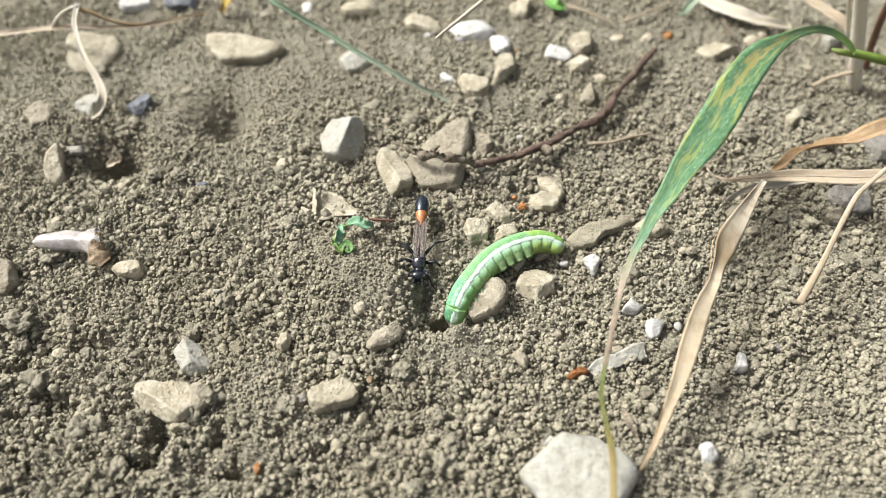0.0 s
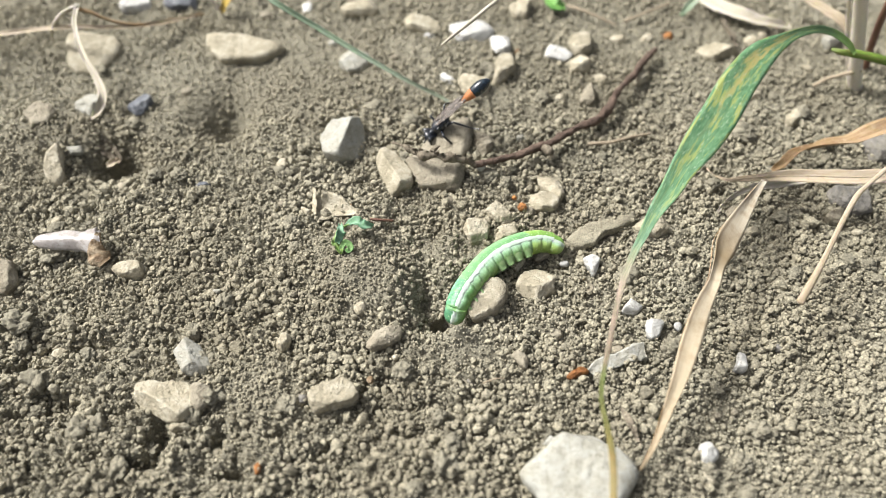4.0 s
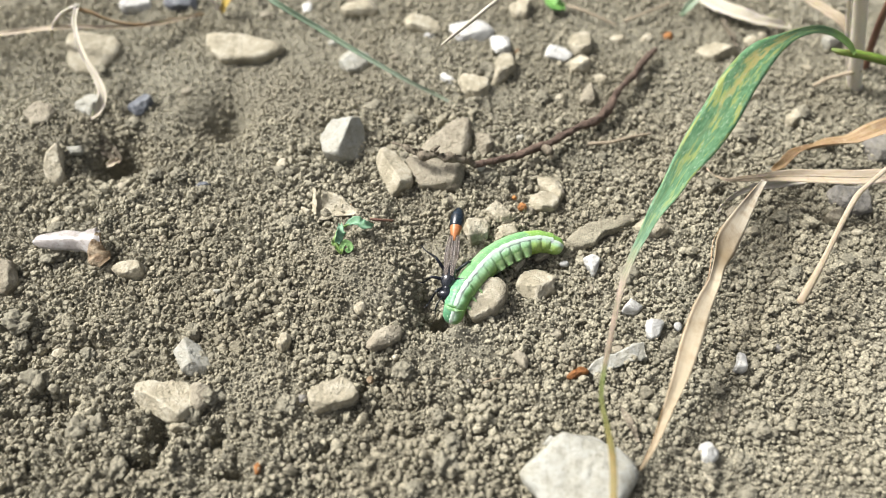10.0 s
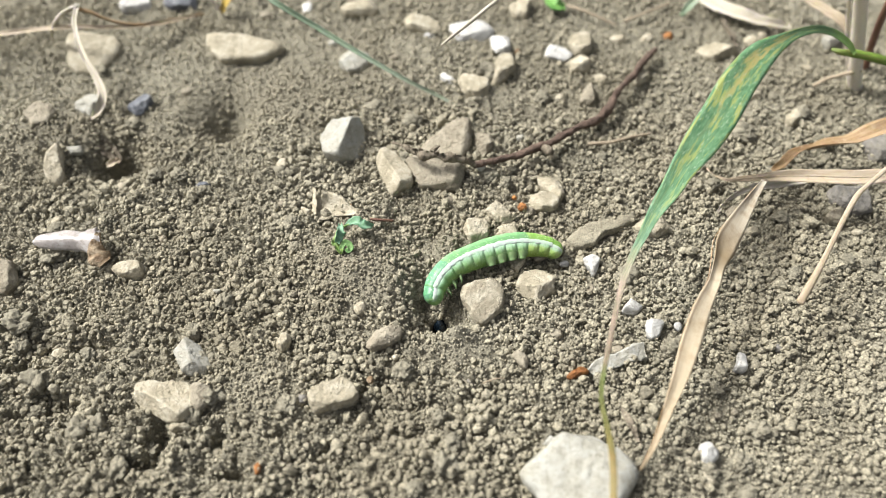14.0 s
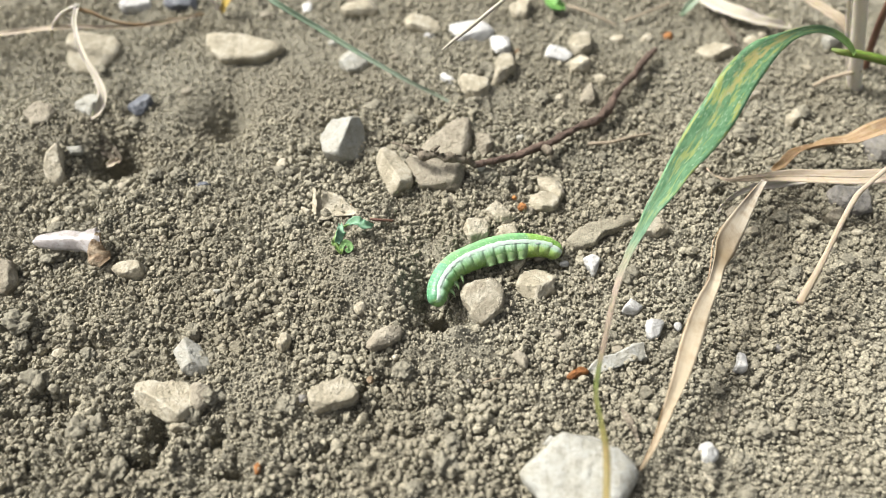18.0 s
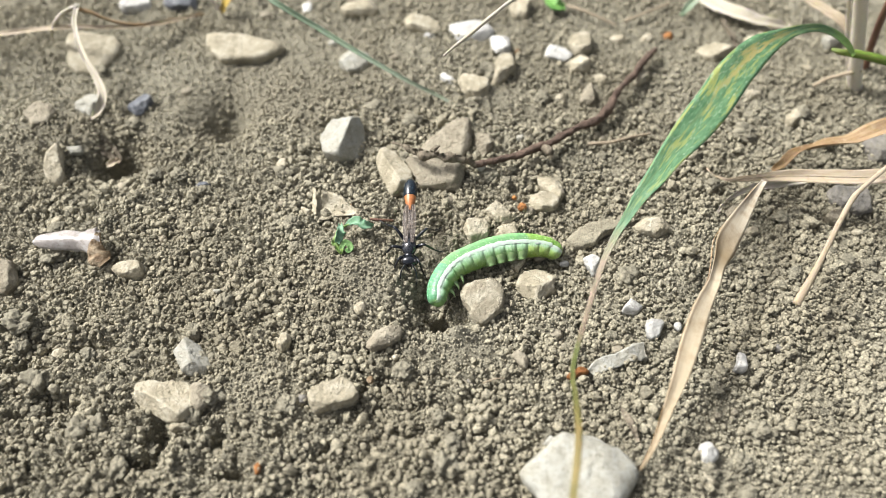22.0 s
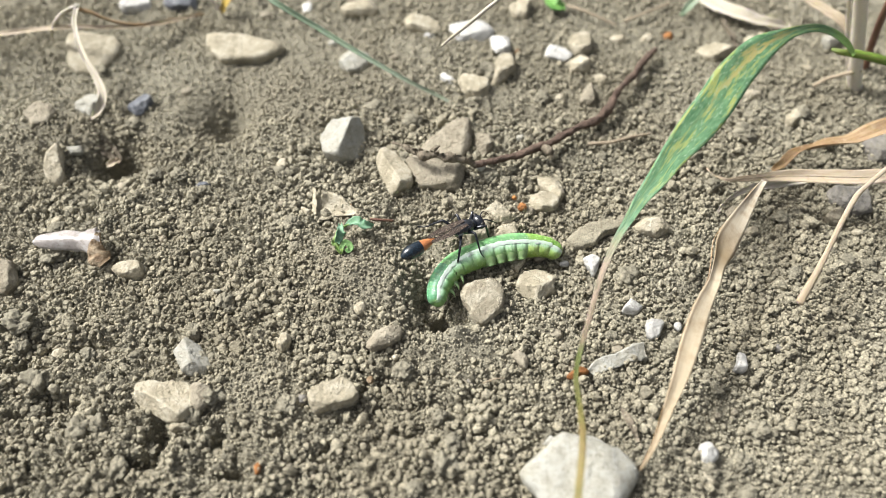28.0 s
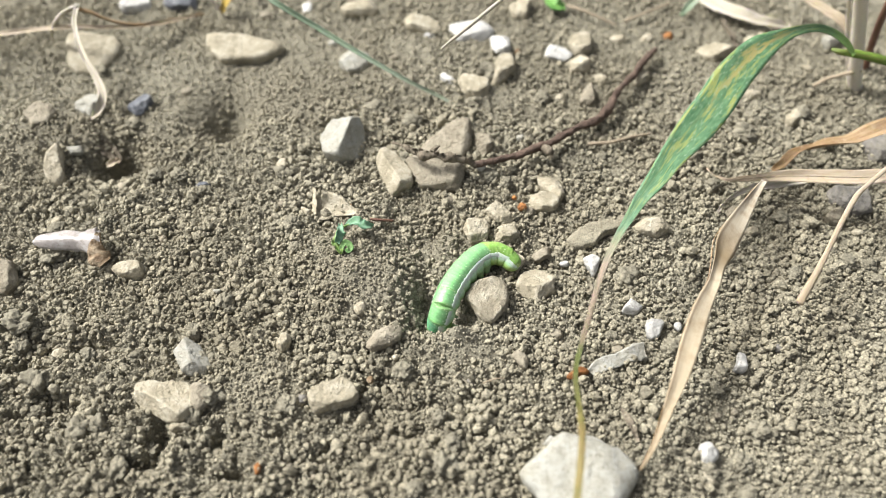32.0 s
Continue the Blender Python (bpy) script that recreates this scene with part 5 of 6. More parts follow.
root_f = tagged(new("root_fibre", tube("root_fibre", [(38.9, -35.8, -0.2, 0.15), (40.2, -36.8, 0.1, 0.15), (41.6, -37.0, -0.6, 0.1)], ROOT, 6, 24, 0.15)), "thin pale fibre on crumbly soil", "root")
dark_sliver = tagged(new("bark_sliver", ribbon("bark_sliver", [(32.8, -35.8, 0.3, 0.42, 0), (33.8, -38.3, 0.7, 1.24, 10), (34.5, -40.5, 0.8, 1.02, 10), (35.1, -42.5, 0.3, 0.41, 0)], OLD_BARK, 0.2, 0.4, 24, 0.2, 21)), "dark grey-brown sliver of bark", "bark")
shell = tagged(new("shell_fragment"), "broken whitish shell shard with a brown inner end", "shell")
part("outer_shell", ribbon("outer_shell", [(-88.0, 1.8, -0.2, 1.21, 0), (-86.4, 1.9, 0.3, 2.9, 0), (-83.3, 2.0, 0.5, 3.99, 0), (-79.7, 2.1, 0.4, 4.36, 5), (-77.9, 2.0, 0.5, 4.59, 8), (-75.5, 1.9, 0.9, 6.27, 14), (-74.3, 2.0, 1.0, 7.48, 22), (-73.4, 2.3, 0.9, 6.04, 24)], SHELL, -0.30, 0.7, 50, 0.35, 31), shell, "glossy whitish outer shell")
part("broken_end", ribbon("broken_end", [(-73.5, 3.0, 1.9, 0.96, 30), (-73.7, 0.8, 1.1, 2.4, 30), (-73.1, -1.2, 0.6, 4.06, 28), (-72.2, -2.4, 0.2, 4.53, 24), (-71.2, -3.2, -0.4, 2.86, 20)], BROWN, -0.2, 0.6, 30, 0.5, 32), shell, "brown broken end of the shell")
white_flake = tagged(new("stone_flake", ribbon("stone_flake", [(28.0, -29.0, 0.4, 1.6, 0), (30.2, -27.6, 0.9, 2.6, 0), (33.0, -26.7, 1.1, 2.7, 5), (35.2, -25.8, 1.2, 2.6, 0), (37.2, -25.1, 1.3, 3.4, -5), (38.9, -24.5, 1.1, 3.3, -5)], WHITE, 0.04, 1.0, 40, 0.35, 36)), "flat white angular flake set in the soil", "stone flake")
flake = tagged(new("stone_flake"), "thin curled cream flake with an upright rim", "stone flake")
part("plate", ribbon("plate", [(-28.3, 10.9, 1.0, 4.5, -10), (-26.6, 10.6, 0.9, 6.0, 0), (-24.0, 10.6, 1.2, 5.6, 10), (-21.6, 9.9, 1.0, 3.4, 10), (-19.4, 9.4, 0.9, 1.7, 5), (-17.8, 9.7, 1.0, 0.5, 0)], CREAM, 0.22, 0.6, 40, 0.5, 33), flake)
part("rim", ribbon("rim", [(-28.0, 8.4, 1.2, 0.8, 40), (-28.2, 10.6, 1.6, 1.5, 45), (-28.5, 13.4, 1.8, 1.4, 45), (-28.9, 15.6, 1.6, 0.4, 40)], CREAM, 0.15, 0.5, 26, 0.2, 34), flake, "upright pale rim")
twig = tagged(new("twig"), "crooked red-brown twig with a rough grey end", "twig")
part("shoot", tube("shoot", [(6.9, 21.1, 2.8, 0.63), (10.8, 22.1, 3.0, 0.68), (16.9, 24.1, 2.9, 0.84), (22.3, 27.1, 2.5, 1.07), (25.1, 28.6, 2.4, 0.80), (28.6, 31.2, 2.4, 0.92), (31.5, 33.1, 2.3, 0.82), (35.8, 35.4, 2.2, 1.05), (39.7, 39.5, 1.9, 1.06), (43.0, 46.0, 1.5, 0.85), (47.9, 52.3, 1.3, 0.82), (51.7, 58.3, 1.1, 0.83), (55.8, 63.8, 0.1, 0.66)], BARK, 14, 110, 0.4, 5), twig, "smooth red-brown shoot")
part("rough_end", tube("rough_end", [(-11.4, 25.2, 6.0, 0.35), (-9.1, 24.0, 6.2, 0.31), (-7.3, 22.3, 6.6, 0.60), (-5.3, 20.8, 6.9, 0.76), (-3.5, 20.1, 7.0, 0.85), (-1.7, 20.3, 7.1, 0.68), (0.2, 19.8, 6.9, 0.85), (2.8, 19.9, 6.3, 0.85), (5.6, 20.6, 4.3, 0.73), (7.8, 21.4, 2.5, 0.52)], OLD_BARK, 18, 160, 0.62, 9), twig, "rough scaly grey bark")
part("side_bud", tube("side_bud", [(-2.7, 21.0, 7.3, 0.56), (-1.5, 21.3, 8.4, 0.62), (-0.7, 21.5, 8.9, 0.31)], OLD_BARK, 8, 16, 0.5), twig)
part("side_bud", tube("side_bud", [(23.2, 26.6, 2.7, 1.04), (24.3, 25.2, 3.0, 1.03), (25.2, 25.3, 2.2, 0.52)], OLD_BARK, 10, 16, 0.5), twig)
part("side_bud", tube("side_bud", [(-7.0, 21.6, 6.6, 0.51), (-8.0, 22.4, 7.2, 0.51), (-8.8, 23.3, 7.4, 0.25)], OLD_BARK, 8, 16, 0.5), twig)
SCALES = np.random.RandomState(5)
for k in range(14):
    along = smooth_path([(-8.6, 23.2, 6.6), (-5.3, 20.8, 7.6), (-1.7, 20.3, 7.9), (2.8, 19.9, 7.1), (6.6, 20.9, 4.6)], 14)[k]
    lift, lean = SCALES.uniform(0.5, 1.2), SCALES.uniform(-1.3, 1.3, 2)
    part("bark_scale", ribbon("bark_scale", [(along[0], along[1], along[2] - 0.4, 0.5, 0), (along[0] + lean[0] * 0.5, along[1] + lean[1] * 0.4, along[2] + lift * 0.5, 0.9, 30), (along[0] + lean[0], along[1] + lean[1] * 0.6, along[2] + lift * 0.8, 0.35, 60)], OLD_BARK, 0.3, 0.2, 14, 0.3, 50 + k, 5), twig, "curled flake of grey bark")
sprout = tagged(new("sprout"), "tiny wilted green seedling with curled leaves", "seedling")
part("stalk", tube("stalk", [(-20.8, -3.3, 3.4, 0.58), (-21.7, -2.1, 3.6, 0.65), (-22.3, -0.2, 3.8, 0.47), (-22.0, 1.5, 4.3, 0.35), (-20.8, 2.1, 5.0, 0.29), (-19.6, 2.7, 5.1, 0.29)], SPROUT_LIGHT, 8, 36, 0.2), sprout, "pale green bent stalk")
part("leaf", ribbon("leaf", [(-20.5, 2.3, 5.0, 0.47, 0), (-19.2, 3.2, 5.3, 1.66, 20), (-17.4, 2.7, 5.8, 2.36, 35), (-16.1, 2.5, 5.3, 2.24, 30), (-14.8, 3.4, 3.6, 0.6, 0)], SPROUT, 0.2, 0.25, 40, 0.5, 22), sprout, "crumpled dark green leaf")
part("leaf", ribbon("leaf", [(-21.5, 2.7, 5.0, 0.71, 0), (-21.3, 0.6, 5.8, 1.75, 30), (-21.4, -0.8, 5.7, 1.98, 40), (-21.9, -1.7, 4.6, 1.05, 20)], SPROUT, 0.3, 0.25, 34, 0.5, 23), sprout, "folded dark green leaf")
part("leaf", ribbon("leaf", [(-22.9, 0.3, 3.9, 0.47, 0), (-22.5, -1.8, 4.8, 1.05, 20), (-21.6, -3.1, 4.7, 1.28, 30), (-20.6, -3.8, 4.4, 0.58, 20)], SPROUT_LIGHT, 0.3, 0.25, 30, 0.8, 24), sprout, "yellow-green wilted leaf")
part("curl", ribbon("curl", [(-20.8, -3.6, 4.1, 0.7, 0), (-20.8, -2.7, 4.5, 1.05, 15), (-20.2, -2.0, 4.9, 1.28, 25), (-19.3, -2.3, 5.0, 1.28, 10), (-18.9, -3.1, 4.9, 1.16, -10), (-19.4, -3.8, 4.8, 0.92, -10), (-20.0, -3.4, 5.0, 0.58, 0)], FRESH_CURL, 0.25, 0.3, 44, 0.3, 25), sprout, "bright green curled shoot tip")
dark_rootlet = tagged(new("root_fibre", tube("root_fibre", [(-15.7, 6.4, 2.1, 0.36), (-13.3, 6.4, 1.8, 0.36), (-10.9, 7.0, 0.7, 0.24)], MAROON, 6, 20, 0.3)), "thin dark rootlet beside the seedling", "root")
flat_stone = stone(7.8, -14.2, 1.6, (4.4, 5.0, 5.9, 5.8, 5.0, 5.0, 5.6, 4.8, 3.7, 3.3, 3.5, 4.3, 5.0, 4.1, 3.9, 4.1), 3.2, "l", "flat tan stone slab at the burrow mouth", "flat_stone", planes=((0.04, -0.06, 1.0, 1.25), (-0.6, 0.3, 0.74, 3.4), (0.5, -0.5, 0.7, 3.3)), crisp=40)


# ---- the caterpillar: thirteen rings on a bent spine, keyed one by one ----
RING = 2.55
GIRTH = (2.05, 2.3, 2.45, 2.5, 2.6, 2.68, 2.7, 2.7, 2.68, 2.6, 2.45, 2.25, 1.95)


def ring_mesh(i):
    """One body ring: a soft barrel of fine annulets, x towards the head and z towards the back."""
    n, k = 37, 36
    g = GIRTH[i]
    before, after = GIRTH[max(i - 1, 0)], GIRTH[min(i + 1, len(GIRTH) - 1)]
    s = np.linspace(-1, 1, n)
    half = RING * 0.74
    base = np.where(s > 0, g + (before - g) * np.abs(s) * 0.5, g + (after - g) * np.abs(s) * 0.5)
    profile = base * (1.03 - (0.045 if i > 9 else 0.065) * np.abs(s) ** 3.0)
    if i == len(GIRTH) - 1:
        profile = np.where(s < 0.1, profile * np.sqrt(np.clip(1 - (np.maximum(0.1 - s, 0) / 1.12) ** 2.4, 0.0, 1)), profile)
    if i == 0:
        profile = np.where(s > -0.1, profile * np.sqrt(np.clip(1 - (np.maximum(s + 0.1, 0) / 1.25) ** 2.2, 0.0, 1)), profile)
    shell = profile.copy()
    shell[[0, -1]] *= 0.6
    a = np.linspace(0, 2 * np.pi, k, endpoint=False)
    flank = np.exp(-((np.sin(a) + 0.35) / 0.35) ** 2)
    fold = 1 + 0.006 * np.cos(s[:, None] * 15.5) + 0.10 * flank[None] * (np.cos(s[:, None] * 3.0) - 0.2) + 0.012 * np.cos(a * 7 + i)[None]
    v = np.stack([np.repeat((s * half)[:, None], k, 1), shell[:, None] * np.cos(a)[None] * fold * 0.97, shell[:, None] * np.sin(a)[None] * fold], -1).reshape(-1, 3)
    return mesh_from("segment", v, strip_faces(n, k, True), TAIL_SKIN if i > 9 else FRONT_SKIN if i < 3 else SKIN), profile, s * half


def stripe_mesh(profile, xs, side, i):
    """The white band along one flank, a little proud of the skin, wider in the middle of the ring."""
    keep = slice(3, -3)
    x, r = xs[keep], profile[keep] * 1.012 + 0.025
    swell = np.cos(x / xs[-1] * 1.4)
    ragged = soft_noise(x * 1.6 + 7 * i, 0 * x + 3.3, 77 + side)
    low, high = 10 - 5 * swell + 4 * ragged, 25 + 4 * swell + 2.5 * soft_noise(x * 2.1 + 5 * i, 0 * x + 8.1, 80 + side)
    angles = np.radians(low[:, None] + (high - low)[:, None] * np.linspace(0, 1, 6)[None])
    rim = 1 - 0.02 * np.abs(np.linspace(-1, 1, 6)) ** 3
    v = np.stack([np.repeat(x[:, None], 6, 1), side * r[:, None] * np.cos(angles) * 0.97 * rim, r[:, None] * np.sin(angles) * rim], -1)
    inner = v * (1, 0.94, 0.94)
    both = np.concatenate([v, inner[:, ::-1]], 1)
    if side < 0:
        both = both[:, ::-1]
    return mesh_from("stripe", both.reshape(-1, 3), strip_faces(both.shape[0], 12, True), STRIPE)


def caterpillar():
    body = tagged(new("caterpillar"), "plump green caterpillar with a white side stripe", "caterpillar")
    rings = []
    for i in range(len(GIRTH)):
        me, profile, xs = ring_mesh(i)
        seg = part("segment", me, body, "bright green body ring with pale flecks")
        rings.append(seg)
        for side in (1, -1):
            part("stripe", stripe_mesh(profile, xs, side, i), seg, "chalk-white side stripe")
        g = GIRTH[i]
        if i in (1, 2, 3):
            for side in (1, -1):
                rows = [(0.2, side * g * 0.45, -g * 0.70, 0.46), (0.5, side * g * 0.62, -g * 1.08, 0.30), (0.7, side * g * 0.62, -g * 1.32, 0.20), (1.0, side * g * 0.5, -g * 1.52, 0.06)]
                part("leg", tube("leg", rows, FOOT, 8, 10), seg, "small pointed pale green leg")
        if i in (6, 7, 8, 9):
            for side in (1, -1):
                rows = [(0, side * g * 0.46, -g * 0.35, 1.45), (0, side * g * 0.50, -g * 0.72, 1.28), (0.05, side * g * 0.54, -g * 0.96, 0.98), (0.05, side * g * 0.56, -g * 1.06, 0.86), (0.05, side * g * 0.56, -g * 1.13, 0.80), (0.05, side * g * 0.56, -g * 1.16, 0.35)]
                part("proleg", tube("proleg", rows, FOOT, 10, 12), seg, "stubby pale green proleg")
        if i == 0:
            v, f = BALLS[3]
            skull = v * (1.15, 1.45, 1.4) + (1.0, 0, -0.35)
            skull = skull - np.column_stack([0 * v[:, 0], 0 * v[:, 0], 0.18 * np.exp(-(v[:, 1] / 0.18) ** 2) * (v[:, 2] > 0)])
            part("head", mesh_from("head", skull, f, LARVA_HEAD), seg, "smooth green head capsule")
    return body, rings


larva, larva_rings = caterpillar()


# ---- the sand wasp, x towards its head ----
def blob(name, centre, radii, material, level=3, waist=0.0):
    v, f = BALLS[level]
    v = v * (1 - waist * np.exp(-(v[:, :1] / 0.25) ** 2))
    return mesh_from(name, v * radii + np.asarray(centre), f, material)


def wing_mesh(side):
    n, k = 30, 7
    s, c = np.linspace(0, 1, n), np.linspace(-0.5, 0.5, k)
    width = 1.5 * np.sin(np.pi * np.clip(s ** 1.3 * 0.78 + 0.13, 0, 1)) ** 0.8
    x = -0.2 - 8.9 * s[:, None] + 0 * c[None]
    y = side * (0.62 + 0.08 * np.sin(s * 2.4)[:, None]) + width[:, None] * c[None]
    z = 1.75 - 0.35 * s[:, None] + 0.12 * np.cos(c * 12)[None] * s[:, None] + side * 0.06
    top = np.stack([x, y, z], -1)
    ring = np.concatenate([top, top[:, ::-1] - (0, 0, 0.03)], 1)
    uv = np.stack([np.tile(np.concatenate([c, c[::-1]]) + 0.5, n), np.repeat(s, 2 * k)], -1)
    return mesh_from("wing", ring.reshape(-1, 3), strip_faces(n, 2 * k, True), WING, True, uv)


def wasp():
    body = tagged(new("sand_wasp"), "slender black sand wasp with an orange-banded abdomen", "wasp")
    thorax = part("thorax", blob("thorax", (0.1, 0, 0.15), (2.1, 1.55, 1.5), HAIRY), body, "glossy black hairy thorax")
    part("pronotum", blob("pronotum", (2.05, 0, 0.1), (0.7, 0.95, 0.85), CHITIN), thorax)
    part("scutellum", blob("scutellum", (-0.95, 0, 1.15), (0.6, 0.85, 0.42), CHITIN), thorax)
    for side in (1, -1):
        part("wing_base", blob("wing_base", (0.15, side * 1.12, 1.02), (0.5, 0.3, 0.25), CHITIN), thorax)
    part("propodeum", blob("propodeum", (-1.75, 0, 0.0), (1.4, 1.2, 1.15), HAIRY), thorax)
    for side in (1, -1):
        part("hair_patch", blob("hair_patch", (-1.8, side * 1.02, -0.15), (0.8, 0.22, 0.5), PALE, 3), thorax, "silvery hair patch on the flank")
        part("hair_patch", blob("hair_patch", (0.7, side * 1.16, -0.35), (0.6, 0.22, 0.4), PALE, 3), thorax, "silvery hair patch on the flank")
    head = part("head", blob("head", (3.3, 0, -0.05), (1.15, 1.8, 1.35), CHITIN), body, "broad glossy black head")
    for side in (1, -1):
        part("eye", blob("eye", (3.4, side * 1.35, 0.05), (0.72, 0.56, 0.95), EYE_SHINE), head, "large dark compound eye")
        part("antenna", tube("antenna", [(3.85, side * 0.32, 0.25, 0.15), (4.5, side * 0.85, 0.7, 0.14), (5.7, side * 1.5, 0.25, 0.14), (7.0, side * 1.7, -0.9, 0.11), (7.7, side * 1.5, -1.7, 0.08)], CHITIN, 7, 22), head, "thin black bent antenna")
        part("mandible", tube("mandible", [(3.7, side * 0.45, -0.7, 0.24), (4.3, side * 0.5, -1.0, 0.17), (4.75, side * 0.08, -1.15, 0.07)], CHITIN, 7, 10), head, "curved dark jaw")
    tail = [part("petiole", tube("petiole", [(-2.7, 0, -0.1, 0.42), (-3.4, 0, 0.15, 0.27), (-5.2, 0, 0.6, 0.26), (-6.9, 0, 0.8, 0.32), (-7.9, 0, 0.8, 0.45)], CHITIN, 10, 24), body, "long thread-thin black waist")]
    tail.append(part("abdomen_band", tube("abdomen_band", [(-7.5, 0, 0.8, 0.32), (-8.3, 0, 0.8, 0.5), (-9.6, 0, 0.72, 0.95), (-10.7, 0, 0.62, 1.2), (-11.5, 0, 0.55, 1.32)], ORANGE, 18, 24), body, "bright orange band of the abdomen"))
    tail.append(part("abdomen_tip", tube("abdomen_tip", [(-11.2, 0, 0.56, 1.32), (-12.4, 0, 0.45, 1.48), (-13.7, 0, 0.3, 1.45), (-14.8, 0, 0.15, 1.1), (-15.5, 0, 0.05, 0.6), (-15.9, 0, 0.0, 0.1)], CHITIN_BLUE, 18, 28), body, "shiny blue-black end of the abdomen"))
    for side in (1, -1):
        part("wing", wing_mesh(side), body, "smoky brown folded wing with dark veins")
    legs = []
    for x, sweep, reach in ((1.7, 38, 0.85), (0.0, 88, 1.0), (-1.6, 132, 1.35)):
        for side in (1, -1):
            hip = pose(x * MM, side * 0.75 * MM, -0.65 * MM, 0, 0, side * sweep)
            femur = part("leg", tube("leg", [(0, 0, 0, 0.34), (0.5 * reach, 0, 0.25, 0.38), (1.7 * reach, 0, 1.15, 0.33), (2.6 * reach, 0, 1.5, 0.25)], CHITIN, 8, 16), body, "thin black jointed leg", hip)
            part("shin", tube("shin", [(2.55 * reach, 0, 1.5, 0.25), (3.3 * reach, 0, 0.3, 0.25), (4.2 * reach, 0, -1.3, 0.2)], CHITIN, 7, 14), femur)
            part("foot", tube("foot", [(4.15 * reach, 0, -1.25, 0.17), (4.8 * reach, 0, -2.1, 0.14), (5.6 * reach, 0, -2.45, 0.11), (6.0 * reach, 0, -2.5, 0.05)], CHITIN, 6, 14), femur)
            legs.append((femur, hip, side, len(legs)))
    return body, legs, tail


hunter, hunter_legs, hunter_tail = wasp()


# ---- all that moves ----
AT_HOLE = [(24.8, 0.4, 0.4, 59), (20.9, 1.1, 1.2, 59), (15.6, -0.7, 1.8, 62), (10.3, -4.3, 2.3, 64), (6.2, -9.4, 2.8, 64), (3.6, -13.6, 2.7, 63), (2.4, -16.7, 1.6, 61), (1.8, -17.0, -2.5, 60), (1.5, -16.2, -7.0, 59), (1.5, -14.6, -13.0, 59), (1.4, -12.5, -18.0, 59)]
TUGGED = [(24.1, -0.2, 0.5, 57), (19.9, 0.6, 1.4, 59), (14.7, -0.7, 2.1, 61), (9.5, -4.0, 2.6, 63), (5.1, -8.3, 3.0, 63), (1.8, -12.3, 3.0, 63), (0.7, -15.2, 2.3, 63), (0.1, -16.4, 0.0, 61), (-0.1, -15.7, -4.0, 61)]
LIFTED = [(24.9, -0.5, 0.4, 55), (20.5, 0.6, 1.4, 57), (15.0, -0.0, 2.1, 57), (9.6, -1.2, 2.6, 57), (4.4, -3.0, 3.3, 57), (0.5, -5.2, 3.5, 57), (-2.1, -7.5, 2.4, 57), (-3.0, -9.6, 0.7, 55), (-3.1, -11.2, 0.1, 55)]
WAITING = [(24.3, -0.8, 0.3, 55), (21.5, 0.0, 1.0, 55), (16.0, -0.2, 1.8, 57), (10.4, -1.9, 2.3, 59), (5.6, -4.2, 2.7, 59), (2.0, -6.3, 2.8, 59), (-0.6, -9.2, 2.5, 59), (-1.8, -11.9, 1.7, 59), (-1.9, -15.2, 1.6, 59), (-1.4, -17.7, 2.2, 59)]
SETTLED = [(24.2, -0.9, 0.2, 55), (21.5, -0.1, 1.0, 55), (16.0, -0.4, 1.8, 57), (10.4, -1.9, 2.3, 59), (5.7, -4.2, 2.7, 59), (2.3, -6.3, 2.8, 59), (0.0, -9.3, 2.6, 59), (-1.1, -12.3, 2.3, 59), (-1.1, -15.8, 2.3, 59), (-0.7, -18.2, 2.6, 59)]
DRAWN = [(23.3, -1.8, 0.3, 55), (22.2, -0.6, 0.8, 55), (18.6, 0.2, 1.4, 56), (13.8, -0.7, 2.0, 57), (8.7, -3.3, 2.5, 58), (4.5, -7.5, 2.8, 58), (1.9, -12.2, 2.8, 58), (1.0, -15.5, 1.8, 57), (0.7, -16.6, -1.5, 55), (0.5, -16.2, -6.0, 54), (0.2, -14.3, -13.0, 53)]
GOING_IN = [(20.3, -2.8, 0.4, 52), (19.5, -1.3, 1.0, 52), (16.8, -0.4, 1.7, 51), (11.9, -1.6, 2.2, 50), (7.1, -5.3, 2.7, 48), (3.4, -10.3, 3.0, 46), (1.3, -15.1, 2.6, 43), (0.5, -16.5, -1.0, 41), (0.0, -16.8, -5.0, 40), (-0.2, -14.3, -13.0, 40), (-0.5, -10.4, -22.0, 40)]
LAST = [(14.9, -4.9, 1.1, 36), (13.4, -3.5, 1.7, 34), (10.8, -2.7, 2.2, 31), (7.7, -3.9, 2.7, 27), (4.4, -7.5, 2.9, 23), (1.6, -12.2, 3.0, 21), (0.0, -16.3, 2.4, 21), (-0.8, -17.4, -1.5, 21), (-0.9, -16.7, -6.0, 21), (-0.9, -13.5, -15.0, 21), (-0.8, -8.6, -26.0, 21)]
STANCES = [(0, AT_HOLE), (9.95, AT_HOLE), (10.15, TUGGED), (10.5, LIFTED), (11.2, LIFTED), (11.6, WAITING), (14.2, WAITING), (16.5, SETTLED), (31.1, SETTLED), (31.5, DRAWN), (31.7, GOING_IN), (31.9, LAST), (32.0, LAST)]
LARVA_BASE = (10.0, 0.0, 0.0)
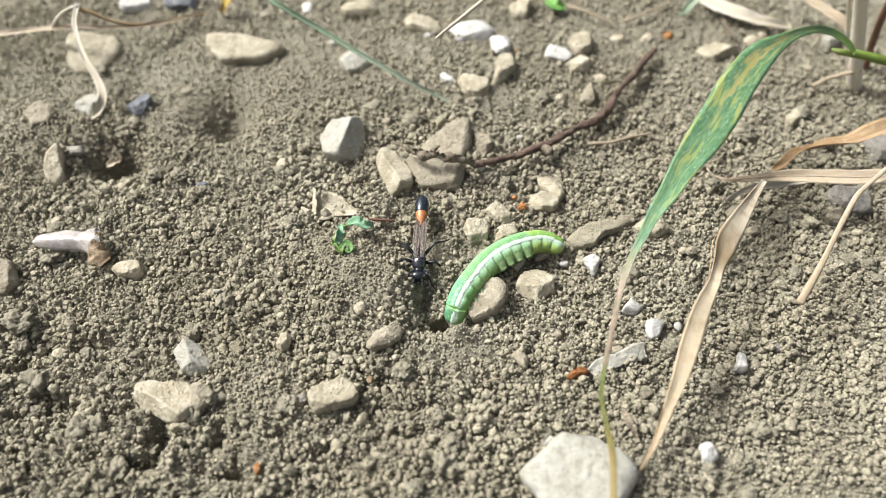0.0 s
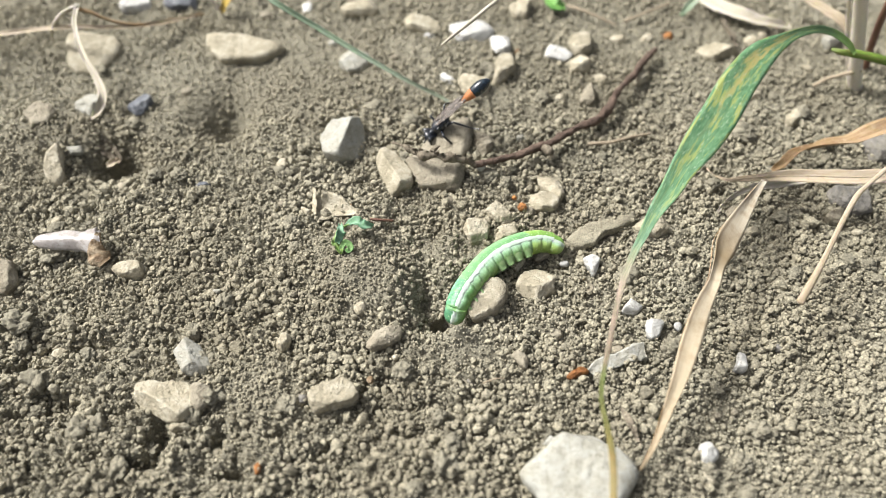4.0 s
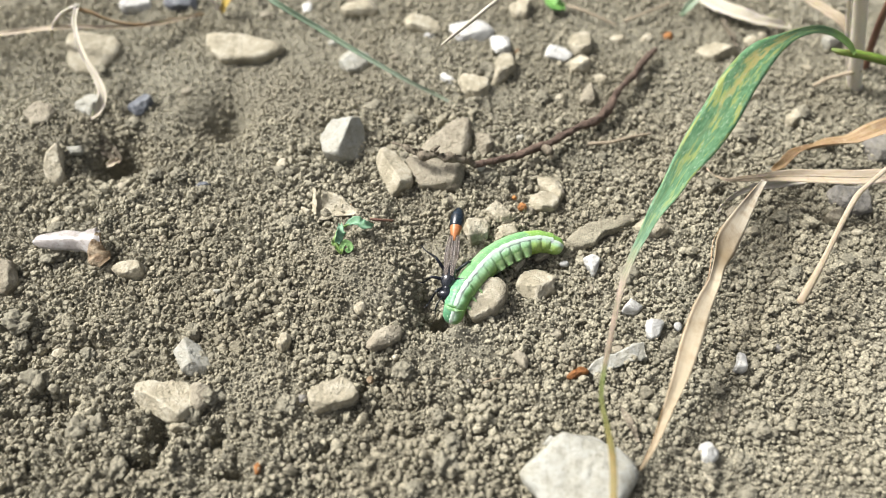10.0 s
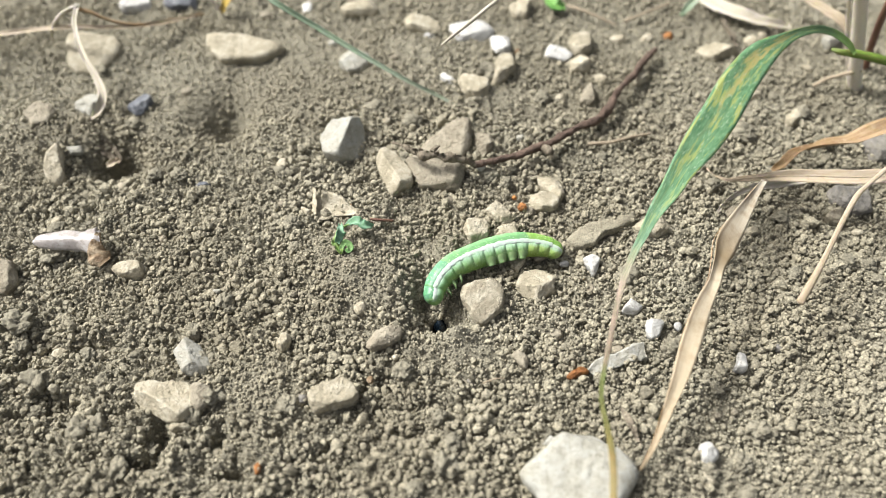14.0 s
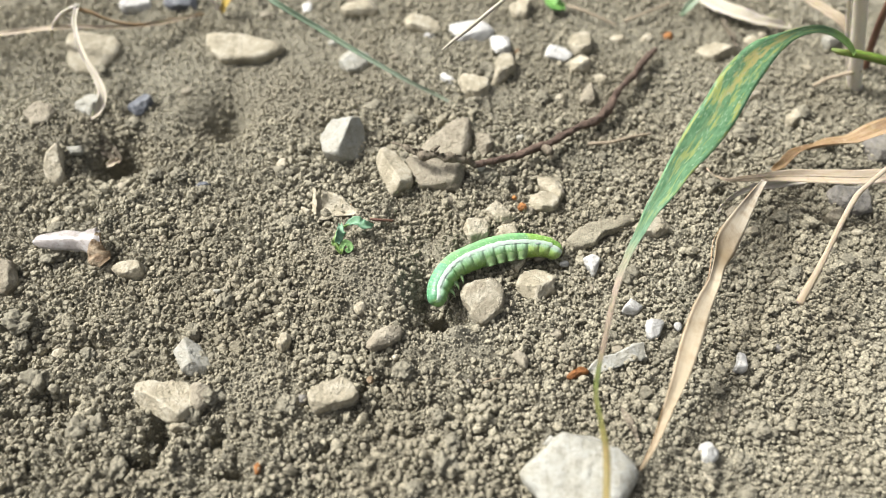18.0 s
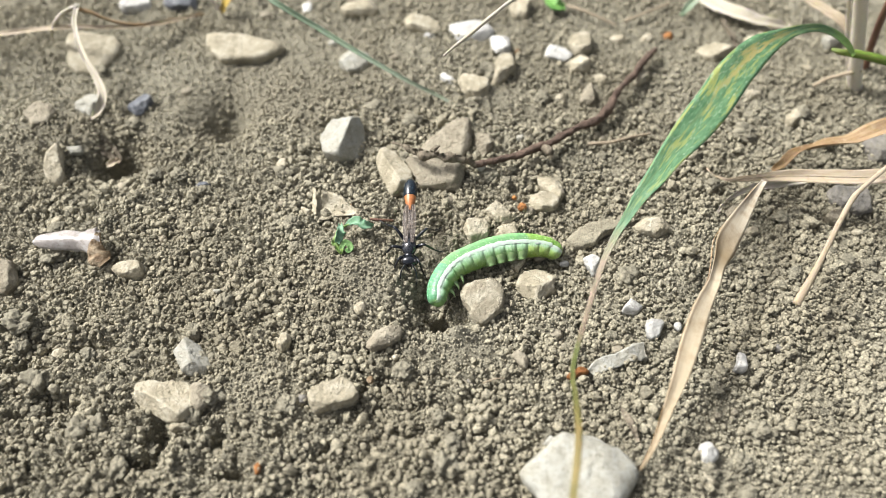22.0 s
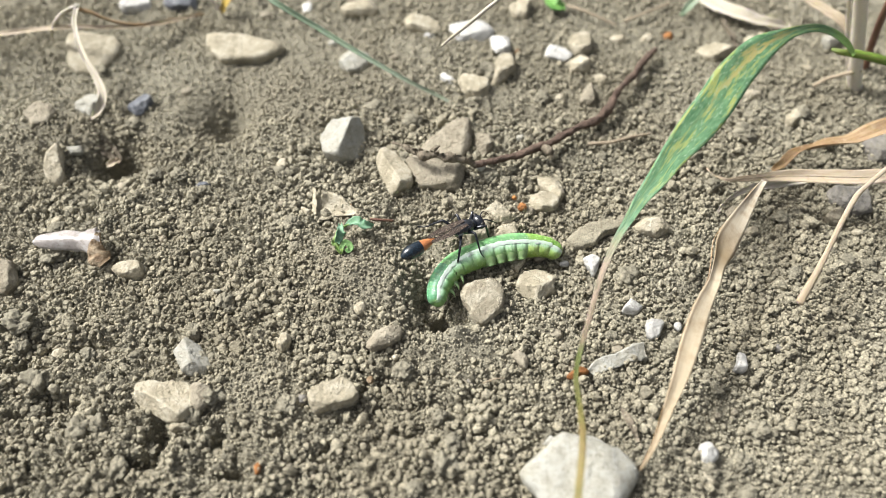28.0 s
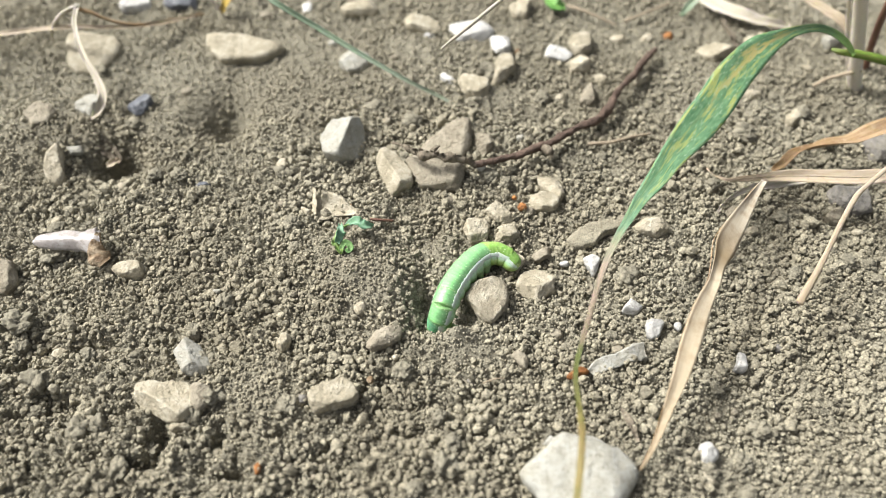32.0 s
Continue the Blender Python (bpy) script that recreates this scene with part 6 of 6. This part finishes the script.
WASP_ROWS = [
    (0.0, pose(-0.00498, -0.00423, 0.00143, 0, 9.4, -92.1)),
    (0.2, pose(-0.00426, -0.00908, -0.00064, 0, 6.7, -85.0)),
    (0.4, pose(-0.0068, -0.01124, 0.00236, 0, -1.3, -76.9)),
    (0.6, pose(-0.00764, -0.01038, 0.00478, 0, 9.8, -87.1)),
    (0.8, pose(-0.00995, -0.0127, 0.00613, 0, -7.6, -119.7)),
    (1.0, pose(-0.01743, -0.01569, 0.0056, 0, 8.1, -166.5)),
    (1.2, pose(-0.01785, -0.01095, 0.00873, 0, 17.0, -238.7)),
    (1.3, pose(-0.01633, -0.0049, 0.00792, 0, 14.3, -245.0)),
    (1.4, pose(-0.0109, -0.00213, 0.00576, 0, 26.2, -278.4)),
    (1.6, pose(-0.0012, 0.00418, 0.00556, 0, 24.4, -307.7)),
    (1.8, pose(0.00043, 0.01146, 0.00563, 0, 16.7, -302.4)),
    (2.0, pose(-0.00761, 0.01795, 0.00767, 0, 16.5, -267.0)),
    (2.1, pose(-0.00597, 0.02384, 0.00884, 0, 27.6, -277.0)),
    (2.2, pose(-0.00296, 0.02968, 0.00698, 0, 38.0, -347.2)),
    (2.3, pose(-0.00751, 0.02912, 0.00529, 0, 38.0, -415.4)),
    (2.4, pose(-0.01417, 0.03103, 0.00432, 0, 38.0, -485.8)),
    (2.5, pose(-0.01586, 0.03529, 0.00435, 0, -5.4, -483.1)),
    (2.8, pose(-0.01103, 0.02964, 0.00474, 0, 0.2, -422.1)),
    (3.1, pose(0.00598, 0.03176, 0.00568, 0, 17.1, -372.6)),
    (3.3, pose(0.00746, 0.03112, 0.00542, 0, 3.3, -426.3)),
    (3.5, pose(0.00895, 0.03049, 0.00516, 0, -10.4, -480.0)),
    (3.9, pose(0.00184, 0.03076, 0.00487, 0, 38.0, -512.3)),
    (4.4, pose(-0.00773, 0.03552, 0.00582, 0, 38.0, -528.0)),
    (4.65, pose(-0.00702, 0.04035, 0.00508, 0, 38.0, -461.7)),
    (4.9, pose(-0.00631, 0.04518, 0.00433, 0, 38.0, -395.4)),
    (5.2, pose(-0.00491, 0.04507, 0.00445, 0, -3.2, -399.5)),
    (5.5, pose(0.00457, 0.0399, 0.00549, 0, 12.5, -386.8)),
    (5.8, pose(0.02964, 0.03812, 0.0029, 0, -3.7, -406.3)),
    (6.0, pose(0.02851, 0.02618, 0.00328, 0, 1.6, -462.7)),
    (6.2, pose(0.02599, 0.01802, 0.00286, 0, 0.1, -475.3)),
    (6.5, pose(0.02074, 0.01232, 0.0028, 0, -4.5, -472.7)),
    (6.7, pose(0.01277, 0.00637, 0.00387, 0, 4.2, -497.6)),
    (7.0, pose(0.0058, 0.00266, 0.00526, 0, 5.4, -469.9)),
    (7.2, pose(0.00466, -0.00151, 0.00613, 0, 7.5, -470.2)),
    (7.5, pose(0.00721, -0.00391, 0.00718, 0, -5.8, -442.7)),
    (7.8, pose(0.00471, -0.00897, 0.00486, 0, 1.9, -485.2)),
    (8.0, pose(0.00125, -0.0109, 0.00588, 0, 19.3, -521.7)),
    (8.3, pose(-0.00207, -0.00792, 0.00354, 0, 17.3, -457.4)),
    (8.6, pose(-0.00283, -0.00842, 0.00349, 0, 20.8, -449.7)),
    (9.0, pose(-0.00079, -0.00872, 0.00556, 0, 38.0, -454.2)),
    (9.3, pose(-0.00125, -0.00958, 0.0035, 0, 11.7, -457.2)),
    (9.6, pose(-0.00104, -0.01166, 0.00429, 0, 23.7, -456.8)),
    (9.8, pose(0.00075, -0.00997, 0.00387, 0, 16.0, -461.5)),
    (10.0, pose(0.00111, -0.01014, 0.00396, 0, 13.8, -458.6)),
    (10.2, pose(-0.00032, -0.00678, 0.00424, 0, 11.8, -466.7)),
    (10.4, pose(-0.00071, -0.00411, 0.00441, 0, -5.6, -472.3)),
    (10.6, pose(-0.00125, -0.0017, 0.00458, 0, -4.6, -481.3)),
    (10.8, pose(-0.00063, -0.00188, 0.00485, 0, -6.2, -478.8)),
    (11.0, pose(-0.00147, -0.00136, 0.00555, 0, 9.0, -480.5)),
    (11.2, pose(-0.00062, -0.002, 0.0057, 0, -0.5, -464.2)),
    (11.4, pose(0.00033, -0.01123, 0.00693, 0, 64.8, -447.9)),
    (11.6, pose(0.00018, -0.01999, 0.00998, 0, 57.3, -460.3)),
    (11.8, pose(-0.00068, -0.01563, -0.01132, 0, 70.7, -450.0)),
    (12.0, pose(-0.00068, -0.01653, -0.01912, 0, 84.3, -450.0)),
    (12.3, pose(-0.00068, -0.01646, -0.03013, 0, 83.2, -450.0)),
    (13.7, pose(-0.00068, -0.01646, -0.03013, 0, 83.2, -450.0)),
    (14.0, pose(-0.00068, -0.01646, -0.02013, 0, 83.2, -450.0)),
    (14.2, pose(-0.00068, -0.01563, -0.00932, 0, 70.7, -450.0)),
    (14.4, pose(-0.00105, -0.01574, -0.0058, 0, 71.5, -432.6)),
    (14.7, pose(-0.00032, -0.01441, -0.0014, 0, 67.3, -440.1)),
    (15.0, pose(-0.00087, -0.0141, -0.00038, 0, 68.2, -423.2)),
    (15.35, pose(2e-05, -0.01465, -0.00131, 0, 71.1, -439.4)),
    (15.6, pose(-0.00105, -0.01574, -0.0058, 0, 71.5, -432.6)),
    (15.85, pose(-0.00068, -0.0157, -0.0123, 0, 71.7, -450.0)),
    (16.2, pose(-0.00068, -0.01646, -0.02813, 0, 83.2, -450.0)),
    (16.5, pose(-0.00068, -0.01646, -0.03013, 0, 83.2, -450.0)),
    (19.8, pose(-0.00068, -0.01646, -0.03013, 0, 83.2, -450.0)),
    (20.0, pose(-0.00068, -0.01653, -0.01912, 0, 84.3, -450.0)),
    (20.3, pose(-0.0009, -0.01573, -0.00529, 0, 72.0, -439.4)),
    (20.5, pose(-0.00122, -0.01355, 0.00131, 0, 55.7, -400.6)),
    (20.8, pose(-0.00406, -0.00671, 0.00629, 0, -2.0, -378.6)),
    (21.0, pose(-0.00346, -0.00348, 0.00992, 0, -19.0, -316.5)),
    (21.3, pose(-0.00703, 0.01461, 0.00594, 0, 24.0, -298.2)),
    (21.5, pose(-0.0115, 0.01309, 0.00429, 0, 9.7, -368.0)),
    (21.65, pose(-0.0114, 0.00969, 0.00394, 0, 38.0, -416.1)),
    (21.8, pose(-0.01427, 0.00649, 0.0051, 0, 38.0, -495.8)),
    (22.0, pose(-0.00693, -0.00288, 0.00494, 0, 10.7, -450.2)),
    (22.3, pose(-0.00076, -0.01074, 0.00339, 0, 8.1, -425.5)),
    (22.6, pose(0.00129, -0.02158, 0.01219, 0, 65.3, -448.1)),
    (22.8, pose(-0.00068, -0.0158, -0.01226, 0, 73.3, -450.0)),
    (23.0, pose(-0.00068, -0.01646, -0.02813, 0, 83.2, -450.0)),
    (23.3, pose(-0.00068, -0.01646, -0.03013, 0, 83.2, -450.0)),
    (26.4, pose(-0.00068, -0.01646, -0.03013, 0, 83.2, -450.0)),
    (26.8, pose(-0.00068, -0.01616, -0.01418, 0, 78.7, -450.0)),
    (27.15, pose(-0.00087, -0.01573, -0.00579, 0, 72.1, -441.1)),
    (27.5, pose(0.00031, -0.01438, 0.00122, 0, 55.6, -433.2)),
    (27.8, pose(9e-05, -0.00767, 0.00771, 0, 16.1, -372.9)),
    (28.0, pose(0.00459, 0.00033, 0.00725, 0, 8.1, -324.7)),
    (28.3, pose(0.01664, 0.01844, 0.00361, 0, -0.8, -377.2)),
    (28.45, pose(0.01697, 0.01237, 0.00372, 0, 38.0, -408.2)),
    (28.52, pose(0.01494, 0.01035, 0.00368, 0, 38.0, -450.1)),
    (28.6, pose(0.0129, 0.00832, 0.00364, 0, 38.0, -492.0)),
    (29.0, pose(0.00218, -0.00116, 0.00564, 0, 2.5, -486.7)),
    (29.4, pose(-0.00025, -0.00993, 0.00385, 0, 9.1, -445.3)),
    (29.55, pose(0.003, -0.01296, 0.00404, 0, 38.0, -382.9)),
    (29.7, pose(0.00411, -0.01339, 0.00814, 0, 30.7, -321.0)),
    (29.85, pose(0.00385, -0.01072, 0.00698, 0, 25.5, -298.5)),
    (30.0, pose(0.00022, -0.00978, 0.0051, 0, -44.0, -274.7)),
    (30.3, pose(-0.00021, -0.01318, 0.00297, 0, -56.5, -272.5)),
    (30.5, pose(-0.00035, -0.01486, 0.00184, 0, -68.9, -270.7)),
    (31.0, pose(-0.00049, -0.0159, 0.00116, 0, -80.3, -264.8)),
    (31.2, pose(-0.0005, -0.01586, -0.00233, 0, -80.6, -264.5)),
    (31.4, pose(-0.00068, -0.01768, -0.00782, 0, -78.7, -270.0)),
    (31.6, pose(-0.00068, -0.01768, -0.01282, 0, -78.7, -270.0)),
    (31.8, pose(-0.00068, -0.01768, -0.01982, 0, -78.7, -270.0)),
    (32.0, pose(-0.00068, -0.01768, -0.02582, 0, -78.7, -270.0)),
]
TAIL_BENDS = ((0.0, 0), (10.2, 0), (10.9, -8), (11.3, -4), (11.6, 0), (29.5, 0), (29.8, 18), (30.0, 46), (30.5, 36), (31.2, 12), (31.5, 0), (32.0, 0))
WALKING = ((0.0, 11.7), (14.4, 15.6), (20.3, 22.7), (27.2, 30.4))
start = flat_stone.matrix_basis.copy()
TURNED = start @ pose(0.00000, 0.00056, 0.0003, 0, -14, -22)
PUSHED = start @ pose(0.00103, 0.00028, 0, 0, 0, 8)
FLAT_STONE_ROWS = [(0.0, TURNED), (10.0, TURNED), (10.25, start), (31.35, start), (31.6, PUSHED), (32.0, PUSHED)]
VIEW = Vector(EYE).normalized()


def leaned(pivot, degrees):
    return Matrix.Translation(pivot) @ Matrix.Rotation(radians(degrees), 4, VIEW) @ Matrix.Translation(-pivot)

LEAF_ROWS = [(0, leaned(leaf_pivot, 0.00)), (14.5, leaned(leaf_pivot, 0.00)), (16.5, leaned(leaf_pivot, -0.39)), (17, leaned(leaf_pivot, -0.71)), (17.5, leaned(leaf_pivot, -0.58)), (18, leaned(leaf_pivot, -0.71)), (18.5, leaned(leaf_pivot, -1.09)), (19, leaned(leaf_pivot, -0.58)), (19.5, leaned(leaf_pivot, -0.77)), (20, leaned(leaf_pivot, -2.70)), (20.5, leaned(leaf_pivot, -3.66)), (21, leaned(leaf_pivot, -3.59)), (21.5, leaned(leaf_pivot, -3.91)), (22.5, leaned(leaf_pivot, -3.72)), (23, leaned(leaf_pivot, -3.59)), (25.5, leaned(leaf_pivot, -3.47)), (28, leaned(leaf_pivot, -3.40)), (29.5, leaned(leaf_pivot, -3.59)), (32, leaned(leaf_pivot, -3.47))]
STEM_ROWS = [(0, pose(0.00000, -0.00000, 0)), (14.5, pose(0.00000, -0.00000, 0)), (16.5, pose(-0.00095, -0.00038, 0)), (17, pose(-0.00095, -0.00038, 0)), (17.5, pose(-0.00059, -0.00024, 0)), (18, pose(-0.00012, -0.00005, 0)), (18.5, pose(-0.00107, -0.00043, 0)), (19, pose(-0.00036, -0.00014, 0)), (19.5, pose(-0.00071, -0.00029, 0)), (20, pose(-0.00166, -0.00067, 0)), (20.5, pose(-0.00059, -0.00024, 0)), (21, pose(-0.00024, -0.00010, 0)), (21.5, pose(-0.00083, -0.00033, 0)), (22.5, pose(-0.00071, -0.00029, 0)), (23.5, pose(-0.00071, -0.00029, 0)), (24, pose(-0.00024, -0.00010, 0)), (25.5, pose(-0.00012, -0.00005, 0)), (32, pose(-0.00012, -0.00005, 0))]
STRAW_ROWS = [(0, pose(-0.00115, 0.00113, 0.00078)), (0.5, pose(-0.00023, 0.00009, 0.00007)), (1, pose(0.00000, 0.00000, 0.00000)), (14.5, pose(0.00000, 0.00000, 0.00000)), (16.5, pose(-0.00023, -0.00038, -0.00026)), (17.5, pose(0.00000, -0.00019, -0.00013)), (19, pose(0.00046, -0.00245, -0.00170)), (20, pose(0.00000, -0.00075, -0.00052)), (21, pose(0.00023, -0.00038, -0.00026)), (22, pose(0.00046, -0.00169, -0.00118)), (23, pose(-0.00034, -0.00150, -0.00105)), (24, pose(0.00023, -0.00132, -0.00092)), (25.5, pose(0.00000, -0.00056, -0.00039)), (28, pose(0.00000, -0.00009, -0.00007)), (32, pose(0.00000, -0.00056, -0.00039))]
SWAYING = [(arching_leaf, LEAF_ROWS), (bent_stem, STEM_ROWS), (thin_straw, STRAW_ROWS)]


def spine_at(t):
    """The larva's bent line at a time, tail first, x y z and roll, blended between its stances."""
    times = [s[0] for s in STANCES]
    k = max(0, min(len(times) - 2, sum(1 for v in times if v <= t) - 1))
    u = max(0.0, min(1.0, (t - times[k]) / (times[k + 1] - times[k])))
    a, b = (smooth_path(STANCES[j][1], 160) for j in (k, k + 1))
    return a * (1 - u) + b * u


def ring_poses(t):
    p = spine_at(t)
    c = p[:, :3]
    run = np.concatenate([[0], np.cumsum(np.linalg.norm(np.diff(c, axis=0), axis=1))])
    out = []
    for i in range(len(GIRTH)):
        s = (len(GIRTH) - 1 - i + 0.35) * RING
        mid = np.array([np.interp(s, run, p[:, j]) for j in range(4)])
        ahead = np.array([np.interp(s + RING * 0.6, run, c[:, j]) for j in range(3)])
        back = np.array([np.interp(max(s - RING * 0.6, 0), run, c[:, j]) for j in range(3)])
        x = Vector(ahead - back).normalized()
        outward = Vector((0, 0, 1)).cross(x)
        outward = -outward if outward.length < 1e-4 else -outward.normalized()
        up = x.cross(-outward).normalized()
        up = up if up.z >= -0.2 else -up
        z = (up * math.cos(radians(mid[3])) + outward * math.sin(radians(mid[3]))).normalized()
        y = z.cross(x).normalized()
        z = x.cross(y)
        m = Matrix((x, y, z)).transposed().to_4x4()
        m.translation = Vector(mid[:3]) * MM
        out.append(m)
    return out


def motions():
    base = Vector(LARVA_BASE) * MM
    larva.location = base
    times = sorted({s[0] for s in STANCES})
    table = [(t, ring_poses(t)) for t in times]
    for i, seg in enumerate(larva_rings):
        walk(seg, [(t, Matrix.Translation(-base) @ ms[i]) for t, ms in table])
    walk(hunter, WASP_ROWS)
    # a tripod gait while the wasp is about, still legs while it is in the burrow
    for leg, hip, side, k in hunter_legs:
        rows = []
        for step in range(0, 321, 2):
            t = step / 10
            busy = any(a <= t <= b for a, b in WALKING)
            swing = 17 * math.sin(t * 11.0 + (0 if k in (0, 3, 4) else math.pi)) if busy else 0
            lift = 8 * math.cos(t * 11.0 + (0 if k in (0, 3, 4) else math.pi)) if busy else 0
            rows.append((t, hip @ pose(0, 0, 0, 0, -lift, side * swing)))
        walk(leg, rows)
    # the abdomen hinges on the thread-thin waist
    hinge = Vector((-2.7, 0, -0.1)) * MM
    for piece in hunter_tail:
        walk(piece, [(t, Matrix.Translation(hinge) @ pose(0, 0, 0, 0, -bend, 0) @ Matrix.Translation(-hinge)) for t, bend in TAIL_BENDS])
    walk(flat_stone, FLAT_STONE_ROWS)
    for thing, rows in SWAYING:
        walk(thing, rows)


motions()
